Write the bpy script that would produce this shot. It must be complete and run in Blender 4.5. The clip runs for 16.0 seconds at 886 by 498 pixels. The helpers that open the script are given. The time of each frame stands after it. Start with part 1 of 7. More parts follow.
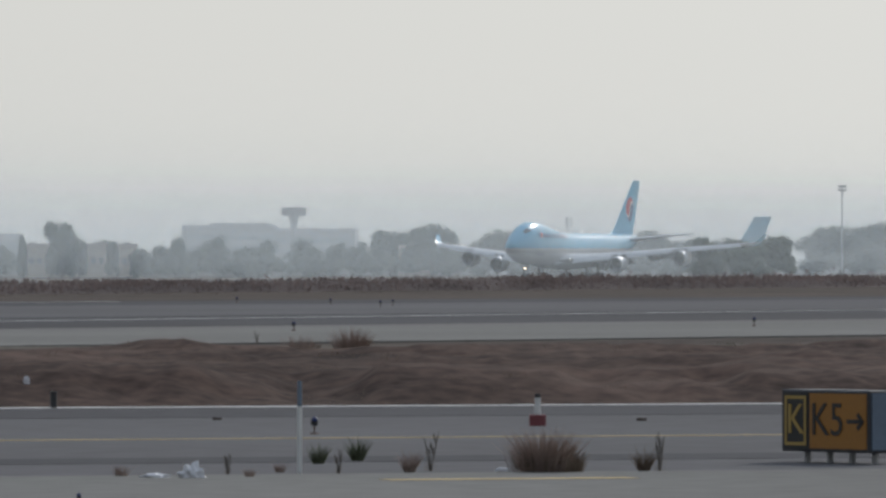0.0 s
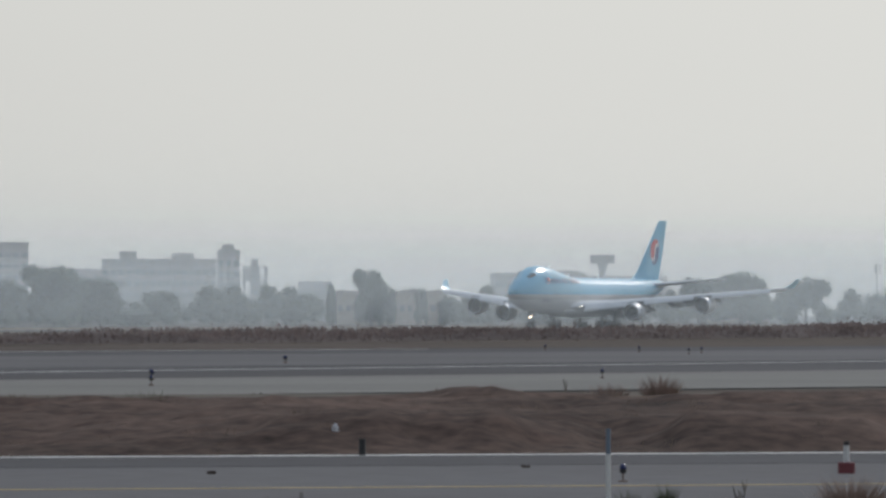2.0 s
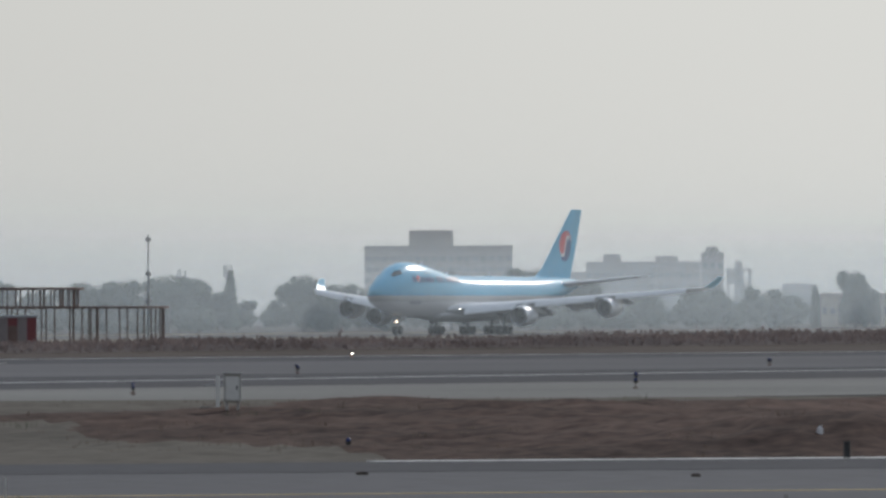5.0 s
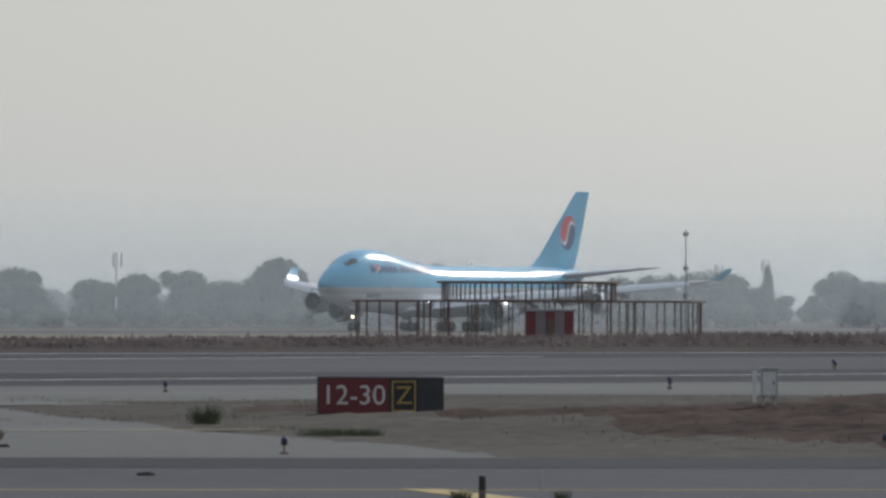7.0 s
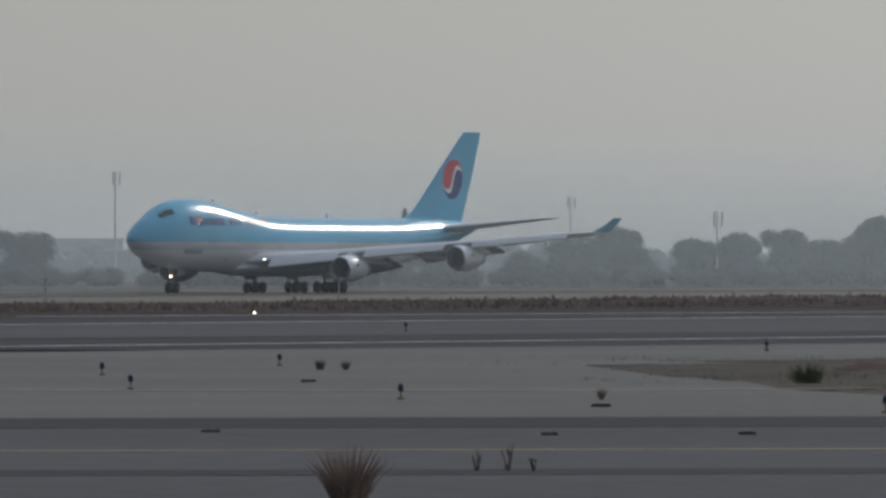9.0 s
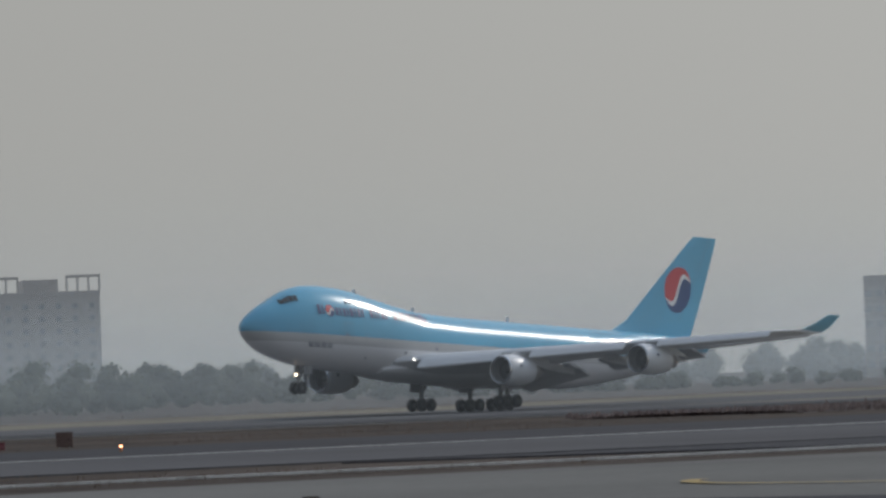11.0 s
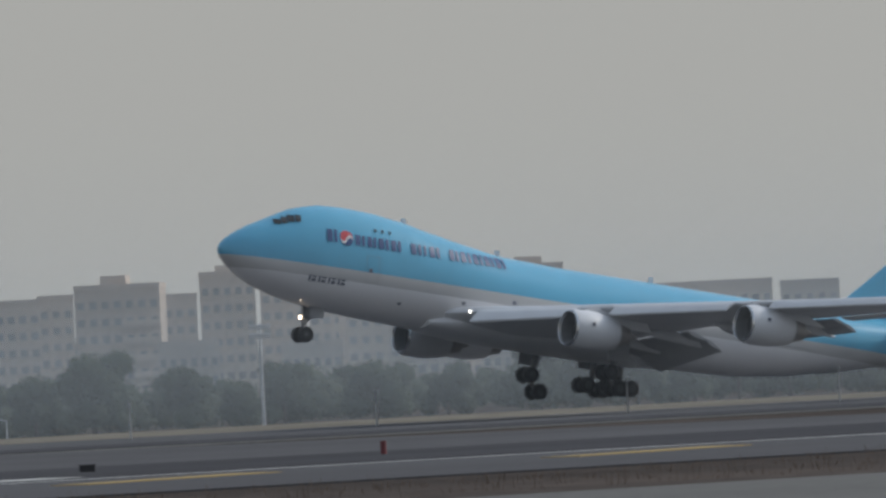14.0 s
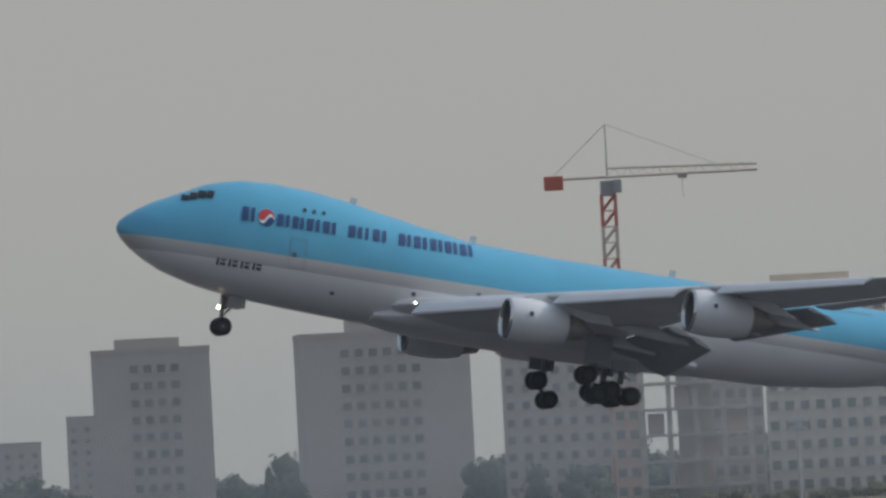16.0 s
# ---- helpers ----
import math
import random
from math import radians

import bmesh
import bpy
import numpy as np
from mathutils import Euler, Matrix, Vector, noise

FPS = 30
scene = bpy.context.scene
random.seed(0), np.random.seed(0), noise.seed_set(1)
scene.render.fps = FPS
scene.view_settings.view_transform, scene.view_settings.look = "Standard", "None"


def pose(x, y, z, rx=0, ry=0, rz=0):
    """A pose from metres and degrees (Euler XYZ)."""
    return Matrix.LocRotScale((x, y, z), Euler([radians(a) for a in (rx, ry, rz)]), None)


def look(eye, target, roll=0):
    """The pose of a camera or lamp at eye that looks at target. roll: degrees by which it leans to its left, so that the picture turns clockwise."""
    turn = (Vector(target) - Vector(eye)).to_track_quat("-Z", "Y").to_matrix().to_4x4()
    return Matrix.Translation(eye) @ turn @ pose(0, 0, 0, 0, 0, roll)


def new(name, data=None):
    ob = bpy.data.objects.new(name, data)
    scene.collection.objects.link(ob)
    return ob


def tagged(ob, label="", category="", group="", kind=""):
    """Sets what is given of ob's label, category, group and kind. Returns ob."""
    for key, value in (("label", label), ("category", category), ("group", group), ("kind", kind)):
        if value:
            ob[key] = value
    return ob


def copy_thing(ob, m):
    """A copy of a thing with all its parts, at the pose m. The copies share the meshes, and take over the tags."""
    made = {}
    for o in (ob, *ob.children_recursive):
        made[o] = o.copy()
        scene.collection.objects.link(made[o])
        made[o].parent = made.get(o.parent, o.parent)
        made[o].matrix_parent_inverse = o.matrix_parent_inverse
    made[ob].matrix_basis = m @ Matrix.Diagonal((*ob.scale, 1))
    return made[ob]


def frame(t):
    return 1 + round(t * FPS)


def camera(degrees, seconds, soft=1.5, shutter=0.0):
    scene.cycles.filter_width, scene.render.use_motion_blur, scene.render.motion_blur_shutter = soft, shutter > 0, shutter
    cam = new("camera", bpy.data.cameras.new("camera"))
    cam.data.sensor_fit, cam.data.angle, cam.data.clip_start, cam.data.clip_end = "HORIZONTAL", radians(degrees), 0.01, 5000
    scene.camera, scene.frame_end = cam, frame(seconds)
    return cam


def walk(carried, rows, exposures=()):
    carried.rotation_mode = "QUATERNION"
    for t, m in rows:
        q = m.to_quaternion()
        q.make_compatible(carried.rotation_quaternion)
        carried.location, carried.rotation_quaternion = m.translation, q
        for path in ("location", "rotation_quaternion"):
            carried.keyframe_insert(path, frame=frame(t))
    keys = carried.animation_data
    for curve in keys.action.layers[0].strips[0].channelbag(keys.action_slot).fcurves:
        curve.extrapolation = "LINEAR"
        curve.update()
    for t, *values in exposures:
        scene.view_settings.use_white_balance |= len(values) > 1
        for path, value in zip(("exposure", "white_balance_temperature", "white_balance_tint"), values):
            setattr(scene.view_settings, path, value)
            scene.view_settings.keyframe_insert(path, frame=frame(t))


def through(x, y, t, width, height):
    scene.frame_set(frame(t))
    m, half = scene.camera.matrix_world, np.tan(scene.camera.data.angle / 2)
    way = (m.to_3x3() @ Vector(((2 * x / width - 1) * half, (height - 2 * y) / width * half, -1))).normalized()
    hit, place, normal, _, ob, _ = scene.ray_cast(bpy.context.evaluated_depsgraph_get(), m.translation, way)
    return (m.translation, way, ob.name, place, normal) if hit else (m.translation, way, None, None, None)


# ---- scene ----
FOV = 5.7395
EYE = (0.0, 0.0, 2.927)
RUNWAY_Y = 559.57
# seconds, heading from +Y towards +X, tilt up, picture leaning anticlockwise: degrees
PATH = [
    (0.0, 69.189, 0.091, 0.02),
    (0.5, 68.842, 0.221, 0.14),
    (1.0, 68.485, 0.171, -0.10),
    (1.5, 67.926, 0.267, -0.04),
    (2.0, 67.189, 0.400, 0.03),
    (2.5, 66.880, 0.350, 0.12),
    (3.0, 66.502, 0.456, 0.04),
    (3.2, 66.293, 0.438, 0.05),
    (5.3, 63.566, 0.377, 0.06),
    (5.5, 63.199, 0.340, -0.05),
    (6.0, 62.114, 0.458, -0.10),
    (6.5, 61.467, 0.545, -0.18),
    (7.0, 60.567, 0.388, -0.24),
    (7.5, 59.791, 0.233, -0.08),
    (8.0, 57.925, 0.181, -0.25),
    (8.2, 57.606, 0.228, -0.04),
    (8.5, 57.842, 1.115, -0.07),
    (9.0, 56.674, 0.115, 0.01),
    (9.5, 55.096, 0.218, 0.83),
    (9.7, 54.809, 0.440, 1.19),
    (11.8, 44.581, 0.809, 1.97),
    (12.0, 43.679, 0.817, 1.87),
    (12.3, 42.155, 0.975, 1.92),
    (12.5, 41.044, 0.824, 1.98),
    (12.7, 39.788, 0.691, 1.98),
    (13.0, 37.968, 0.594, 1.98),
    (13.2, 37.642, 0.542, 1.97),
    (13.5, 35.502, 0.799, 2.36),
    (13.7, 34.057, 0.780, 2.54),
    (13.9, 33.048, 0.793, 2.89),
    (14.0, 32.381, 0.822, 2.94),
    (14.5, 28.599, 0.771, 3.31),
    (14.7, 27.315, 0.955, 3.27),
    (15.0, 24.919, 1.272, 3.17),
    (15.5, 20.950, 1.211, 3.11),
    (16.0, 16.617, 1.461, 3.01),
]
# seconds, nose along the runway, nose-up angle, wheels' height, bank to starboard
ROLL_OUT = [
    (0.0, 1506.84, 0.00, 0.00, 0.00),
    (1.5, 1397.92, 0.00, 0.00, 0.00),
    (3.0, 1284.27, 0.00, 0.00, 0.00),
    (5.5, 1086.41, 0.00, 0.00, 0.00),
    (7.0, 960.94, 0.00, 0.00, 0.00),
    (8.2, 859.10, 0.00, 0.00, 0.00),
    (8.5, 832.82, 0.00, 0.00, 0.00),
    (9.0, 788.85, 0.00, 0.00, 0.22),
    (9.5, 744.37, 1.55, 0.00, 0.19),
    (9.7, 726.79, 1.48, 0.00, 0.25),
    (11.8, 541.87, 5.57, 0.00, 0.45),
    (12.0, 523.18, 5.62, 0.00, 0.30),
    (12.5, 476.10, 7.05, 0.00, 0.10),
    (13.0, 428.90, 7.81, 0.24, 0.38),
    (13.5, 381.65, 8.97, 0.67, -0.64),
    (14.0, 334.09, 9.68, 1.58, -0.36),
    (14.5, 286.14, 10.25, 2.65, -0.00),
    (15.0, 238.58, 10.81, 4.13, 0.70),
    (15.5, 191.01, 10.91, 5.88, 0.92),
    (16.0, 143.40, 11.13, 7.80, 0.50),
]


def facing(yaw, tilt, lean):
    """The camera's pose at the eye, from its heading, tilt and lean in degrees."""
    a, b = radians(yaw), radians(tilt)
    way = Vector((math.sin(a) * math.cos(b), math.cos(a) * math.cos(b), math.sin(b)))
    return look(EYE, Vector(EYE) + 100 * way, -lean)


cam = camera(FOV, 16.0, soft=2.9)
walk(cam, [(t, facing(y, p, r)) for t, y, p, r in PATH],
     exposures=[(0.0, -0.04), (7.0, -0.04), (8.0, -0.03), (8.5, -0.13), (9.0, -0.46), (12.0, -0.31), (13.0, -0.31), (13.5, -0.14), (14.1, -0.15), (14.6, -0.21), (16.0, -0.18)])

# ---- light: a hazy white sky with a veiled sun behind the runway ----
SUN_AZ, SUN_EL = 95.0, 31.0
world = bpy.data.worlds.new("sky")
scene.world = world
world.use_nodes = True
wn, wl = world.node_tree.nodes, world.node_tree.links
wn.clear()
sky = wn.new("ShaderNodeTexSky")
sky.sky_type, sky.sun_disc = "NISHITA", False
sky.sun_elevation, sky.sun_rotation = radians(SUN_EL), radians(SUN_AZ)
sky.dust_density, sky.air_density, sky.ozone_density = 8.0, 1.0, 1.0
bg_clear = wn.new("ShaderNodeBackground")
bg_clear.inputs["Strength"].default_value = 0.05
bg_haze = wn.new("ShaderNodeBackground")
# grey haze at the horizon, a bluer veil overhead
w_up = wn.new("ShaderNodeSeparateXYZ")
w_tint = wn.new("ShaderNodeValToRGB")
w_tint.color_ramp.elements[0].position, w_tint.color_ramp.elements[0].color = 0.08, (0.576, 0.58, 0.56, 1)
w_tint.color_ramp.elements[1].position, w_tint.color_ramp.elements[1].color = 0.6, (0.47, 0.57, 0.72, 1)
wl.new(w_up.outputs["Z"], w_tint.inputs[0])
wl.new(w_tint.outputs[0], bg_haze.inputs["Color"])
# the haze glows towards the veiled sun
w_tc = wn.new("ShaderNodeTexCoord")
w_dot = wn.new("ShaderNodeVectorMath")
w_dot.operation = "DOT_PRODUCT"
w_dot.inputs[1].default_value = (math.sin(radians(SUN_AZ)) * math.cos(radians(SUN_EL)), math.cos(radians(SUN_AZ)) * math.cos(radians(SUN_EL)), math.sin(radians(SUN_EL)))
w_ramp = wn.new("ShaderNodeValToRGB")
w_ramp.color_ramp.interpolation = "B_SPLINE"
for w_i, (w_p, w_v) in enumerate(((0.0, 0.37), (0.5, 0.375), (0.62, 0.42), (0.76, 0.57), (1.0, 0.83))):
    w_e = w_ramp.color_ramp.elements[w_i] if w_i < 2 else w_ramp.color_ramp.elements.new(w_p)
    w_e.position, w_e.color = w_p, (w_v, w_v, w_v, 1)
w_gain = wn.new("ShaderNodeMath")
w_gain.operation, w_gain.inputs[1].default_value = "MULTIPLY", 2.33
wl.new(w_tc.outputs["Generated"], w_dot.inputs[0])
wl.new(w_tc.outputs["Generated"], w_up.inputs[0])
wl.new(w_dot.outputs["Value"], w_ramp.inputs[0])
wl.new(w_ramp.outputs[0], w_gain.inputs[0])
wl.new(w_gain.outputs[0], bg_haze.inputs["Strength"])
w_mix = wn.new("ShaderNodeMixShader")
w_mix.inputs["Fac"].default_value = 0.85
w_out = wn.new("ShaderNodeOutputWorld")
wl.new(sky.outputs["Color"], bg_clear.inputs["Color"])
wl.new(bg_clear.outputs[0], w_mix.inputs[1])
wl.new(bg_haze.outputs[0], w_mix.inputs[2])
wl.new(w_mix.outputs[0], w_out.inputs["Surface"])

sun_data = bpy.data.lights.new("sun", "SUN")
sun_data.energy, sun_data.angle, sun_data.color = 2.0, radians(5), (1.0, 0.95, 0.88)
sun = new("sun", sun_data)
sa, se = radians(SUN_AZ), radians(SUN_EL)
sun.matrix_world = look((0, 0, 50), (-50 * math.sin(sa) * math.cos(se), -50 * math.cos(sa) * math.cos(se), 50 - 50 * math.sin(se)))


# ---- materials ----
def material(name, color, rough=0.8, metal=0.0, vary=0.25, scale=1.0, fine=None, bump=0.0, spec=0.5, second=None, obj_random=0.0, coords="Object"):
    """A procedural surface: noise at two scales over a base colour, with a little relief."""
    m = bpy.data.materials.new(name)
    m.use_nodes = True
    n, l = m.node_tree.nodes, m.node_tree.links
    b = n["Principled BSDF"]
    b.inputs["Roughness"].default_value = rough
    b.inputs["Metallic"].default_value = metal
    b.inputs["Specular IOR Level"].default_value = spec
    tc = n.new("ShaderNodeTexCoord")
    big = n.new("ShaderNodeTexNoise")
    big.inputs["Scale"].default_value, big.inputs["Detail"].default_value = scale, 5
    small = n.new("ShaderNodeTexNoise")
    small.inputs["Scale"].default_value, small.inputs["Detail"].default_value = fine or scale * 14, 3
    l.new(tc.outputs[coords], big.inputs["Vector"])
    l.new(tc.outputs[coords], small.inputs["Vector"])
    add = n.new("ShaderNodeMath")
    add.operation = "ADD"
    half = n.new("ShaderNodeMath")
    half.operation, half.inputs[1].default_value = "MULTIPLY", 0.5
    l.new(big.outputs["Fac"], add.inputs[0])
    l.new(small.outputs["Fac"], add.inputs[1])
    l.new(add.outputs[0], half.inputs[0])
    ramp = n.new("ShaderNodeValToRGB")
    lo = [c * (1 - vary) for c in color]
    hi = [min(1, c * (1 + vary)) for c in (second or color)]
    ramp.color_ramp.elements[0].position, ramp.color_ramp.elements[1].position = 0.35, 0.65
    ramp.color_ramp.elements[0].color, ramp.color_ramp.elements[1].color = (*lo, 1), (*hi, 1)
    l.new(half.outputs[0], ramp.inputs[0])
    col = ramp.outputs[0]
    if obj_random:
        info = n.new("ShaderNodeObjectInfo")
        hsv = n.new("ShaderNodeHueSaturation")
        rng = n.new("ShaderNodeMapRange")
        rng.inputs["To Min"].default_value, rng.inputs["To Max"].default_value = 1 - obj_random, 1 + obj_random
        l.new(info.outputs["Random"], rng.inputs["Value"])
        l.new(rng.outputs[0], hsv.inputs["Value"])
        l.new(col, hsv.inputs["Color"])
        col = hsv.outputs[0]
    l.new(col, b.inputs["Base Color"])
    if bump:
        bp = n.new("ShaderNodeBump")
        bp.inputs["Strength"].default_value = bump
        l.new(small.outputs["Fac"], bp.inputs["Height"])
        l.new(bp.outputs[0], b.inputs["Normal"])
    return m


def leaf_material(name, color, second, through=0.4, scale=0.15, fine=1.2):
    """Thin dusty leaves: part of the light passes through them from behind."""
    m = material(name, color, 0.9, vary=0.28, scale=scale, fine=fine, obj_random=0.15, second=second, spec=0.2)
    n, l = m.node_tree.nodes, m.node_tree.links
    b, out = n["Principled BSDF"], n["Material Output"]
    tr, mix = n.new("ShaderNodeBsdfTranslucent"), n.new("ShaderNodeMixShader")
    mix.inputs["Fac"].default_value = through
    l.new(b.inputs["Base Color"].links[0].from_socket, tr.inputs["Color"])
    l.new(b.outputs[0], mix.inputs[1])
    l.new(tr.outputs[0], mix.inputs[2])
    l.new(mix.outputs[0], out.inputs["Surface"])
    return m


def glow(name, color, strength):
    m = bpy.data.materials.new(name)
    m.use_nodes = True
    b = m.node_tree.nodes["Principled BSDF"]
    b.inputs["Base Color"].default_value = (*color, 1)
    b.inputs["Emission Color"].default_value = (*color, 1)
    b.inputs["Emission Strength"].default_value = strength
    return m


def livery(name, bands, rough=0.3):
    """Glossy aircraft paint in level bands: (height, colour) from below upwards, with faint grime."""
    m = bpy.data.materials.new(name)
    m.use_nodes = True
    n, l = m.node_tree.nodes, m.node_tree.links
    b = n["Principled BSDF"]
    b.inputs["Roughness"].default_value = rough
    tc, sep = n.new("ShaderNodeTexCoord"), n.new("ShaderNodeSeparateXYZ")
    l.new(tc.outputs["Object"], sep.inputs[0])
    rng = n.new("ShaderNodeMapRange")
    rng.inputs["From Min"].default_value, rng.inputs["From Max"].default_value = 0.0, 20.0
    l.new(sep.outputs["Z"], rng.inputs["Value"])
    ramp = n.new("ShaderNodeValToRGB")
    ramp.color_ramp.interpolation = "CONSTANT"
    el = ramp.color_ramp.elements
    el[0].position, el[0].color = 0, (*bands[0][1], 1)
    el[1].position, el[1].color = bands[1][0] / 20, (*bands[1][1], 1)
    for z, c in bands[2:]:
        e = el.new(z / 20)
        e.color = (*c, 1)
    l.new(rng.outputs[0], ramp.inputs[0])
    noise_t = n.new("ShaderNodeTexNoise")
    noise_t.inputs["Scale"].default_value, noise_t.inputs["Detail"].default_value = 0.6, 6
    l.new(tc.outputs["Object"], noise_t.inputs["Vector"])
    grime = n.new("ShaderNodeMapRange")
    grime.inputs["To Min"].default_value, grime.inputs["To Max"].default_value = 0.86, 1.06
    l.new(noise_t.outputs["Fac"], grime.inputs["Value"])
    mul = n.new("ShaderNodeMix")
    mul.data_type, mul.blend_type = "RGBA", "MULTIPLY"
    mul.inputs["Factor"].default_value = 1
    l.new(ramp.outputs[0], mul.inputs["A"])
    l.new(grime.outputs[0], mul.inputs["B"])
    l.new(mul.outputs["Result"], b.inputs["Base Color"])
    return m


SKY_BLUE, SILVER, OFF_WHITE = (0.105, 0.41, 0.61), (0.52, 0.52, 0.52), (0.78, 0.78, 0.80)
M_FUSE = livery("fuselage_paint", [(0, OFF_WHITE), (4.75, SILVER), (5.55, SKY_BLUE)], 0.2)
M_FIN = material("fin_paint", SKY_BLUE, 0.3, vary=0.06, scale=0.5)
M_WING = material("wing_grey_paint", (0.60, 0.61, 0.63), 0.35, vary=0.12, scale=0.4)
M_FLAP = material("flap_grey", (0.30, 0.31, 0.33), 0.5, vary=0.15, scale=0.6)
M_NACELLE = material("nacelle_paint", (0.66, 0.67, 0.69), 0.35, vary=0.08, scale=0.7)
M_LIP = material("bare_metal_lip", (0.62, 0.62, 0.62), 0.25, 1.0, vary=0.05, scale=2)
M_DARK = material("dark_cavity", (0.02, 0.02, 0.022), 0.7, vary=0.2, scale=2)
M_EXHAUST = material("burnt_metal", (0.30, 0.28, 0.27), 0.45, 0.5, vary=0.2, scale=2)
M_STRUT = material("gear_strut_paint", (0.16, 0.16, 0.165), 0.5, vary=0.15, scale=3)
M_TYRE = material("tyre_rubber", (0.025, 0.025, 0.027), 0.8, vary=0.2, scale=4)
M_RIM = material("wheel_hub", (0.055, 0.055, 0.06), 0.6, 0.2, vary=0.15, scale=4)
M_PANE = material("cockpit_glass", (0.015, 0.018, 0.02), 0.08, vary=0.1, scale=2)
M_NAVY = material("navy_marking", (0.014, 0.055, 0.18), 0.35, vary=0.08, scale=2)
M_RED = material("red_marking", (0.55, 0.05, 0.06), 0.35, vary=0.06, scale=2)
M_WHITE = material("white_marking", (0.75, 0.75, 0.75), 0.35, vary=0.04, scale=2)
M_GREYMARK = material("grey_marking", (0.10, 0.11, 0.15), 0.4, vary=0.08, scale=2)
M_LAMP = glow("landing_lamp", (1.0, 0.8, 0.58), 8)
M_LAMP_WHITE = glow("wing_lamp", (1.0, 0.95, 0.85), 9)

M_SOIL = material("dry_brown_soil", (0.052, 0.041, 0.037), 0.95, vary=0.45, scale=0.05, fine=0.9, bump=0.4, second=(0.070, 0.056, 0.048), spec=0.05)
M_SOIL_RED = material("reddish_soil", (0.040, 0.0255, 0.023), 0.95, vary=0.5, scale=0.12, fine=2.2, bump=0.5, second=(0.066, 0.043, 0.035), spec=0.05)
M_SOIL_GREY = material("greyish_dry_earth", (0.088, 0.078, 0.066), 0.95, vary=0.3, scale=0.06, fine=1.6, bump=0.4, spec=0.05)
M_ASPHALT = material("grey_asphalt", (0.090, 0.089, 0.094), 0.95, vary=0.2, scale=0.03, fine=1.2, bump=0.1, spec=0.08)
M_ASPHALT_DARK = material("dark_asphalt", (0.052, 0.052, 0.058), 0.95, vary=0.25, scale=0.04, fine=1.5, bump=0.1, spec=0.08)
M_CONCRETE = material("pale_concrete", (0.145, 0.143, 0.135), 0.95, vary=0.18, scale=0.04, fine=1.5, bump=0.1, spec=0.08)
M_SAND = material("pale_dry_grass", (0.185, 0.165, 0.13), 0.95, vary=0.25, scale=0.05, fine=0.8, spec=0.05)
M_LINE = material("worn_white_paint", (0.55, 0.55, 0.53), 0.7, vary=0.25, scale=0.4)
M_YELLOW = material("worn_yellow_paint", (0.33, 0.225, 0.06), 0.7, vary=0.25, scale=0.5)


# ---- mesh helpers ----
def mesh_of(name, bm, mats, smooth=False):
    me = bpy.data.meshes.new(name)
    bm.normal_update()
    bm.to_mesh(me)
    bm.free()
    for mt in (mats if isinstance(mats, (list, tuple)) else [mats]):
        me.materials.append(mt)
    if smooth:
        me.polygons.foreach_set("use_smooth", [True] * len(me.polygons))
        me.set_sharp_from_angle(angle=radians(35))
    return me


def part(name, bm, mats, parent, label="", smooth=False):
    ob = new(name, mesh_of(name, bm, mats, smooth))
    ob.parent = parent
    if label:
        tagged(ob, label)
    return ob


def thing(name, label, category, group="", m=None, kind=""):
    ob = new(name)
    if m is not None:
        ob.matrix_basis = m
    return tagged(ob, label, category, group, kind)


def box(bm, x0, x1, y0, y1, z0, z1, mat=0, bevel=0.0, turn=None):
    """A box between limits, its edges bevelled if wished; turn: a matrix on it."""
    vs = [bm.verts.new((x, y, z)) for x in (x0, x1) for y in (y0, y1) for z in (z0, z1)]
    fs = [bm.faces.new([vs[i] for i in q]) for q in ((0, 1, 3, 2), (4, 6, 7, 5), (0, 4, 5, 1), (2, 3, 7, 6), (0, 2, 6, 4), (1, 5, 7, 3))]
    for q in fs:
        q.material_index = mat
    if turn is not None:
        bmesh.ops.transform(bm, matrix=turn, verts=vs)
    if bevel:
        es = list({e for q in fs for e in q.edges})
        r = bmesh.ops.bevel(bm, geom=es, offset=bevel, segments=1, affect="EDGES")
        for q in r["faces"]:
            q.material_index = mat
    return fs


def tube(bm, a, b, r0, r1=None, seg=10, mat=0, caps=True):
    """A round bar from a to b."""
    a, b = Vector(a), Vector(b)
    r1 = r0 if r1 is None else r1
    q = (b - a).to_track_quat("Z", "Y")
    rings = []
    for c, r in ((a, r0), (b, r1)):
        rings.append([bm.verts.new(c + q @ Vector((r * math.cos(i * 2 * math.pi / seg), r * math.sin(i * 2 * math.pi / seg), 0))) for i in range(seg)])
    for i in range(seg):
        bm.faces.new((rings[0][i], rings[0][(i + 1) % seg], rings[1][(i + 1) % seg], rings[1][i])).material_index = mat
    if caps:
        bm.faces.new(rings[0][::-1]).material_index = mat
        bm.faces.new(rings[1]).material_index = mat


def loft(bm, rings, mat=0, cap0=True, cap1=True):
    """Skins closed rings of equal length."""
    vr = [[bm.verts.new(p) for p in r] for r in rings]
    n = len(vr[0])
    for a, b in zip(vr, vr[1:]):
        for i in range(n):
            bm.faces.new((a[i], a[(i + 1) % n], b[(i + 1) % n], b[i])).material_index = mat
    if cap0:
        bm.faces.new(vr[0][::-1]).material_index = mat
    if cap1:
        bm.faces.new(vr[-1]).material_index = mat
    bmesh.ops.recalc_face_normals(bm, faces=bm.faces)
    return vr


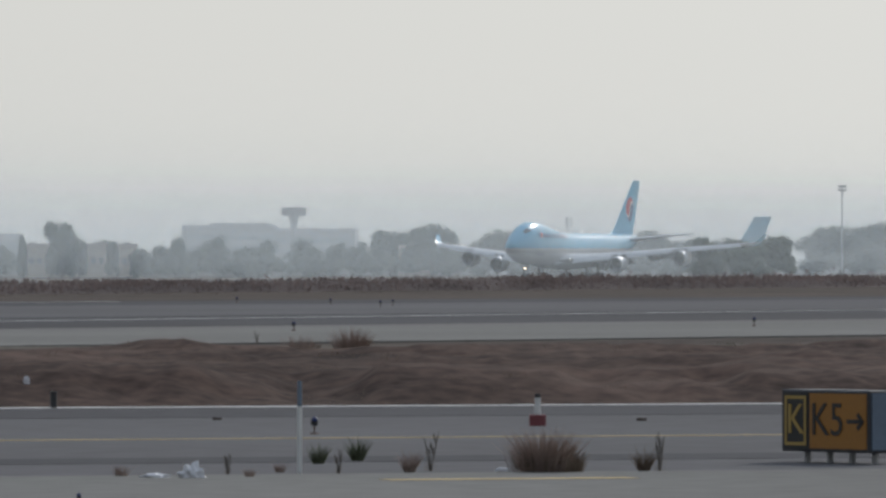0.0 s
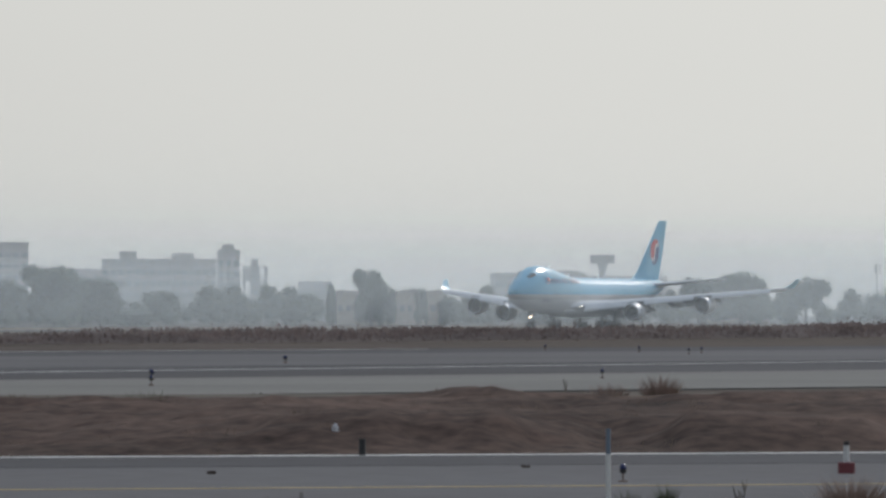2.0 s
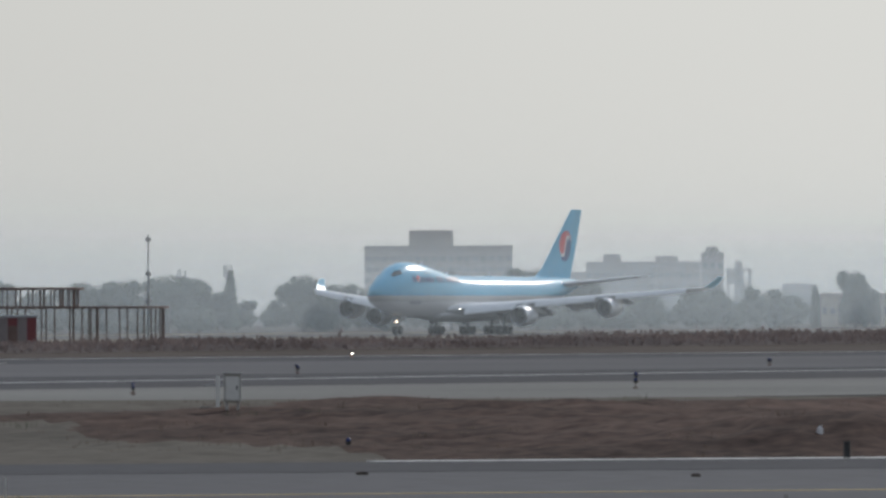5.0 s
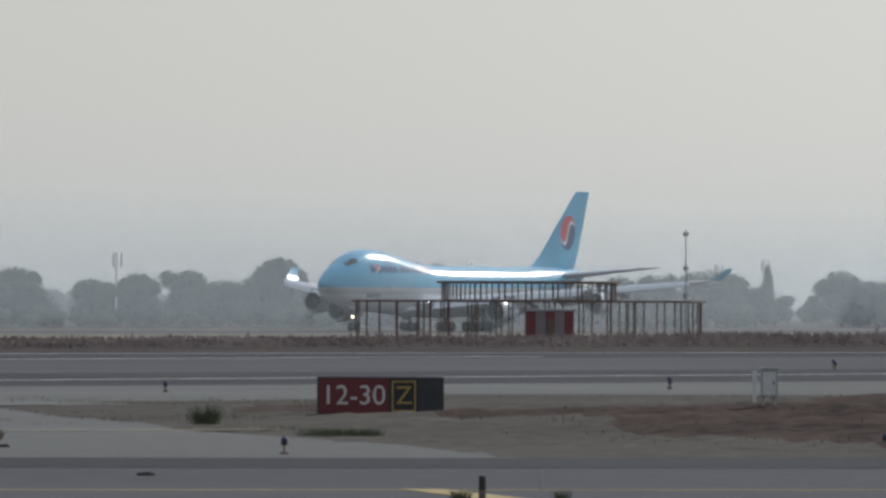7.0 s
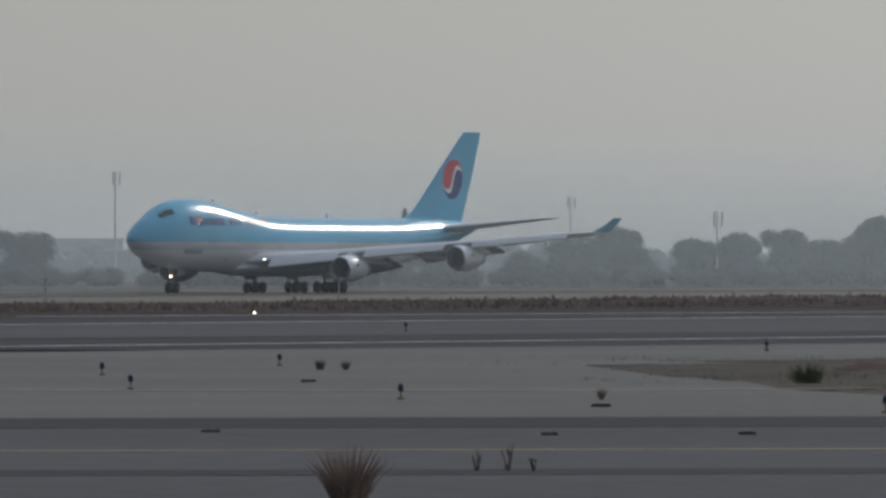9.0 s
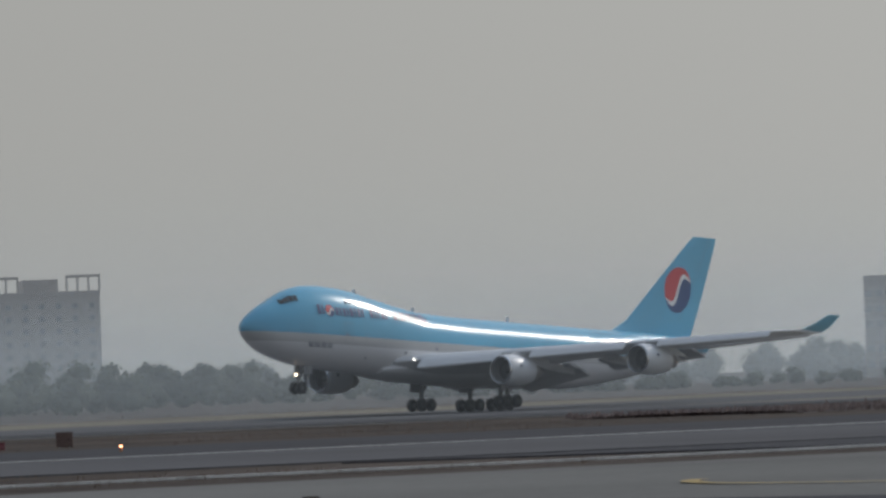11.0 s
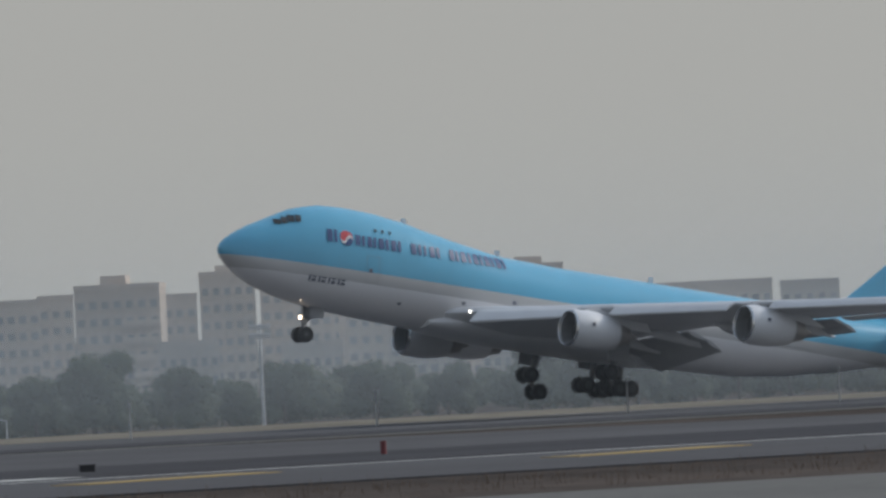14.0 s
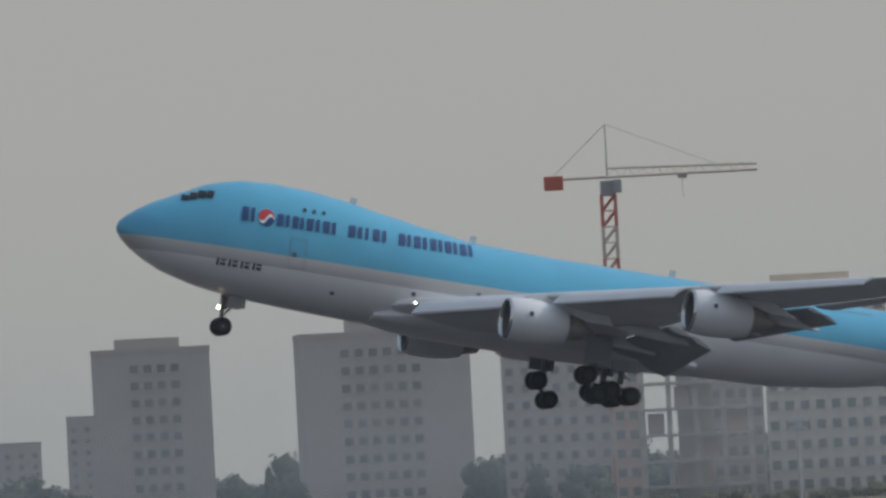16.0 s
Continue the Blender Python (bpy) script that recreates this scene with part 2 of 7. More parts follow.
def lathe(bm, profile, axis_from, seg=28, mat=0, closed_ends=True):
    """Turns (along x, radius) points round the x axis through axis_from."""
    c = Vector(axis_from)
    rings = [[c + Vector((x, r * math.cos(i * 2 * math.pi / seg), r * math.sin(i * 2 * math.pi / seg))) for i in range(seg)] for x, r in profile]
    return loft(bm, rings, mat, closed_ends, closed_ends)


def sheet(name, corners, z, mat, label, category="", kind="structure", thick=0.3):
    """A level slab with the given outline, its top at z."""
    bm = bmesh.new()
    top = [bm.verts.new((x, y, z)) for x, y in corners]
    low = [bm.verts.new((x, y, z - thick)) for x, y in corners]
    bm.faces.new(top)
    bm.faces.new(low[::-1])
    for i in range(len(top)):
        j = (i + 1) % len(top)
        bm.faces.new((top[j], top[i], low[i], low[j]))
    bmesh.ops.recalc_face_normals(bm, faces=bm.faces)
    ob = new(name, mesh_of(name, bm, mat))
    return tagged(ob, label, category, "", kind)


def slope(name, corners, mat, label, category):
    """A slab whose corners carry heights of their own."""
    bm = bmesh.new()
    top = [bm.verts.new(c) for c in corners]
    low = [bm.verts.new((x, y, z - 0.3)) for x, y, z in corners]
    bm.faces.new(top)
    bm.faces.new(low[::-1])
    for i in range(len(top)):
        j = (i + 1) % len(top)
        bm.faces.new((top[j], top[i], low[i], low[j]))
    bmesh.ops.triangulate(bm, faces=[f for f in bm.faces if len(f.verts) > 4])
    bmesh.ops.recalc_face_normals(bm, faces=bm.faces)
    return tagged(new(name, mesh_of(name, bm, mat)), label, category, "", "structure")


# ---- the aircraft ----
# Its own space: x aft from the main wheels, y to starboard, z up from the ground; the nose lies at x = -33.5.
def span_at(s, table):
    for (a, *va), (b, *vb) in zip(table, table[1:]):
        if a <= s <= b:
            k = (s - a) / (b - a)
            k = k * k * (3 - 2 * k) * 0.35 + k * 0.65
            return [p + (q - p) * k for p, q in zip(va, vb)]
    return table[-1][1:]


# distance aft of the nose: top, bottom, half width
HULL = [(0.0, 6.10, 6.06, 0.03), (0.15, 6.48, 5.68, 0.45), (0.5, 6.86, 5.27, 0.90), (1.2, 7.40, 4.74, 1.44), (2.2, 8.03, 4.17, 1.96),
        (3.4, 8.62, 3.65, 2.36), (4.6, 9.22, 3.32, 2.64), (5.6, 9.72, 3.08, 2.80), (6.6, 10.02, 2.90, 2.93), (8.0, 10.34, 2.72, 3.06), (10.0, 10.46, 2.55, 3.18),
        (12.5, 10.38, 2.42, 3.25), (15.0, 10.10, 2.32, 3.25), (18.0, 9.58, 2.22, 3.25), (21.0, 9.10, 2.15, 3.25), (24.0, 8.66, 2.1, 3.25),
        (30.0, 8.50, 2.08, 3.25), (40.0, 8.48, 2.1, 3.25), (46.0, 8.48, 2.27, 3.25), (50.0, 8.46, 2.75, 3.15), (55.0, 8.50, 3.65, 2.82),
        (60.0, 8.46, 4.75, 2.25), (64.0, 8.34, 5.70, 1.60), (67.0, 8.15, 6.55, 0.95), (68.6, 7.75, 7.05, 0.40)]


def hull_ring(s, seg=40):
    top, low, hw = span_at(s, HULL)
    zc = min(5.35, (top + low) / 2) if s > 3 else (top + low) / 2 * (1 - s / 3) + s / 3 * min(5.35, (top + low) / 2)
    if s > 48:
        zc = (top + low) / 2
    ring = []
    for i in range(seg):
        a = 2 * math.pi * i / seg
        c, sn = math.cos(a), math.sin(a)
        z = zc + (top - zc if c > 0 else zc - low) * c
        ring.append(Vector((s - 33.5, hw * sn, z)))
    return ring


def hull_point(s, z, side=-1, out=0.015):
    """A point on the skin at that height; side -1 is port."""
    top, low, hw = span_at(s, HULL)
    zc = min(5.35, (top + low) / 2) if s > 3 else (top + low) / 2
    if s > 48:
        zc = (top + low) / 2
    k = (z - zc) / ((top - zc) if z > zc else (zc - low))
    k = max(-1, min(1, k))
    return Vector((s - 33.5, side * (hw * math.sqrt(1 - k * k) + out), z + (out * k)))


def skin_patch(bm, s0, s1, z0, z1, side, slant=0.0, mat=0, ns=3, nz=3, out=0.045):
    """A thin painted patch that follows the skin."""
    grid = [[bm.verts.new(hull_point(s0 + (s1 - s0) * i / ns + slant * j / nz, z0 + (z1 - z0) * j / nz, side, out)) for j in range(nz + 1)] for i in range(ns + 1)]
    for i in range(ns):
        for j in range(nz):
            q = (grid[i][j], grid[i + 1][j], grid[i + 1][j + 1], grid[i][j + 1])
            bm.faces.new(q if side < 0 else q[::-1]).material_index = mat


def foil(chord_le, chord_te, y, z, thick, tilt=0.0, n=9):
    """A wing section between leading and trailing edge (x), at span y and height z."""
    pts = []
    c = chord_te - chord_le
    prof = [(0, 0), (0.02, 0.32), (0.08, 0.62), (0.2, 0.9), (0.35, 1.0), (0.55, 0.82), (0.75, 0.5), (1.0, 0.04)]
    for u, v in prof:
        pts.append((chord_le + c * u, y, z + thick * 0.55 * v - tilt * c * u))
    for u, v in prof[-1:0:-1]:
        pts.append((chord_le + c * u, y, z - thick * 0.45 * v - tilt * c * u))
    return [Vector(p) for p in pts]


def wing_line(y):
    """Leading and trailing edge (x in the aircraft's space), height and thickness of the wing at span y."""
    y = abs(y)
    le = 18.6 + (y - 3.0) * 0.868 - 33.5
    te = (35.9 + (y - 3.0) * 0.16 if y < 12.2 else 37.37 + (y - 12.2) * 0.562) - 33.5
    z = 3.55 + (y - 3.0) * 0.107
    th = 2.0 + (0.36 - 2.0) * min(1, (y - 3.0) / 28.0) ** 0.6
    return le, te, z, th


def build_airliner():
    plane = thing("cargo_airliner", "pale blue and grey four-engined jumbo cargo airliner taking off", "airliner")
    # hull
    stations = [0, .04, .15, .3, .5, .8, 1.2, 1.7, 2.2, 2.8, 3.4, 4, 4.6, 5.1, 5.6, 6.1, 6.6, 7.3] + [8 + i for i in range(60)] + [68, 68.6]
    bm = bmesh.new()
    loft(bm, [hull_ring(s) for s in stations])
    part("fuselage", bm, M_FUSE, plane, "glossy pale blue upper hull over silver and off-white", True)
    # belly fairing at the wing root
    bm = bmesh.new()
    rings = []
    for s, w, lo, hi in ((17.5, 2.2, 2.3, 3.2), (19.5, 3.2, 2.0, 3.9), (22, 3.7, 1.85, 4.4), (27, 3.95, 1.8, 4.5), (33, 3.9, 1.8, 4.3), (37, 3.5, 1.9, 3.9), (40, 2.4, 2.05, 3.2)):
        rings.append([Vector((s - 33.5, w * math.sin(2 * math.pi * i / 24), (lo + hi) / 2 + (hi - lo) / 2 * math.cos(2 * math.pi * i / 24))) for i in range(24)])
    loft(bm, rings)
    part("belly_fairing", bm, M_NACELLE, plane, "grey wing root fairing", True)
    # cockpit panes
    for side in (-1, 1):
        for s0, s1, z0, z1 in ((3.75, 4.2, 8.32, 8.72), (4.28, 4.72, 8.45, 8.95), (4.8, 5.25, 8.6, 9.15), (5.33, 5.75, 8.68, 9.22)):
            bm = bmesh.new()
            skin_patch(bm, s0, s1, z0, z1, side, 0.15, out=0.04)
            part("cockpit_pane", bm, M_PANE, plane)
        for s0 in (11.8, 12.45, 13.1):
            bm = bmesh.new()
            skin_patch(bm, s0, s0 + 0.2, 8.72, 8.95, side, out=0.04)
            part("deck_window", bm, M_PANE, plane)
        # title bars: solid blocks of the lettering's size and colour
        s = 7.6
        for k, (w, gap) in enumerate(((1.02, 0.04), (1.25, 0.04), (1.02, 0.04), (0.92, 0.04), (1.08, 0.04), (1.06, 0.72), (1.12, 0.04), (0.5, 0.04), (1.1, 0.72), (1.02, 0.04), (1.12, 0.04), (1.02, 0.04), (1.02, 0.04), (1.05, 0.04))):
            if k == 1:
                # round emblem: red over navy with a pale wave between
                for name, mt, which in (("emblem_red", M_RED, 0), ("emblem_navy", M_NAVY, 1), ("emblem_white", M_WHITE, 2)):
                    bm = bmesh.new()
                    rows = []
                    for i in range(17):
                        u = -1 + i / 8
                        edge = math.sqrt(max(0, 1 - u * u))
                        mid = max(-edge, min(edge, 0.45 * math.sin(u * math.pi) - 0.15))
                        a, b = max(-edge, mid - 0.2 * edge), min(edge, mid + 0.2 * edge)
                        lo, hi = ((b, edge), (-edge, a), (a, b))[which]
                        rows.append([bm.verts.new(hull_point(s + w / 2 + 0.56 * u, 7.92 + 0.56 * (lo + (hi - lo) * q / 4), side, 0.04)) for q in range(5)])
                    for a, b in zip(rows, rows[1:]):
                        for q in range(4):
                            f = (a[q], b[q], b[q + 1], a[q + 1])
                            bm.faces.new(f if side < 0 else f[::-1])
                    part(name, bm, mt, plane)
            else:
                # two plain upright strokes, a broad and a narrow one
                bm = bmesh.new()
                top = 8.45 if k == 0 else 8.3
                skin_patch(bm, s + 0.04, s + 0.04 + 0.42 * w, 7.5, top, side, 0.05, out=0.04)
                if w > 0.6:
                    skin_patch(bm, s + 0.62 * w, s + 0.86 * w, 7.5, top, side, 0.05, out=0.04)
                part("title_bar", bm, M_NAVY, plane)
            s += w + gap
        for k in range(4):
            bm = bmesh.new()
            s0 = 6.3 + 0.8 * k
            skin_patch(bm, s0, s0 + 0.16, 4.38, 4.85, side, out=0.04)
            skin_patch(bm, s0 + 0.26, s0 + 0.6, 4.40, 4.60, side, out=0.04)
            skin_patch(bm, s0 + 0.26, s0 + 0.6, 4.68, 4.82, side, out=0.04)
            part("name_bar", bm, M_GREYMARK, plane)
        for s0, z0, z1 in ((11.2, 5.6, 5.9), (19.6, 4.3, 4.55), (24.0, 4.9, 5.15), (14.2, 3.6, 3.8), (20.5, 3.3, 3.5)):
            bm = bmesh.new()
            skin_patch(bm, s0, s0 + 0.3, z0, z1, side, out=0.012)
            part("service_hatch", bm, M_GREYMARK, plane)
        # door outlines: cargo door aft, crew doors
        for s0, s1, z0, z1 in ((11.0, 12.1, 4.9, 6.85), (48.5, 51.9, 4.95, 7.9), (54.5, 55.6, 5.2, 7.1)):
            bm = bmesh.new()
            t = 0.03
            skin_patch(bm, s0, s1, z0, z0 + t, side, out=0.01)
            skin_patch(bm, s0, s1, z1 - t, z1, side, out=0.01)
            skin_patch(bm, s0, s0 + t, z0, z1, side, out=0.012)
            skin_patch(bm, s1 - t, s1, z0, z1, side, out=0.012)
            part("door_seam", bm, M_STRUT, plane)
    # probes and aerials on the spine
    for s, hgt in ((15.5, 0.35), (24.0, 0.45), (38.0, 0.45)):
        bm = bmesh.new()
        top = span_at(s, HULL)[0]
        box(bm, s - 33.5, s - 33.05, -0.03, 0.03, top - 0.08, top + hgt)
        part("blade_aerial", bm, M_NACELLE, plane)
    # wings, their moving parts and winglets
    wings = []
    for side in (-1, 1):
        bm = bmesh.new()
        rings = []
        for y in (1.5, 3.0, 6, 9, 12.2, 16, 20, 24, 28, 30.6, 31.6):
            le, te, z, th = wing_line(max(y, 3.0))
            if y < 3:
                le, te = le - 0.6, te
            if y > 31:
                le, th = le + 0.5, th * 0.6
            rings.append([Vector((p.x, side * y, p.z)) for p in foil(le, te - (te - le) * 0.16, 0, z, th, 0.03)])
        loft(bm, rings)
        wing = part("wing", bm, M_WING, plane, "swept pale grey wing", True)
        wings.append((wing, side))
        # leading-edge flap panels, drooped
        for y0, y1 in ((5.0, 10.6), (12.9, 19.6), (22.0, 30.0)):
            bm = bmesh.new()
            rings = []
            for k in range(5):
                y = y0 + (y1 - y0) * k / 4
                le, te, z, th = wing_line(y)
                c = 0.055 * (te - le) + 0.45
                rings.append([Vector((le + dx * c, side * y, z + dz * c)) for dx, dz in ((0.1, 0.16), (-0.45, -0.12), (-0.85, -0.62), (-0.78, -0.72), (-0.35, -0.3), (0.08, 0.02))])
            loft(bm, rings)
            part("leading_edge_flap", bm, M_NACELLE, wing, "", True)
        # trailing flaps, lowered in two slotted pieces
        for y0, y1, drop in ((3.6, 10.6, 0.30), (13.2, 21.0, 0.30)):
            for stage in (0, 1):
                bm = bmesh.new()
                rings = []
                for k in range(5):
                    y = y0 + (y1 - y0) * k / 4
                    le, te, z, th = wing_line(y)
                    c = te - le
                    x0 = te - 0.17 * c + stage * (0.13 * c + 0.15)
                    zz = z - 0.03 * c - 0.1 - stage * 0.035 * c
                    rings.append([Vector((p.x, side * y, p.z)) for p in foil(x0, x0 + (0.16 - 0.04 * stage) * c, 0, zz, 0.025 * c + 0.05, 0.24 + 0.22 * stage)])
                loft(bm, rings)
                part("flap", bm, M_FLAP, wing, "lowered grey trailing flap", True)
        bm = bmesh.new()
        rings = []
        for y in (21.5, 24, 27, 30.5):
            le, te, z, th = wing_line(y)
            c = te - le
            rings.append([Vector((p.x, side * y, p.z)) for p in foil(te - 0.165 * c, te, 0, z - 0.035 * c, 0.02 * c + 0.04, 0.06)])
        loft(bm, rings)
        part("aileron", bm, M_WING, wing, "", True)
        # flap track fairings
        for y in (5.6, 9.6, 15.4, 19.0):
            le, te, z, th = wing_line(y)
            bm = bmesh.new()
            rings = []
            for u, r in ((0, 0.05), (0.15, 0.3), (0.4, 0.42), (0.7, 0.36), (1.0, 0.06)):
                x = te - 5.2 + u * 6.6
                zc = z - 0.75 - (0.9 * max(0, u - 0.45) ** 1.2)
                rings.append([Vector((x, side * y + r * 0.7 * math.sin(2 * math.pi * i / 12), zc + r * math.cos(2 * math.pi * i / 12))) for i in range(12)])
            loft(bm, rings)
            part("flap_track_fairing", bm, M_WING, wing, "", True)
        # winglet
        bm = bmesh.new()
        le, te, z, th = wing_line(31.4)
        rings = []
        for k, (dy, dz, x0, x1) in enumerate(((0, 0, le + 0.8, te - 0.4), (0.3, 0.2, le + 1.6, te - 0.1), (0.75, 0.85, le + 2.9, te + 0.55), (1.1, 1.65, le + 4.3, te + 1.15))):
            rings.append([Vector((p.x, side * (31.4 + dy) + (p.z - 0) * -0.8 * side, z + dz)) for p in foil(x0, x1, 0, 0, 0.16 - 0.03 * k)])
        loft(bm, rings)
        part("winglet", bm, M_FIN, wing, "pale blue upswept winglet", True)
        # lamp in the wing root
        bm = bmesh.new()
        le, te, z, th = wing_line(4.3)
        bmesh.ops.create_icosphere(bm, subdivisions=2, radius=0.075, matrix=Matrix.Translation((le - 0.1, side * 4.3, z + 0.05)))
        part("wing_root_lamp", bm, M_LAMP_WHITE, wing, "lit landing lamp")
    # engines
    engines = []
    for side in (-1, 1):
        for y, s, z in ((11.7, 23.6, 2.68), (20.8, 33.0, 3.80)):
            x = s - 33.5
            eng = new("engine")
            eng.parent = plane
            eng.location = (x, side * y, z)
            engines.append((eng, side, y, Vector((x, side * y, z))))
            bm = bmesh.new()
            lathe(bm, [(0.18, 1.36), (0.6, 1.46), (1.4, 1.5), (2.4, 1.46), (3.3, 1.32), (4.1, 1.12), (4.15, 1.02), (3.6, 1.0)], (0, 0, 0), closed_ends=False)
            part("nacelle", bm, M_NACELLE, eng, "smooth pale grey engine cowl", True)
            bm = bmesh.new()
            lathe(bm, [(0.2, 1.16), (0.04, 1.21), (0.0, 1.27), (0.05, 1.32), (0.18, 1.36)], (0, 0, 0), closed_ends=False)
            part("inlet_lip", bm, M_LIP, eng, "polished metal intake ring", True)
            bm = bmesh.new()
            lathe(bm, [(1.3, 1.12), (0.6, 1.13), (0.2, 1.16)], (0, 0, 0), closed_ends=False)
            part("intake_duct", bm, M_STRUT, eng, "dark grey intake duct", True)
            bm = bmesh.new()
            lathe(bm, [(1.25, 1.13), (1.3, 1.12)], (0, 0, 0))
            lathe(bm, [(0.75, 0.03), (0.9, 0.18), (1.24, 0.36)], (0, 0, 0))
            part("fan", bm, M_DARK, eng, "dark fan face")
            bm = bmesh.new()
            lathe(bm, [(3.4, 0.95), (4.4, 0.86), (5.3, 0.66), (5.35, 0.58), (5.1, 0.5)], (0, 0, 0), closed_ends=False)
            part("core_nozzle", bm, M_EXHAUST, eng, "burnt metal exhaust nozzle", True)
            bm = bmesh.new()
            lathe(bm, [(4.9, 0.45), (5.5, 0.36), (6.2, 0.06)], (0, 0, 0))
            part("tail_cone", bm, M_EXHAUST, eng, "", True)
            # pylon up to the wing
            bm = bmesh.new()
            le, te, wz, th = wing_line(y)
            lx, lz = le - x, wz - z
            loft(bm, [[Vector((px, w * sg, pz)) for px, w, pz, sg in ((1.0, 0.05, 1.35, 1), (3.0, 0.22, 1.25, 1), (5.6, 0.2, 0.55, 1), (7.4, 0.04, 0.55, 1), (7.4, 0.04, 0.55, -1), (5.6, 0.2, 0.55, -1), (3.0, 0.22, 1.25, -1), (1.0, 0.05, 1.35, -1))],
                      [Vector((px, w * sg, pz)) for px, w, pz, sg in ((lx - 0.4, 0.05, lz + 0.05, 1), (lx + 1.0, 0.22, lz + 0.2, 1), (lx + 3.0, 0.2, lz, 1), (lx + 4.2, 0.04, lz - 0.1, 1), (lx + 4.2, 0.04, lz - 0.1, -1), (lx + 3.0, 0.2, lz, -1), (lx + 1.0, 0.22, lz + 0.2, -1), (lx - 0.4, 0.05, lz + 0.05, -1))]])
            part("pylon", bm, M_NACELLE, eng, "", True)
            bm = bmesh.new()
            box(bm, 1.25, 1.5, -1.53, -1.44, 0.22, 0.5)
            part("cowl_badge", bm, M_GREYMARK, eng)
    # fin, rudder seam, tailplanes
    fin_rows = ((7.6, 51.0, 65.8, 1.0), (8.6, 54.2, 66.2, 0.95), (9.6, 56.2, 66.7, 0.9), (13.5, 60.7, 68.35, 0.6), (17.8, 65.7, 69.95, 0.36), (18.5, 66.6, 70.15, 0.25))
    bm = bmesh.new()
    loft(bm, [[Vector((p.x, p.z, z)) for p in foil(le - 33.5, te - 33.5, 0, 0, th)] for z, le, te, th in fin_rows])
    fin = part("tail_fin", bm, M_FIN, plane, "tall pale blue tail fin", True)
    prof = [(0, 0), (0.02, 0.32), (0.08, 0.62), (0.2, 0.9), (0.35, 1.0), (0.55, 0.82), (0.75, 0.5), (1.0, 0.04)]

    def on_fin(x, z, side, out):
        """A point on the fin's skin."""
        for (z0, l0, t0, h0), (z1, l1, t1, h1) in zip(fin_rows, fin_rows[1:]):
            if z0 <= z <= z1:
                k = (z - z0) / (z1 - z0)
                le, te, th = l0 + (l1 - l0) * k - 33.5, t0 + (t1 - t0) * k - 33.5, h0 + (h1 - h0) * k
                break
        u = max(0.0, min(1.0, (x - le) / (te - le)))
        v = next(v0 + (v1 - v0) * (u - u0) / (u1 - u0) for (u0, v0), (u1, v1) in zip(prof, prof[1:]) if u0 <= u <= u1)
        return Vector((x, side * (th * (0.55 if side > 0 else 0.45) * v + out), z))

    for side in (-1, 1):
        bm = bmesh.new()
        rows = []
        for k in range(13):
            z = 9.2 + 9.0 * k / 12
            xx = 63.6 + (z - 9.2) * 0.60 - 33.5
            rows.append([bm.verts.new(on_fin(xx + d, z, side, 0.008)) for d in (0, 0.05)])
        for a, b in zip(rows, rows[1:]):
            bm.faces.new((a[0], a[1], b[1], b[0]))
        part("rudder_seam", bm, M_STRUT, fin)
        # tail emblem: red and navy halves of a disc with a pale wave between, leaning
        cx, cz, rad, lean = 63.95 - 33.5, 13.0, 2.3, radians(20)
        for name, mt, which in (("emblem_red", M_RED, 0), ("emblem_navy", M_NAVY, 1), ("emblem_white", M_WHITE, 2)):
            bm = bmesh.new()
            n, rows = 30, []
            for i in range(n + 1):
                u = -1 + 2 * i / n
                edge = math.sqrt(max(0, 1 - u * u))
                w = 0.45 * math.sin(u * math.pi)
                w = max(-edge, min(edge, w))
                gap = 0.13 * edge
                lo, hi = ((min(edge, w + gap), edge), (-edge, max(-edge, w - gap)), (max(-edge, w - gap), min(edge, w + gap)))[which]
                row = []
                for q in range(5):
                    v = lo + (hi - lo) * q / 4
                    uu, vv = u * math.cos(lean) - v * math.sin(lean), u * math.sin(lean) + v * math.cos(lean)
                    row.append(bm.verts.new(on_fin(cx + uu * rad * 0.93 + 0.3 * vv, cz + vv * rad, side, 0.012)))
                rows.append(row)
            for a, b in zip(rows, rows[1:]):
                for q in range(4):
                    bm.faces.new((a[q], b[q], b[q + 1], a[q + 1]))
            part(name, bm, mt, fin)
        bm = bmesh.new()
        loft(bm, [[Vector((p.x, side * y, p.z)) for p in foil(le - 33.5, te - 33.5, 0, z, th)] for y, le, te, z, th in
                  ((0.6, 57.6, 67.2, 7.2, 0.9), (2.0, 58.8, 67.4, 7.35, 0.8), (6, 62.2, 68.6, 7.85, 0.5), (10.6, 66.2, 70.1, 8.4, 0.25), (11.1, 67.1, 70.3, 8.45, 0.12))])
        part("tailplane", bm, M_WING, plane, "swept grey tailplane", True)
    # nose gear
    bm = bmesh.new()
    x = 7.9 - 33.5
    tube(bm, (x, 0, 0.6), (x - 0.15, 0, 2.9), 0.13)
    tube(bm, (x, 0, 1.3), (x + 1.1, 0, 2.7), 0.07)
    tube(bm, (x, -0.62, 0.62), (x, 0.62, 0.62), 0.09)
    box(bm, x - 0.25, x + 0.15, -0.35, 0.35, 1.75, 2.0)
    nose_leg = part("nose_gear", bm, M_STRUT, plane, "grey nose gear leg", True)
    for sg in (-1, 1):
        add_wheel(nose_leg, (x, sg * 0.46, 0.62), 0.62, 0.42)
        bm = bmesh.new()
        box(bm, x + 0.1, x + 1.3, sg * 0.62 - 0.03, sg * 0.62 + 0.03, 1.95, 2.75, bevel=0.02)
        part("gear_door", bm, M_FLAP, plane)
    bm = bmesh.new()
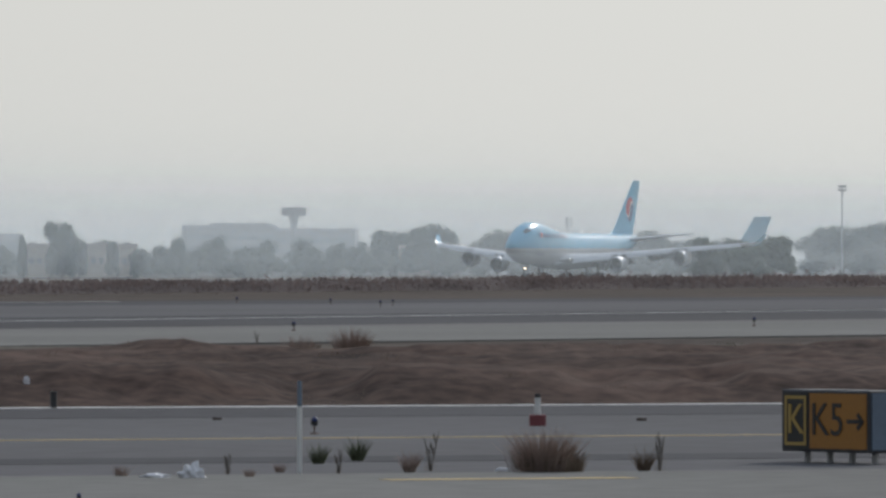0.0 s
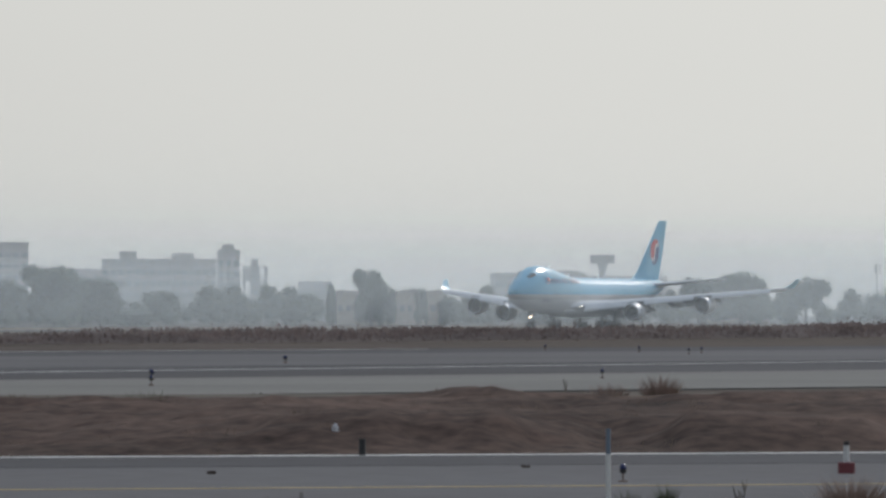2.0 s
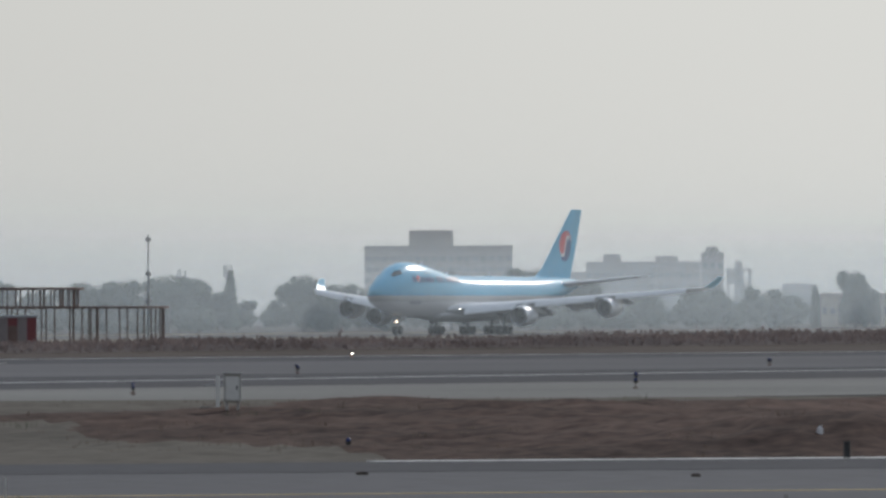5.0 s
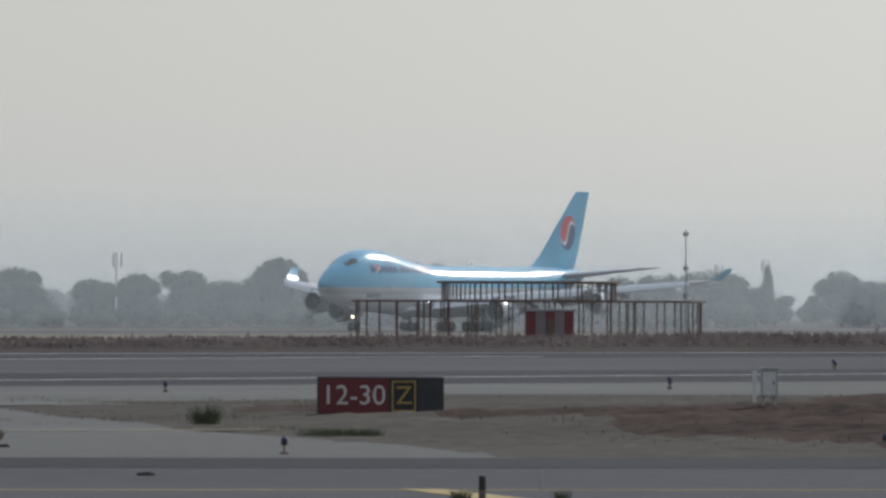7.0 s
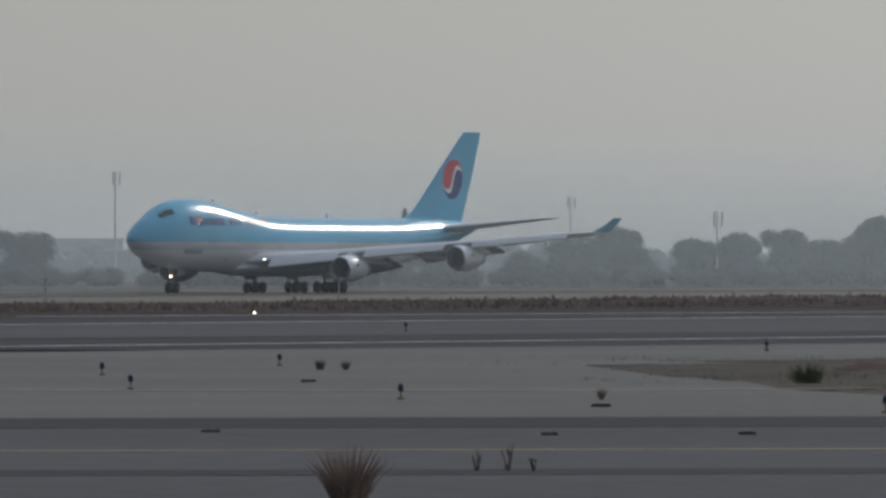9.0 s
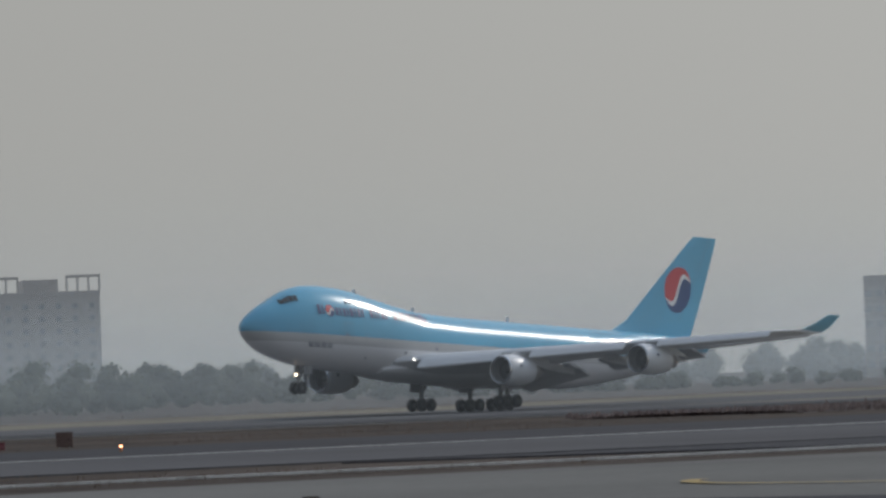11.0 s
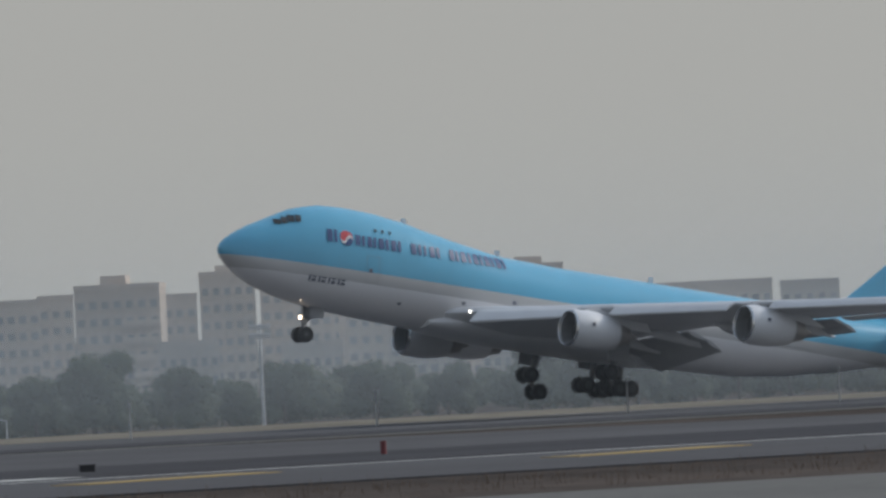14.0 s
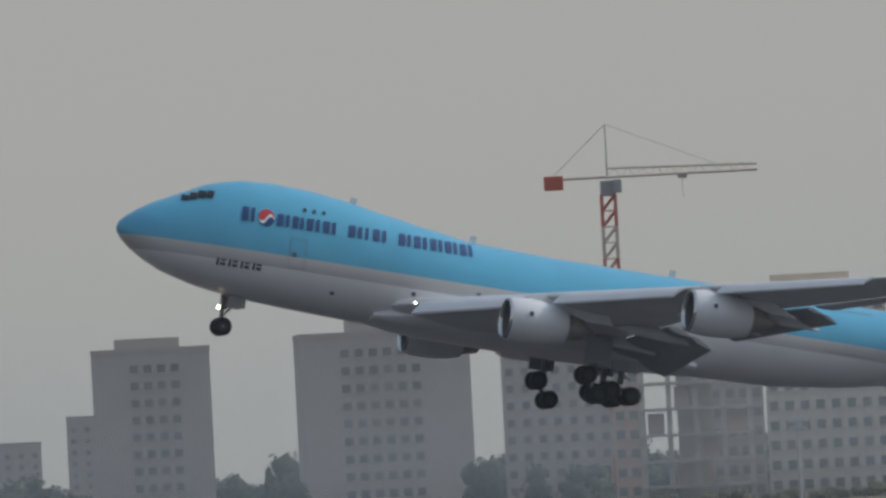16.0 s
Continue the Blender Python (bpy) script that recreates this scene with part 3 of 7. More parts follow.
    bmesh.ops.create_icosphere(bm, subdivisions=2, radius=0.13, matrix=Matrix.Translation((x - 0.32, 0, 1.88)))
    part("taxi_lamp", bm, M_LAMP, nose_leg, "lit warm taxi lamp")
    # main gears: two under the wings, two under the body, four wheels each
    bogies = []
    for gx, gy, hang in ((31.9 - 33.5, 5.5, 53.0), (35.0 - 33.5, 1.95, 8.0)):
        for side in (-1, 1):
            bm = bmesh.new()
            tube(bm, (gx, side * gy, 0.75), (gx, side * gy, 3.6), 0.22, 0.26)
            tube(bm, (gx, side * gy, 1.4), (gx + 1.3, side * (gy - 0.4), 3.2), 0.1)
            tube(bm, (gx, side * gy, 1.5), (gx, side * (gy - 1.4), 3.3), 0.1)
            part("main_gear_leg", bm, M_STRUT, plane, "grey main gear leg", True)
            bm = bmesh.new()
            box(bm, gx - 0.9, gx + 0.9, side * (gy + 0.75) - 0.04, side * (gy + 0.75) + 0.04, 1.5, 3.3, bevel=0.03)
            part("gear_door", bm, M_FLAP, plane)
            bm = bmesh.new()
            tube(bm, (-0.95, 0, 0), (0.95, 0, 0), 0.15)
            for dx in (-0.74, 0.74):
                tube(bm, (dx, -0.7, 0), (dx, 0.7, 0), 0.11)
            bogie = part("gear_truck", bm, M_STRUT, plane, "four-wheeled main gear truck", True)
            bogie.location = (gx, side * gy, 0.63)
            for dx in (-0.74, 0.74):
                for sg in (-1, 1):
                    add_wheel(bogie, (dx, sg * 0.56, 0), 0.63, 0.46)
            bm = bmesh.new()
            tube(bm, (0, 0, 0), (0, 0, 1.3), 0.15, 0.15, 12)
            oleo = part("sliding_strut", bm, M_LIP, plane, "bright sliding gear strut", True)
            oleo.location = bogie.location
            bogies.append((bogie, oleo, Vector((gx, side * gy, 0.63)), hang))
    return plane, wings, engines, bogies


def add_wheel(parent, at, r, w):
    bm = bmesh.new()
    prof = [(-0.5, 0.55), (-0.48, 0.86), (-0.38, 0.97), (-0.15, 1.0), (0.15, 1.0), (0.38, 0.97), (0.48, 0.86), (0.5, 0.55)]
    rings = [[Vector((rr * r * math.cos(i * 2 * math.pi / 24), y * w, rr * r * math.sin(i * 2 * math.pi / 24))) for i in range(24)] for y, rr in prof]
    loft(bm, rings, 0, False, False)
    for y, rr in ((-0.36, 0.56), (0.36, 0.56)):
        vs = [bm.verts.new((rr * r * math.cos(i * 2 * math.pi / 24), y * w, rr * r * math.sin(i * 2 * math.pi / 24))) for i in range(24)]
        bm.faces.new(vs).material_index = 1
    wheel = part("wheel", bm, [M_TYRE, M_RIM], parent, "", True)
    wheel.location = at
    return wheel


AIRLINER, WINGS, ENGINES, BOGIES = build_airliner()


# ---- ground and pavements ----
def polar(az, r, z=0.0):
    return Vector((r * math.sin(radians(az)), r * math.cos(radians(az)), z))


def ease(k):
    k = min(1.0, max(0.0, k))
    return k * k * (3 - 2 * k)


def ground_z(x, y):
    """The land falls away gently beyond the runway on the town side."""
    k = min(1, max(0, (950 - x) / 500))
    k = k * k * (3 - 2 * k)
    dip = 0.85 * ease((y - 395) / 130) * ease((790 - x) / 160)
    return -0.06 - dip * (1 - ease((y - 600) / 60) * 0.4) - max(0, min(7.5, 0.0062 * (y - 640))) * k


def build_ground():
    """One sheet to the horizon: low swells of soil close by, level under the pavements."""
    bm = bmesh.new()
    xs = [-4500, -2000, -800, -300, -100] + list(range(-40, 1000, 40)) + [1100, 1600, 2200, 3000, 4500]
    ys = [-4500, -1500, -400, -100, 0, 100, 200, 300, 395, 430, 465, 500, 530, 560, 600, 640, 680, 720, 780, 850, 950, 1050, 1200, 1400, 1600, 1900, 2400, 3300, 4500]
    grid = []
    for x in xs:
        row = []
        for y in ys:
            z = ground_z(x, y)
            row.append(bm.verts.new((x, y, z)))
        grid.append(row)
    for i in range(len(xs) - 1):
        for j in range(len(ys) - 1):
            bm.faces.new((grid[i][j], grid[i + 1][j], grid[i + 1][j + 1], grid[i][j + 1]))
    ob = new("ground", mesh_of("ground", bm, M_SOIL))
    return tagged(ob, "flat dry brown earth of an airfield", "ground", kind="structure")


GROUND = build_ground()
NEAR_AZ = 50.0   # the near taxiway runs square to this heading


def near(d, along):
    """A spot d metres out from the eye across the near taxiway and that far along it (to the right)."""
    a = radians(NEAR_AZ)
    return (d * math.sin(a) + along * math.cos(a), d * math.cos(a) - along * math.sin(a))


# main runway, its verges and the parallel pavements before it
sheet("runway", [(780, 532), (3500, 532), (3500, 590), (780, 590)], 0.0, M_ASPHALT, "long grey asphalt take-off runway", "runway")
slope("runway", [(-3000, 532, -0.6), (600, 532, -0.6), (780, 532, 0.0), (780, 590, 0.0), (600, 590, -0.6), (-3000, 590, -0.6)], M_ASPHALT, "long grey asphalt take-off runway dipping gently", "runway")
slope("runway_shoulder", [(-3000, 404, -0.1), (640, 404, -0.1), (640, 531, -0.45), (-3000, 531, -0.58)], M_ASPHALT, "worn grey asphalt shoulder before the runway", "runway")
slope("grass_strip", [(640.4, 404, -0.1), (801, 404, -0.03), (801, 531, -0.03), (640.4, 531, -0.45)], M_SAND, "pale dry grass strip sloping beside the runway", "grass strip")
slope("runway_shoulder", [(-3000, 425, -0.13), (610, 425, -0.13), (610, 470, -0.24), (-3000, 470, -0.28)], M_ASPHALT_DARK, "dark patched asphalt shoulder before the runway", "runway")
sheet("grass_strip", [(801, 392), (3500, 392), (3500, 531), (801, 531)], -0.03, M_SAND, "pale dry grass strip beside the runway", "grass strip")
sheet("runway_far_verge", [(781, 591), (3500, 591), (3500, 640), (781, 640)], -0.02, M_SAND, "pale dry grass verge beyond the runway", "grass strip")
slope("runway_far_verge", [(-3000, 591, -0.62), (600, 591, -0.62), (600, 640, -0.45), (-3000, 640, -0.45)], M_SAND, "pale dry grass verge beyond the runway", "grass strip")
slope("runway_far_verge", [(600.3, 591, -0.62), (780.6, 591, -0.03), (780.6, 640, -0.03), (600.3, 640, -0.45)], M_SAND, "pale dry grass verge sloping beside the runway", "grass strip")
sheet("old_runway_far_lane", [(-900, 308), (-900, 400), (225, 400), (275, 309), (275, 308)], 0.0, M_ASPHALT, "grey asphalt runway crossing", "runway")
sheet("perimeter_road", [(225.5, 394), (470, 396), (470, 403), (225.5, 403)], 0.0, M_CONCRETE, "pale concrete service road", "road")
sheet("old_runway", [(-900, 264.6), (-900, 307.6), (470, 307.6), (670, 255), (1500, 40), (1500, 20), (640, 228), (430, 264.6)], 0.0, M_ASPHALT_DARK, "dark worn asphalt runway with rubber marks", "runway")
sheet("old_runway_lane", [(-900, 222), (-900, 264), (430, 264), (640, 227.6), (1500, 19.6), (1500, -60), (480, 186), (330, 208), (210, 221)], 0.0, M_ASPHALT, "grey asphalt runway lane", "runway")
sheet("runway_shoulder", [(255, 179), (240, 214), (330, 207.6), (480, 185.6), (700, 141), (1400, -40), (1300, -60), (600, 112), (400, 152)], 0.0, M_ASPHALT_DARK, "dark asphalt runway shoulder", "runway")
sheet("apron", [(40, 178), (254.6, 178.6), (400, 151.6), (600, 111.6), (1200, -35), (1150, -60), (420, 92), (312, 119), (262, 133), (222, 141), (185, 113), (165, 94), near(170.4, 33), near(170.4, -40), near(170.4, -75)], 0.0, M_CONCRETE, "pale weathered concrete apron", "apron")
sheet("near_taxiway", [near(60, -220), near(60, 300), near(158, 300), near(158, -220)], 0.03, M_ASPHALT, "grey asphalt taxiway", "taxiway")
sheet("near_taxiway_edge", [near(158.3, -220), near(158.3, 300), near(169, 300), near(169, -220)], 0.03, M_ASPHALT_DARK, "dark asphalt taxiway edge", "taxiway")
sheet("edge_line", [near(169.3, 41), near(169.3, 300), near(170.1, 300), near(170.1, 41)], 0.035, M_LINE, "worn white edge line", "road marking", thick=0.1)
sheet("near_shoulder", [near(122, -100), near(122, 300), near(125.5, 300), near(125.5, -100)], 0.035, M_ASPHALT_DARK, "dark patched strip of asphalt", "taxiway", thick=0.1)
sheet("taxi_line", [near(138.6, -120), near(138.6, 300), near(139.0, 300), near(139.0, -120)], 0.036, M_YELLOW, "worn yellow taxi line", "road marking", thick=0.1)
sheet("near_kerb_strip", [near(60, 26), near(60, 120), near(115.2, 120), near(115.2, 26)], 0.036, M_CONCRETE, "pale concrete strip beside the taxiway", "taxiway", thick=0.1)
sheet("taxi_line", [near(111.2, 38), near(111.2, 41.5), near(111.8, 41.5), near(111.8, 38)], 0.042, M_YELLOW, "worn yellow taxi line", "road marking", thick=0.1)
sheet("taxi_line", [near(126, 25.1), near(126, 26.0), near(139.4, 26.0), near(139.4, 25.3)], 0.042, M_YELLOW, "worn yellow taxi line", "road marking", thick=0.1)
sheet("runway_edge_line", [(-400, 263.6), (480, 263.6), (480, 264.3), (-400, 264.3)], 0.02, M_LINE, "worn white runway edge line", "road marking", thick=0.1)
sheet("runway_edge_line", [(200, 196.2), (640, 160), (640, 160.6), (200, 197)], 0.02, M_LINE, "worn white edge line", "road marking", thick=0.1)
sheet("runway_edge_line", [(420, 305), (620, 262), (620, 262.8), (420, 306.2)], 0.02, M_LINE, "worn white edge line", "road marking", thick=0.1)
sheet("runway_stripe", [(60, 256), (156, 270.5), (156, 273.5), (60, 262)], 0.024, M_LINE, "broad white runway stripe", "road marking", thick=0.1)
for q in (166, 147, 128):
    sheet("yellow_bar", [(q - 4, 247.6), (q + 6, 252), (q + 6, 255), (q - 4, 250)], 0.024, M_YELLOW, "worn yellow guidance bar", "road marking", thick=0.1)


def curved_line(name, centre, r, a0, a1, w, mat, label):
    bm = bmesh.new()
    n = 20
    rows = []
    for i in range(n + 1):
        a = radians(a0 + (a1 - a0) * i / n)
        rows.append([bm.verts.new((centre[0] + rr * math.cos(a), centre[1] + rr * math.sin(a), 0.036)) for rr in (r - w / 2, r + w / 2)])
    for p, q in zip(rows, rows[1:]):
        bm.faces.new((p[0], p[1], q[1], q[0]))
    bmesh.ops.recalc_face_normals(bm, faces=bm.faces)
    return tagged(new(name, mesh_of(name, bm, mat)), label, "road marking", kind="structure")


curved_line("taxi_curve", (130, 134), 18, 60, 240, 1.0, M_YELLOW, "worn yellow curved taxi line")
curved_line("taxi_curve", (190, 128), 22, 120, 250, 0.5, M_YELLOW, "worn yellow curved taxi line")
sheet("side_taxiway", [(40, 129), (90.2, 139.6), (103.1, 142.2), (114.4, 144.7), (129.6, 150.2), (147, 156), (160, 150), (150, 112), (60, 100)], 0.014, M_ASPHALT_DARK, "dark asphalt side taxiway with a yellow curve", "taxiway")


# ---- haze ----
def haze_material(name, tint, density):
    """Haze imitated on a thin smoke-grey sheet: most light passes, the rest is scattered on. density: (x, share
    scattered) along the sheet.
    """
    m = bpy.data.materials.new(name)
    m.use_nodes = True
    n, l = m.node_tree.nodes, m.node_tree.links
    n.remove(n["Principled BSDF"])
    tc, sep = n.new("ShaderNodeTexCoord"), n.new("ShaderNodeSeparateXYZ")
    l.new(tc.outputs["Object"], sep.inputs[0])
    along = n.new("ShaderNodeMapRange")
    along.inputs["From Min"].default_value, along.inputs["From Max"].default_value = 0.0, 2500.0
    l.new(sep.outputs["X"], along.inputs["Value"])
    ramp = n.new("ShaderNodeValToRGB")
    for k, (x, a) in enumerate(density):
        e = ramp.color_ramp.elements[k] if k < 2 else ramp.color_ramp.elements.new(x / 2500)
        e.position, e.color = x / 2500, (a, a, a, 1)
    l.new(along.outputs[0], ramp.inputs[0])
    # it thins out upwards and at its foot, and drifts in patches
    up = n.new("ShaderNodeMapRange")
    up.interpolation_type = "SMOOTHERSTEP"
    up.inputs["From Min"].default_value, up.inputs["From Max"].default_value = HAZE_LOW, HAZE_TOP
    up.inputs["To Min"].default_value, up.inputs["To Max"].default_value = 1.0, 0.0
    foot = n.new("ShaderNodeMapRange")
    foot.inputs["From Min"].default_value, foot.inputs["From Max"].default_value = -9.0, 3.0
    foot.inputs["To Min"].default_value, foot.inputs["To Max"].default_value = 0.0, 1.0
    l.new(sep.outputs["Z"], up.inputs["Value"])
    l.new(sep.outputs["Z"], foot.inputs["Value"])
    wide = n.new("ShaderNodeMapping")
    wide.inputs["Scale"].default_value = (0.012, 0.012, 0.05)
    drift = n.new("ShaderNodeTexNoise")
    drift.inputs["Scale"].default_value, drift.inputs["Detail"].default_value = 1.0, 3
    l.new(tc.outputs["Object"], wide.inputs["Vector"])
    l.new(wide.outputs[0], drift.inputs["Vector"])
    patch = n.new("ShaderNodeMapRange")
    patch.inputs["To Min"].default_value, patch.inputs["To Max"].default_value = 0.85, 1.15
    l.new(drift.outputs["Fac"], patch.inputs["Value"])
    share = ramp.outputs[0]
    for other in (up, foot, patch):
        mul = n.new("ShaderNodeMath")
        mul.operation = "MULTIPLY"
        l.new(share, mul.inputs[0])
        l.new(other.outputs[0], mul.inputs[1])
        share = mul.outputs[0]
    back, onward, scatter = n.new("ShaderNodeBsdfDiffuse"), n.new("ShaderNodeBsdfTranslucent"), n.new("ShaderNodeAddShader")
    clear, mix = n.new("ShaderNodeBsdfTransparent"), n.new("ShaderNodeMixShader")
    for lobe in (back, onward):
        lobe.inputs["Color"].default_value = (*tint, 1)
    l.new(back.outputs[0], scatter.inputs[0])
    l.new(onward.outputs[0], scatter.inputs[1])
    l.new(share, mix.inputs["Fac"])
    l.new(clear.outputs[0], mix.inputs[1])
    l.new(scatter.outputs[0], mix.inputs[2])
    l.new(mix.outputs[0], n["Material Output"].inputs["Surface"])
    return m


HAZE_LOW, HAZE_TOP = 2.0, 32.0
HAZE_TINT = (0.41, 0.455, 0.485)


def haze_sheet(label, line, density):
    """A tall see-through sheet, added to stand in for haze, that follows a line on the ground."""
    bm = bmesh.new()
    spots = [(x0 + (x1 - x0) * k / 16, y0 + (y1 - y0) * k / 16) for (x0, y0), (x1, y1) in zip(line, line[1:]) for k in range(16)] + [tuple(line[-1])]
    rows = [[bm.verts.new((x, y, z)) for z in (-9.0, HAZE_TOP + 1)] for x, y in spots]
    for p, q in zip(rows, rows[1:]):
        for i in range(len(p) - 1):
            bm.faces.new((p[i], q[i], q[i + 1], p[i + 1]))
    me = mesh_of("haze_sheet", bm, haze_material("haze", HAZE_TINT, density), True)
    # the normals point back to the eye's place, whichever way the sheet runs
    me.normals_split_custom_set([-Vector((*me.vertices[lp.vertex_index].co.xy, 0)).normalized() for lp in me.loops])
    ob = new("haze_sheet", me)
    return tagged(ob, label, "haze", kind="stuff")


# shares rise with x to stand in for the longer path through air
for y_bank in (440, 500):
    haze_sheet("thin grey haze before the runway", [(-300, y_bank), (2800, y_bank)], ((0, 0.01), (450, 0.035), (800, 0.075), (1050, 0.125), (1400, 0.2)))
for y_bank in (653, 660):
    haze_sheet("thin blue-grey haze beyond the runway", [(-300, y_bank), (3200, y_bank)], ((0, 0.08), (500, 0.155), (900, 0.17), (1300, 0.18), (2000, 0.2)))
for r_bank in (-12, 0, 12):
    haze_sheet("pale haze before the far buildings", [polar(az, r + r_bank).xy for az, r in ((5, 1225), (24, 1225), (27, 1300), (27.6, 1465), (34.9, 1470), (36.5, 1640), (38, 1880), (40, 2110), (42, 2150), (46, 2150), (48, 2060), (49.5, 1850), (51, 1680), (57, 1680), (59, 1860), (61, 2180), (63, 2330), (80, 2380))],
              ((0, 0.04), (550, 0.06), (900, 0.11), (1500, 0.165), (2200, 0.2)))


# ---- trees and woods ----
M_LEAF = leaf_material("dusty_foliage", (0.075, 0.095, 0.07), (0.10, 0.12, 0.085), 0.4)
# slightly paler than M_LEAF: haze of distance put into the leaf colour
M_LEAF_FAR = leaf_material("far_hazed_foliage", (0.085, 0.105, 0.08), (0.115, 0.13, 0.10), 0.4, 0.02, 0.3)
M_LEAF_DRY = leaf_material("yellowish_scrub", (0.15, 0.15, 0.10), (0.20, 0.19, 0.12), 0.4, 0.05, 0.6)
M_BARK = material("grey_bark", (0.10, 0.085, 0.07), 0.9, vary=0.3, scale=2)


def leaf_cloud(rng, lobes, count, size):
    """Vertices and faces of small tilted leaf sprays gathered on lobes (centre, radii)."""
    vs, fs = [], []
    total = sum(rx * rz for _, (rx, ry, rz) in lobes)
    for c, (rx, ry, rz) in lobes:
        for _ in range(int(count * rx * rz / total)):
            d = Vector((rng.gauss(0, 1), rng.gauss(0, 1), rng.gauss(0, 1))).normalized()
            k = rng.uniform(0.82, 1.08)
            p = Vector((c[0] + d.x * rx * k, c[1] + d.y * ry * k, c[2] + d.z * rz * k))
            s = size * rng.uniform(0.6, 1.5)
            d = (d + 0.45 * Vector((rng.gauss(0, 1), rng.gauss(0, 1), rng.gauss(0, 1)))).normalized()
            u = Vector((rng.gauss(0, 1), rng.gauss(0, 1), rng.gauss(0, 1))).cross(d).normalized()
            w = d.cross(u)
            n = len(vs)
            vs += [p - u * s - w * s * 0.5, p + u * s * 0.3 - w * s * 0.8, p + u * s + w * s * 0.2, p - u * s * 0.2 + w * s * 0.8]
            fs.append((n, n + 1, n + 2, n + 3))
    return vs, fs


def make_tree(kind, seed):
    """A unit tree, 1 m wide and 1 m high, to be scaled: a tapered trunk with limbs and a ragged crown."""
    rng = random.Random(seed)
    root = thing("tree", "dusty grey-green broadleaf tree beyond the airfield" if kind == "broad" else "slim dark cypress tree beyond the airfield", "tree", "trees beyond the runway")
    bm = bmesh.new()
    if kind == "broad":
        tube(bm, (0, 0, 0), (0.01, 0, 0.45), 0.035, 0.022, 7)
        lobes = [((0, 0, 0.62), (0.34, 0.34, 0.3))]
        for i in range(7):
            a = i * 0.9 + rng.uniform(-0.3, 0.3)
            d, z = rng.uniform(0.2, 0.34), rng.uniform(0.34, 0.8)
            r = rng.uniform(0.14, 0.22)
            lobes.append(((d * math.cos(a), d * math.sin(a), z), (r, r, r * rng.uniform(0.7, 1.0))))
            tube(bm, (0.01, 0, 0.36), (d * 0.8 * math.cos(a), d * 0.8 * math.sin(a), z), 0.014, 0.005, 5)
        for i in range(6):
            a = rng.uniform(0, 6.28)
            lobes.append(((0.34 * math.cos(a), 0.34 * math.sin(a), rng.uniform(0.12, 0.3)), (0.16, 0.16, 0.14)))
        count, size = 2600, 0.028
    else:
        tube(bm, (0, 0, 0), (0, 0, 0.9), 0.05, 0.01, 6)
        lobes = [((rng.uniform(-0.05, 0.05), 0, z), (0.42 * (1 - z) ** 0.6 + 0.05, 0.42 * (1 - z) ** 0.6 + 0.05, 0.1)) for z in (0.12, 0.25, 0.4, 0.55, 0.7, 0.82, 0.92)]
        count, size = 1300, 0.036
    part("trunk", bm, M_BARK, root)
    vs, fs = leaf_cloud(rng, lobes, count, size)
    me = bpy.data.meshes.new("crown")
    me.from_pydata(vs, [], fs)
    me.materials.append(M_LEAF)
    # a dense core so that the crown does not look hollow
    crown = new("crown", me)
    crown.parent = root
    bm = bmesh.new()
    bm.from_mesh(me)
    for c, (rx, ry, rz) in lobes:
        r = bmesh.ops.create_icosphere(bm, subdivisions=1, radius=1.0, matrix=Matrix.Translation(c) @ Matrix.Diagonal((rx * 0.84, ry * 0.84, rz * 0.84, 1)))
        for v in r["verts"]:
            v.co += Vector((rng.uniform(-1, 1), rng.uniform(-1, 1), rng.uniform(-1, 1))) * 0.02
    bm.to_mesh(me)
    bm.free()
    me.polygons.foreach_set("use_smooth", [True] * len(me.polygons))
    return root


TREES = {"broad": [make_tree("broad", 11 + i) for i in range(4)], "cypress": [make_tree("cypress", 31)]}
USED = {"broad": 0, "cypress": 0}


def tree(kind, x, y, high, wide):
    n = USED[kind]
    USED[kind] += 1
    src = TREES[kind][n % len(TREES[kind])]
    m = Matrix.Translation((x, y, ground_z(x, y) - 0.05)) @ pose(0, 0, 0, 0, 0, (n * 67) % 360)
    ob = src if n < len(TREES[kind]) else copy_thing(src, m)
    ob.matrix_basis = m
    ob.scale = (wide * 1.4, wide * 1.4, high * 1.02)
    return ob


tree("broad", 1594.4, 685.9, 11.7, 5.3)
tree("broad", 1650.8, 706.5, 8.5, 3.4)
tree("broad", 1654.0, 694.8, 6.2, 3.0)
tree("broad", 1631.2, 710.5, 9.1, 1.8)
tree("broad", 1839.7, 711.9, 10.6, 9.3)
tree("broad", 1767.8, 674.4, 12.1, 11.5)
tree("broad", 1798.2, 670.9, 10.6, 8.6)
tree("broad", 2053.8, 726.1, 11.7, 8.4)
tree("broad", 2087.4, 687.4, 12.8, 18.3)
tree("broad", 2114.0, 685.7, 14.0, 8.5)
tree("broad", 2171.7, 736.7, 9.7, 10.3)
tree("broad", 1691.2, 701.5, 9.0, 3.5)
tree("broad", 1714.6, 726.0, 7.9, 2.6)
tree("broad", 1671.0, 701.9, 6.0, 3.0)
tree("broad", 1468.5, 712.8, 11.1, 7.3)
tree("broad", 1417.2, 680.1, 9.1, 6.0)
tree("broad", 1505.7, 712.5, 12.1, 9.1)
tree("broad", 1559.2, 728.2, 10.2, 7.7)
tree("broad", 1426.9, 705.1, 7.6, 6.1)
tree("broad", 1557.9, 719.7, 3.6, 6.6)
tree("broad", 1393.9, 787.0, 11.5, 8.7)
tree("broad", 1319.2, 733.8, 9.9, 8.7)
tree("broad", 1413.7, 778.2, 9.5, 6.2)
tree("broad", 1399.0, 752.7, 9.4, 7.1)
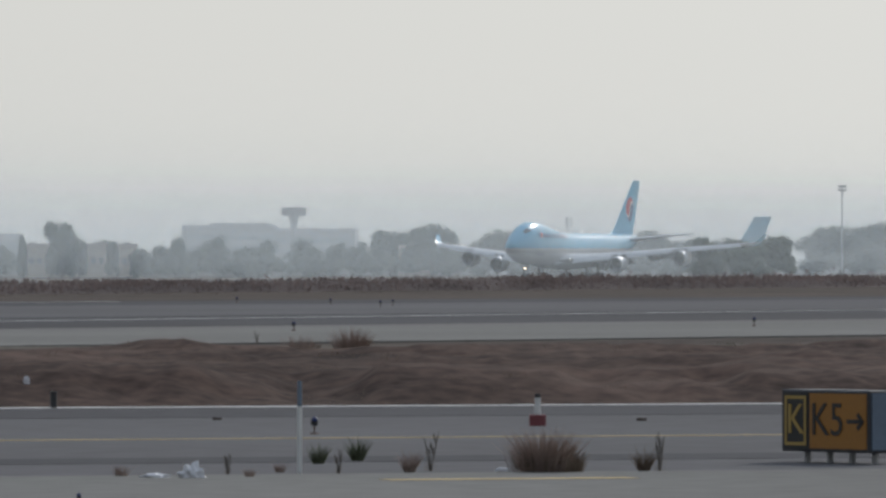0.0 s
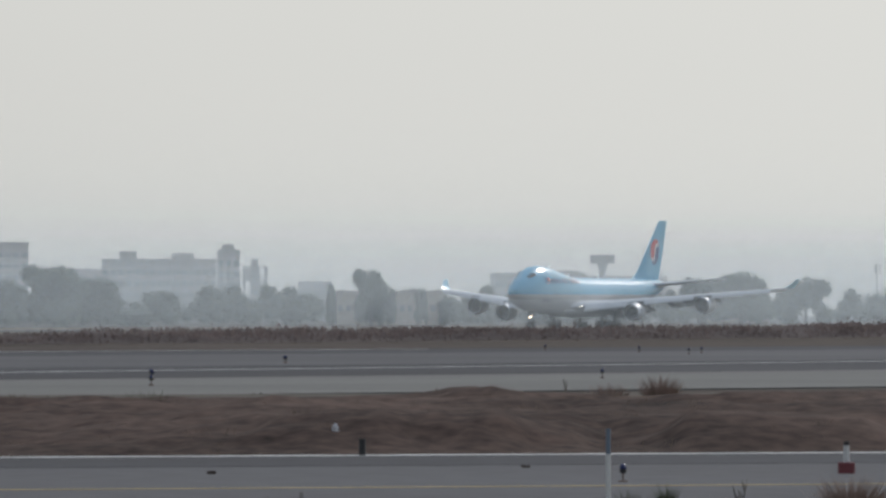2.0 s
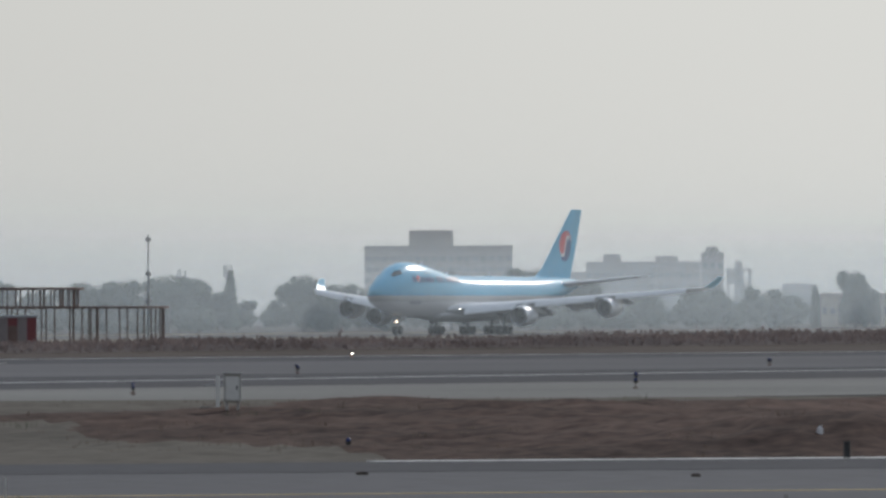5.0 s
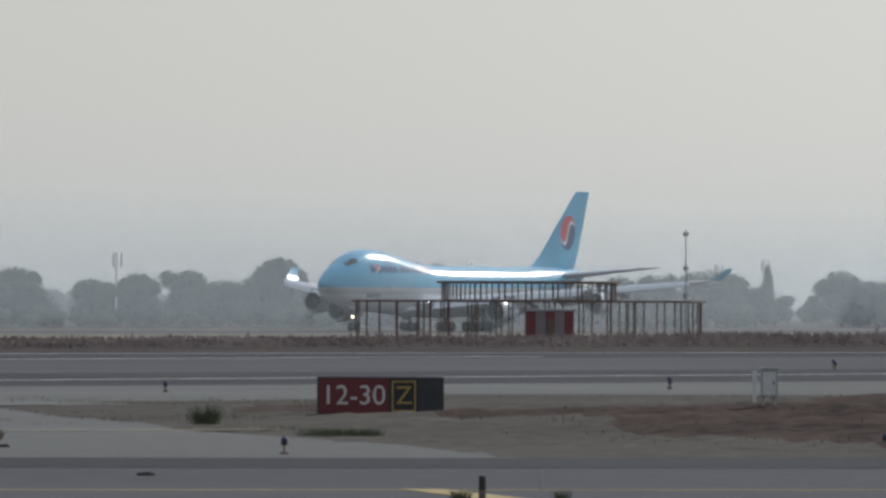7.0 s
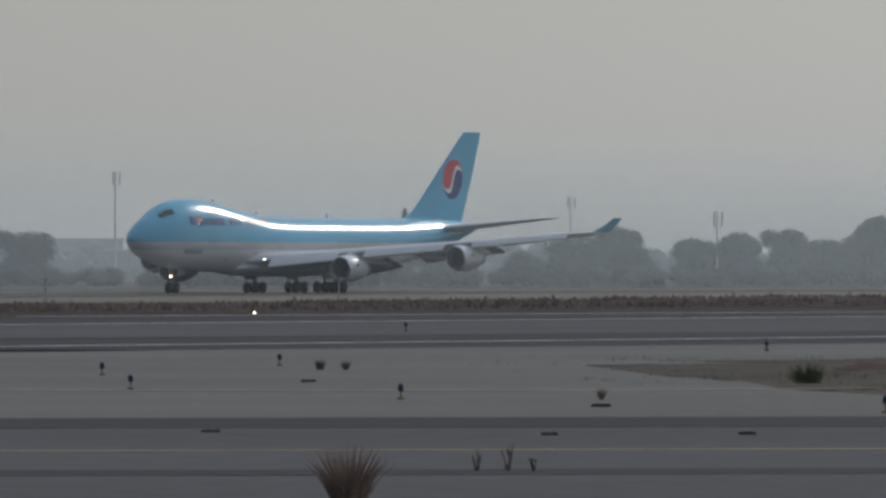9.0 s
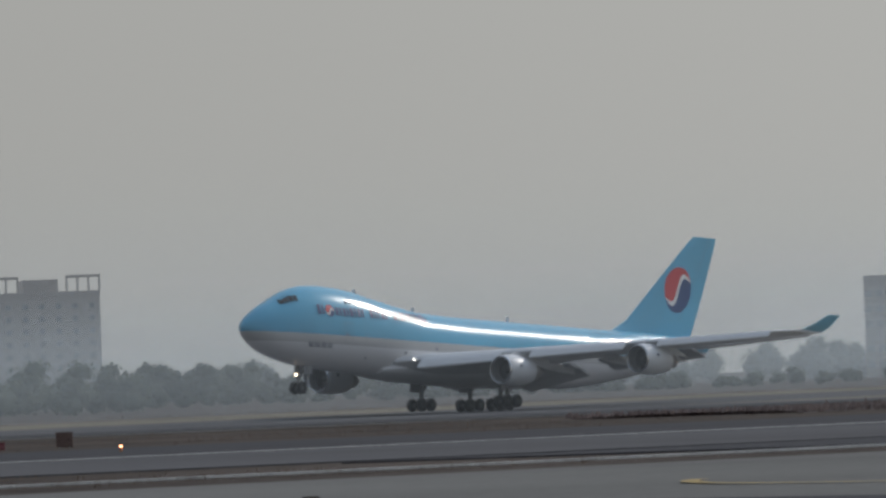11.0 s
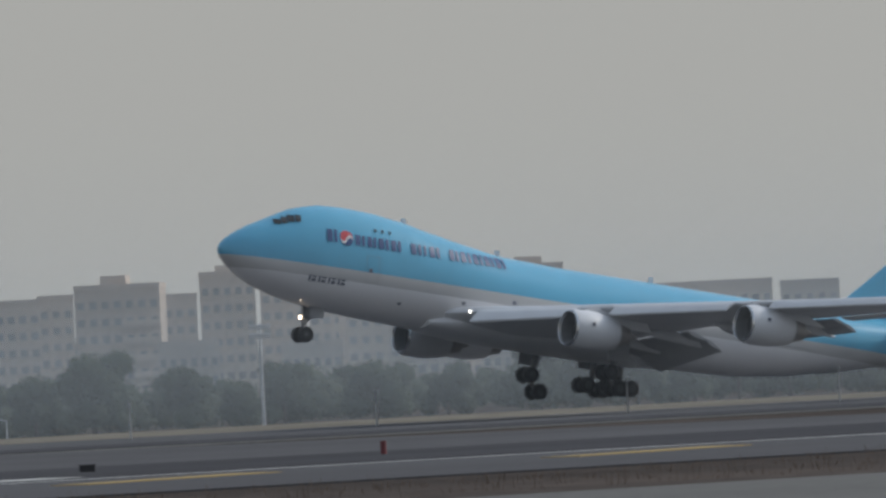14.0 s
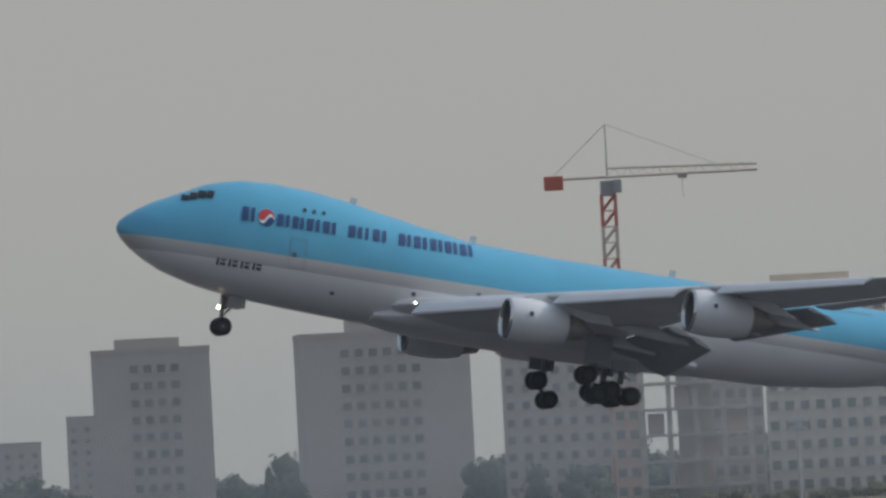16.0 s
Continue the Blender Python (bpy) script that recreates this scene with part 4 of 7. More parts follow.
tree("broad", 1363.5, 726.9, 9.5, 5.9)
tree("broad", 1331.8, 700.2, 10.3, 10.6)
tree("cypress", 1447.9, 748.2, 10.9, 2.7)
tree("broad", 1483.5, 701.7, 11.3, 8.4)
tree("broad", 1412.0, 769.0, 8.0, 6.2)
tree("broad", 1448.7, 751.0, 7.5, 7.3)
tree("broad", 1360.0, 856.2, 11.0, 9.2)
tree("broad", 1393.8, 860.8, 8.7, 6.3)
tree("broad", 1330.5, 812.9, 9.6, 7.0)
tree("broad", 1387.3, 836.7, 10.2, 6.8)
tree("broad", 1344.9, 803.5, 8.5, 6.0)
tree("broad", 1410.6, 837.3, 9.0, 4.2)
tree("broad", 1405.9, 828.5, 12.9, 7.7)
tree("broad", 1305.8, 767.4, 4.7, 5.8)
tree("broad", 1299.4, 789.4, 3.9, 3.3)
tree("broad", 1357.5, 711.3, 9.9, 9.3)
tree("cypress", 1461.3, 755.0, 10.7, 2.7)
tree("broad", 1396.7, 707.0, 10.5, 8.0)
tree("broad", 1424.9, 714.4, 8.9, 5.1)
tree("broad", 1054.2, 739.4, 7.3, 5.8)
tree("broad", 1078.6, 749.4, 7.7, 5.0)
tree("broad", 1071.6, 732.9, 9.0, 6.2)
tree("broad", 1071.0, 726.0, 7.2, 5.0)
tree("broad", 1098.6, 737.5, 8.6, 5.1)
tree("cypress", 1101.0, 733.7, 10.0, 1.9)
tree("cypress", 1135.6, 753.8, 11.6, 2.3)
tree("broad", 1113.9, 736.3, 8.5, 5.1)
tree("broad", 1243.8, 732.2, 11.8, 6.9)
tree("broad", 1097.4, 798.2, 8.9, 7.4)
tree("broad", 1170.8, 736.4, 7.8, 8.8)
tree("broad", 1158.0, 715.0, 7.5, 5.2)
tree("broad", 1115.6, 680.9, 8.5, 5.8)
tree("broad", 1206.8, 727.7, 9.3, 5.4)
tree("broad", 1231.7, 734.6, 7.8, 6.4)
tree("broad", 1240.2, 730.6, 11.6, 6.4)
tree("broad", 1166.0, 708.1, 3.2, 2.6)
tree("broad", 1063.8, 813.5, 10.4, 6.0)
tree("broad", 1016.8, 771.5, 8.0, 4.9)
tree("broad", 1131.6, 743.5, 7.7, 6.1)
tree("broad", 1115.1, 709.5, 8.1, 8.5)
tree("broad", 1080.7, 696.3, 5.4, 5.8)
tree("broad", 708.8, 783.7, 7.8, 4.1)
tree("broad", 768.8, 841.3, 8.6, 4.4)
tree("broad", 783.3, 847.3, 8.3, 3.7)
tree("cypress", 721.1, 776.0, 7.6, 1.6)
tree("broad", 757.5, 844.0, 6.1, 4.4)
tree("broad", 762.1, 783.6, 8.7, 6.3)
tree("cypress", 739.1, 767.9, 8.6, 1.8)
tree("broad", 745.2, 782.9, 5.5, 4.8)
tree("broad", 774.4, 824.0, 5.1, 5.8)
tree("broad", 749.0, 861.6, 9.1, 10.9)
tree("broad", 680.8, 805.4, 6.6, 4.0)
tree("broad", 715.1, 854.9, 5.6, 5.0)
tree("broad", 670.5, 814.1, 6.4, 4.7)
tree("broad", 686.6, 891.7, 8.0, 6.1)
tree("cypress", 679.5, 845.5, 8.8, 1.8)
tree("broad", 718.8, 888.1, 7.6, 3.7)
tree("cypress", 715.0, 904.5, 7.3, 1.8)
tree("broad", 669.1, 877.0, 9.0, 2.8)
tree("broad", 710.3, 910.5, 6.9, 4.4)
tree("broad", 674.8, 846.4, 7.3, 3.5)
tree("broad", 669.3, 819.5, 6.7, 4.7)
tree("broad", 707.3, 859.3, 6.0, 4.3)
tree("broad", 645.2, 832.5, 6.4, 4.0)
tree("broad", 616.1, 875.7, 9.7, 6.2)
tree("broad", 635.3, 889.2, 8.6, 5.6)
tree("broad", 653.2, 902.5, 8.0, 5.0)
tree("broad", 631.9, 859.1, 9.1, 6.1)
tree("broad", 628.0, 847.0, 8.2, 4.0)
tree("broad", 652.3, 936.3, 6.7, 4.4)
tree("broad", 648.8, 867.1, 6.4, 4.2)
tree("broad", 692.9, 918.6, 6.4, 5.2)
tree("broad", 581.2, 895.9, 9.4, 5.5)
tree("broad", 557.9, 850.4, 8.9, 5.9)
tree("broad", 567.2, 853.9, 8.4, 5.2)
tree("broad", 575.9, 855.1, 7.5, 5.3)
tree("broad", 587.1, 862.2, 7.6, 5.3)
tree("broad", 589.4, 854.9, 8.3, 6.0)
tree("broad", 595.6, 846.2, 9.2, 6.6)
tree("broad", 604.9, 847.0, 6.5, 6.0)
tree("broad", 557.1, 916.1, 8.1, 5.8)
tree("broad", 544.0, 874.3, 7.6, 6.3)
tree("broad", 547.2, 863.5, 5.8, 4.6)
tree("broad", 520.4, 912.6, 8.1, 5.4)
tree("broad", 502.7, 868.3, 10.0, 7.1)
tree("broad", 494.5, 880.1, 7.5, 5.2)
tree("broad", 548.4, 925.5, 8.3, 5.5)
tree("broad", 531.2, 883.7, 6.0, 4.0)
tree("broad", 470.1, 920.7, 8.9, 4.0)
tree("broad", 448.9, 872.4, 7.6, 3.1)
tree("cypress", 468.8, 906.7, 8.5, 1.6)
tree("broad", 479.5, 919.3, 9.0, 3.3)
tree("broad", 457.0, 869.1, 5.3, 3.8)
tree("broad", 488.9, 918.3, 6.0, 5.3)
tree("broad", 495.6, 916.6, 6.6, 6.7)
tree("broad", 474.9, 864.0, 4.9, 5.7)
tree("broad", 508.1, 909.1, 4.0, 6.7)
tree("broad", 457.1, 1281.5, 10.9, 5.2)
tree("broad", 472.2, 1305.5, 10.4, 5.3)
tree("broad", 463.0, 1263.7, 8.9, 5.2)
tree("broad", 494.4, 1301.1, 10.9, 8.0)
tree("broad", 502.3, 1302.4, 6.9, 7.1)
tree("broad", 474.4, 1213.4, 9.5, 7.5)
tree("broad", 486.3, 1214.1, 8.0, 6.7)
tree("broad", 523.5, 1285.4, 8.8, 7.1)
tree("broad", 544.9, 1316.9, 4.8, 6.4)
tree("broad", 433.8, 1260.1, 5.1, 6.8)
tree("broad", 329.7, 1318.7, 9.5, 7.0)
tree("broad", 361.2, 1328.8, 8.1, 4.4)
tree("cypress", 356.6, 1293.4, 9.8, 2.6)
tree("broad", 360.9, 1298.1, 8.4, 5.2)
tree("broad", 387.2, 1283.5, 10.1, 5.1)
tree("broad", 438.4, 1274.7, 5.7, 10.3)
tree("broad", 327.2, 1338.0, 8.3, 7.0)


def ball_mesh(subdivisions):
    bm = bmesh.new()
    bmesh.ops.create_icosphere(bm, subdivisions=subdivisions, radius=1.0)
    bm.verts.index_update()
    out = [v.co.copy() for v in bm.verts], [tuple(v.index for v in f.verts) for f in bm.faces]
    bm.free()
    return out


BALL_V, BALL_F = ball_mesh(1)


def build_woods(name, r0, r1, az0, az1, high, count, spray, seed, label, mat=None):
    """A far belt of woodland: many lobed crowns, each an uneven core under small leafy sprays."""
    rng = random.Random(seed)
    vs, fs = [], []
    for _ in range(count):
        az, r = rng.uniform(az0, az1), rng.uniform(r0, r1)
        x, y = r * math.sin(radians(az)), r * math.cos(radians(az))
        if y < 660:
            continue
        tall = high * rng.uniform(0.5, 0.95) * (0.95 + 0.35 * noise.noise((x * 0.015, y * 0.015, seed)))
        gz, wide = ground_z(x, y), tall * rng.uniform(0.22, 0.42) + 0.6
        for k in range(4):
            a = rng.uniform(0, 6.28)
            up = (0.72, 0.5, 0.38, 0.24)[k]
            rad = Vector((wide, wide, tall * 0.3)) * rng.uniform(0.65, 1.0) * (0.8 if k == 0 else 1.0)
            off = 0.25 * wide if k == 0 else 0.6 * wide
            c = Vector((x + off * math.cos(a), y + off * math.sin(a), gz + up * tall))
            base = len(vs)
            for v in BALL_V:
                q = 0.8 + 0.3 * noise.noise(v * 1.7 + c) + 0.2 * noise.noise(v * 4.5 + c)
                vs.append((c.x + v.x * rad.x * q, c.y + v.y * rad.y * q, max(gz - 0.3, c.z + v.z * rad.z * q)))
            fs += [(base + f[0], base + f[1], base + f[2]) for f in BALL_F]
            for _ in range(72):
                d = Vector((rng.gauss(0, 1), rng.gauss(0, 1), rng.gauss(0.3, 1))).normalized()
                q = rng.uniform(0.72, 1.12)
                p = Vector((c.x + d.x * rad.x * q, c.y + d.y * rad.y * q, c.z + d.z * rad.z * q))
                if p.z < gz:
                    continue
                e = spray * rng.uniform(0.5, 1.3)
                d = (d + 0.45 * Vector((rng.gauss(0, 1), rng.gauss(0, 1), rng.gauss(0, 1)))).normalized()
                u = Vector((rng.gauss(0, 1), rng.gauss(0, 1), rng.gauss(0, 1))).cross(d).normalized()
                w = d.cross(u)
                n = len(vs)
                vs += [p - u * e - w * e * 0.5, p + u * e * 0.4 - w * e * 0.7, p + u * e + w * e * 0.3, p - u * e * 0.2 + w * e * 0.8]
                fs.append((n, n + 1, n + 2, n + 3))
    me = bpy.data.meshes.new(name)
    me.from_pydata(vs, [], fs)
    me.polygons.foreach_set("use_smooth", [True] * len(me.polygons))
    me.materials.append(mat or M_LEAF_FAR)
    return tagged(new(name, me), label, "woods", kind="stuff")


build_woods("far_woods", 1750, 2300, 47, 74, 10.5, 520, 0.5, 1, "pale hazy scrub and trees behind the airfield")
build_woods("far_woods", 1300, 1450, 47, 74, 3.6, 420, 0.32, 5, "low hazy scrub behind the runway")
build_woods("far_woods", 1150, 1300, 27.3, 47, 8.5, 380, 0.34, 2, "dense hazy trees between airfield and town")
build_woods("far_woods", 1480, 1600, 12, 23.5, 11.0, 200, 0.36, 7, "dense hazy trees before the town")
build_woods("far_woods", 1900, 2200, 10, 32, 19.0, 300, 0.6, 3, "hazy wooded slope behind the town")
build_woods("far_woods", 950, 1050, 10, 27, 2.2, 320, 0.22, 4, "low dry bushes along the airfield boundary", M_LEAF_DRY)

# ---- the town ----
M_CONC_WALL = material("pale_concrete_wall", (0.55, 0.465, 0.395), 0.85, vary=0.1, scale=0.08, fine=0.7, obj_random=0.08)
M_WALL_GREY = material("pale_grey_wall", (0.45, 0.40, 0.36), 0.85, vary=0.07, scale=0.06, fine=0.5, obj_random=0.06)
M_WALL_TAN = material("cream_render_wall", (0.72, 0.63, 0.51), 0.85, vary=0.1, scale=0.08, fine=0.7, obj_random=0.08)
M_WALL_PEACH = material("peach_render_wall", (0.66, 0.44, 0.34), 0.85, vary=0.1, scale=0.08, fine=0.7)
M_SHELL = material("raw_concrete", (0.52, 0.49, 0.45), 0.9, vary=0.2, scale=0.12, fine=1.0)
M_WINDOW = material("dull_window_glass", (0.17, 0.165, 0.16), 0.2, vary=0.25, scale=0.3, obj_random=0.3)
M_WINDOW_PALE = material("pale_window_glass", (0.22, 0.23, 0.24), 0.25, vary=0.2, scale=0.3, obj_random=0.2)
M_CRANE_RED = material("crane_red_paint", (0.52, 0.15, 0.11), 0.6, vary=0.12, scale=0.5)
M_CRANE_WHITE = material("crane_white_paint", (0.58, 0.51, 0.43), 0.6, vary=0.12, scale=0.5)
M_STEEL = material("galvanised_steel", (0.40, 0.41, 0.42), 0.6, 0.3, vary=0.15, scale=0.6)
M_RUST = material("rusted_steel", (0.15, 0.10, 0.085), 0.8, vary=0.3, scale=0.8)
WINDOW_MESH = {}


def window_mesh(w, hgt, mat):
    key = (round(w, 1), round(hgt, 1), mat.name)
    if key not in WINDOW_MESH:
        bm = bmesh.new()
        box(bm, -w / 2, w / 2, -0.06, 0.02, 0, hgt)
        box(bm, -w / 2 - 0.15, w / 2 + 0.15, -0.22, 0.02, -0.18, -0.03, 1)
        WINDOW_MESH[key] = mesh_of("window", bm, [mat, M_CONC_WALL])
    return WINDOW_MESH[key]


def block(az0, az1, top_el, r, label, wall=None, cols=4, storey=3.1, turn=0.0, deep=14.0, skip_low=0, win=1.3, roof=None, kind="flats", pale=True, span=(0.0, 1.0), name="apartment_block"):
    """A building between two headings, with its roof at that elevation as seen from the eye."""
    wall = wall or M_WALL_GREY
    mid = radians((az0 + az1) / 2)
    wide = 2 * r * math.tan(radians(az1 - az0) / 2) / max(0.6, math.cos(radians(turn)))
    x, y = r * math.sin(mid), r * math.cos(mid)
    gz = ground_z(x, y)
    high = EYE[2] + r * math.tan(radians(top_el)) - gz
    root = thing(name, label, "building", m=pose(x, y, gz, 0, 0, -math.degrees(mid) + turn))
    hw = wide / 2
    bm = bmesh.new()
    if kind == "shell":
        n = max(2, int(high / storey))
        for i in range(n + 1):
            z = high * i / n
            box(bm, -hw - 0.5, hw + 0.5, -0.6, deep, z - 0.4 if i else -1.0, z)
        for k in range(cols + 1):
            px = -hw + wide * k / cols
            box(bm, px - 0.35, px + 0.35, 0, 0.7, -0.9, high)
            box(bm, px - 0.35, px + 0.35, deep - 0.7, deep, -0.9, high)
        box(bm, -hw * 0.35, hw * 0.3, 3.5, deep - 1, -0.9, high + 2.0)
        part("concrete_frame", bm, wall, root)
        for i in range(n):
            for k in range(cols):
                if (i * 7 + k * 5) % 3 != 0:
                    continue
                bm = bmesh.new()
                px = -hw + wide * (k + 0.5) / cols
                box(bm, px - wide / cols * 0.3, px + wide / cols * 0.3, 0.9, 1.1, high * i / n, high * (i + 0.8) / n)
                part("infill_wall", bm, M_WALL_PEACH if wall is M_WALL_TAN else M_CONC_WALL, root)
    else:
        box(bm, -hw, hw, 0, deep, -1.0, high)
        part("wall", bm, wall, root)
        bm = bmesh.new()
        for q in ((-hw - 0.1, hw + 0.1, -0.1, 0.25), (-hw - 0.1, hw + 0.1, deep - 0.25, deep + 0.1), (-hw - 0.1, -hw + 0.25, 0.25, deep - 0.25), (hw - 0.25, hw + 0.1, 0.25, deep - 0.25)):
            box(bm, *q, high, high + 0.9)
        part("parapet", bm, wall, root)
        if roof:
            for a, b, up in roof:
                bm = bmesh.new()
                box(bm, -hw + a * wide, -hw + b * wide, 2.0, deep - 2.0, high, high + up)
                part("roof_core", bm, wall, root)
        n = int((high - 1.5) / storey)
        mesh = window_mesh(min(win, wide * (span[1] - span[0]) / cols * 0.6) if kind != "office" else wide / cols * 0.8, 1.35, M_WINDOW_PALE if pale else M_WINDOW)
        for i in range(skip_low, n):
            for k in range(cols):
                w = new("window", mesh)
                w.parent = root
                w.location = (-hw + wide * (span[0] + (span[1] - span[0]) * (k + 0.5) / cols), 0, 1.1 + storey * i + (high - 1.5 - n * storey))
        if kind == "balconies":
            for i in range(skip_low, n):
                bm = bmesh.new()
                z = 0.2 + storey * i
                box(bm, -hw + wide * 0.55, hw * 0.98, -1.4, 0, z, z + 0.2)
                box(bm, -hw + wide * 0.55, hw * 0.98, -1.4, -1.3, z + 0.2, z + 1.1)
                part("balcony", bm, wall, root)
        if kind == "frame_top":
            bm = bmesh.new()
            for a, b in ((0.0, 0.3), (0.72, 1.0)):
                for k in range(4):
                    px = -hw + wide * (a + (b - a) * k / 3)
                    box(bm, px - 0.25, px + 0.25, 0, 0.6, high + 0.9, high + 4.2)
                box(bm, -hw + wide * a - 0.25, -hw + wide * b + 0.25, 0, 0.6, high + 4.2, high + 4.9)
            part("roof_frame", bm, wall, root)
    return root


def tower_crane(az, r, top_el, jib, back, label, turn=0.0, mast_w=2.3, peak=7.0, bands=True):
    """A tower crane: lattice mast in painted lengths, cab, jib and counter-jib; top_el is the jib's elevation."""
    a = radians(az)
    x, y = r * math.sin(a), r * math.cos(a)
    gz = ground_z(x, y)
    high = EYE[2] + r * math.tan(radians(top_el)) - gz
    root = thing("tower_crane", label, "crane", "tower cranes", pose(x, y, gz, 0, 0, -az + turn))
    n = int(high / 5.5)
    for i in range(n):
        bm = bmesh.new()
        z0, z1 = (high - 3) * i / n - (0.5 if i == 0 else 0), (high - 3) * (i + 1) / n
        h2 = mast_w / 2
        for sx in (-1, 1):
            for sy in (-1, 1):
                box(bm, sx * h2 - 0.3, sx * h2 + 0.3, sy * h2 - 0.3, sy * h2 + 0.3, z0, z1)
        for s in (-1, 1):
            for k in range(2):
                za, zb = z0 + (z1 - z0) * k / 2, z0 + (z1 - z0) * (k + 1) / 2
                tube(bm, (-h2, s * h2, za), (h2, s * h2, zb), 0.24, seg=4)
                tube(bm, (s * h2, -h2, zb), (s * h2, h2, za), 0.08, seg=4)
                tube(bm, (-h2, s * h2, zb), (h2, s * h2, zb), 0.08, seg=4)
        part("mast_section", bm, (M_CRANE_RED if i % 2 else M_CRANE_WHITE) if bands else M_STEEL, root)
    bm = bmesh.new()
    box(bm, -1.3, 1.3, -1.3, 1.3, high - 3.2, high - 0.6, bevel=0.1)
    box(bm, 0.8, 2.4, -2.2, -0.9, high - 2.8, high - 0.5, bevel=0.1)
    part("slewing_cab", bm, M_STEEL, root)
    bm = bmesh.new()
    for s in (-1, 1):
        tube(bm, (0, s * 0.6, high - 0.4), (0, 0, high + peak), 0.16, 0.1, 5)
    part("apex", bm, M_STEEL, root)
    bm = bmesh.new()
    for s in (-0.7, 0.7):
        tube(bm, (-back, s, high), (jib, s, high), 0.2, seg=4)
    tube(bm, (0, 0, high + 1.5), (jib, 0, high + 1.0), 0.2, seg=4)
    k = 0.0
    while k < jib - 2:
        for s in (-0.7, 0.7):
            tube(bm, (k, s, high), (k + 1.2, 0, high + 1.4), 0.06, seg=3)
            tube(bm, (k + 1.2, 0, high + 1.4), (k + 2.4, s, high), 0.06, seg=3)
        k += 2.4
    part("jib", bm, M_CRANE_WHITE, root)
    bm = bmesh.new()
    tube(bm, (0, 0, high + peak), (jib * 0.72, 0, high + 1.4), 0.05, seg=4)
    tube(bm, (0, 0, high + peak), (-back * 0.9, 0, high + 0.3), 0.05, seg=4)
    part("tie_rod", bm, M_STEEL, root)
    bm = bmesh.new()
    box(bm, -back - 0.3, -back + 3.0, -1.0, 1.0, high - 1.8, high + 0.6, bevel=0.1)
    part("counterweight", bm, M_CRANE_RED if bands else M_STEEL, root)
    bm = bmesh.new()
    box(bm, jib * 0.5 - 0.8, jib * 0.5 + 0.8, -0.7, 0.7, high - 0.8, high - 0.2)
    tube(bm, (jib * 0.5, 0, high - 0.8), (jib * 0.5, 0, high - 4), 0.05, seg=4)
    part("trolley", bm, M_STEEL, root)
    return root


def bare_mast(az, r, top_el):
    """A climbing lattice mast with a narrow platform and no jib."""
    p = polar(az, r)
    gz = ground_z(p.x, p.y)
    high = EYE[2] + r * math.tan(radians(top_el)) - gz
    root = thing("lattice_mast", "grey lattice crane mast over the building site", "crane", "tower cranes", pose(p.x, p.y, gz, 0, 0, -az))
    n = int(high / 4)
    for i in range(n):
        bm = bmesh.new()
        z0, z1 = high * i / n - (0.5 if i == 0 else 0), high * (i + 1) / n
        h2 = 1.05 if i < n - 2 else 0.7
        for sx in (-1, 1):
            for sy in (-1, 1):
                box(bm, sx * h2 - 0.16, sx * h2 + 0.16, sy * h2 - 0.16, sy * h2 + 0.16, z0, z1)
        for q in (-1, 1):
            tube(bm, (-h2, q * h2, z0), (h2, q * h2, z1), 0.12, seg=4)
            tube(bm, (h2, q * h2, z0), (-h2, q * h2, z1), 0.12, seg=4)
            tube(bm, (-h2, q * h2, z1 - 0.1), (h2, q * h2, z1 - 0.1), 0.12, seg=4)
        part("mast_section", bm, M_SHELL, root)
    bm = bmesh.new()
    box(bm, -1.2, 0.9, -0.9, 0.9, high - 3.4, high - 3.0)
    box(bm, -0.4, 0.4, -0.4, 0.4, high, high + 1.6, bevel=0.1)
    part("platform", bm, M_STEEL, root)
    return root


def mast(az, r, top_el, label, kind="lamp", w=0.25):
    """A slim pole: a floodlight or street lamp, an aerial mast or a plain post."""
    a = radians(az)
    x, y = r * math.sin(a), r * math.cos(a)
    gz = ground_z(x, y)
    high = EYE[2] + r * math.tan(radians(top_el)) - gz
    root = thing({"lamp": "floodlight_mast", "aerial": "aerial_mast", "street": "street_lamp", "post": "fence_post"}[kind], label, "mast" if kind != "post" else "post", m=pose(x, y, gz, 0, 0, -az))
    bm = bmesh.new()
    tube(bm, (0, 0, -0.4), (0, 0, high), w, w * 0.55, 8)
    part("pole", bm, M_STEEL, root)
    bm = bmesh.new()
    if kind == "lamp":
        for dz in (0, 0.9):
            box(bm, -1.1, 1.1, -0.3, 0.3, high - 0.6 - dz, high - 0.1 - dz, bevel=0.05)
        part("lamp_head", bm, M_STEEL, root)
    elif kind == "aerial":
        for k in range(3):
            a2 = k * 2.09
            box(bm, 0.9 * math.cos(a2) - 0.16, 0.9 * math.cos(a2) + 0.11, 0.9 * math.sin(a2) - 0.1, 0.9 * math.sin(a2) + 0.1, high - 2.6, high - 0.2)
            tube(bm, (0, 0, high - 1.4), (0.9 * math.cos(a2), 0.9 * math.sin(a2), high - 1.4), 0.06, seg=4)
        part("aerial_panel", bm, M_STEEL, root)
    elif kind == "street":
        tube(bm, (0, 0, high - 0.1), (-1.6, 0, high + 0.25), 0.07, 0.05, 6)
        box(bm, -2.3, -1.5, -0.16, 0.16, high + 0.18, high + 0.36, bevel=0.04)
        part("lamp_arm", bm, M_STEEL, root)
    else:
        box(bm, -0.12, 0.12, -0.12, 0.12, high - 0.3, high, bevel=0.02)
        part("cap", bm, M_STEEL, root)
    return root


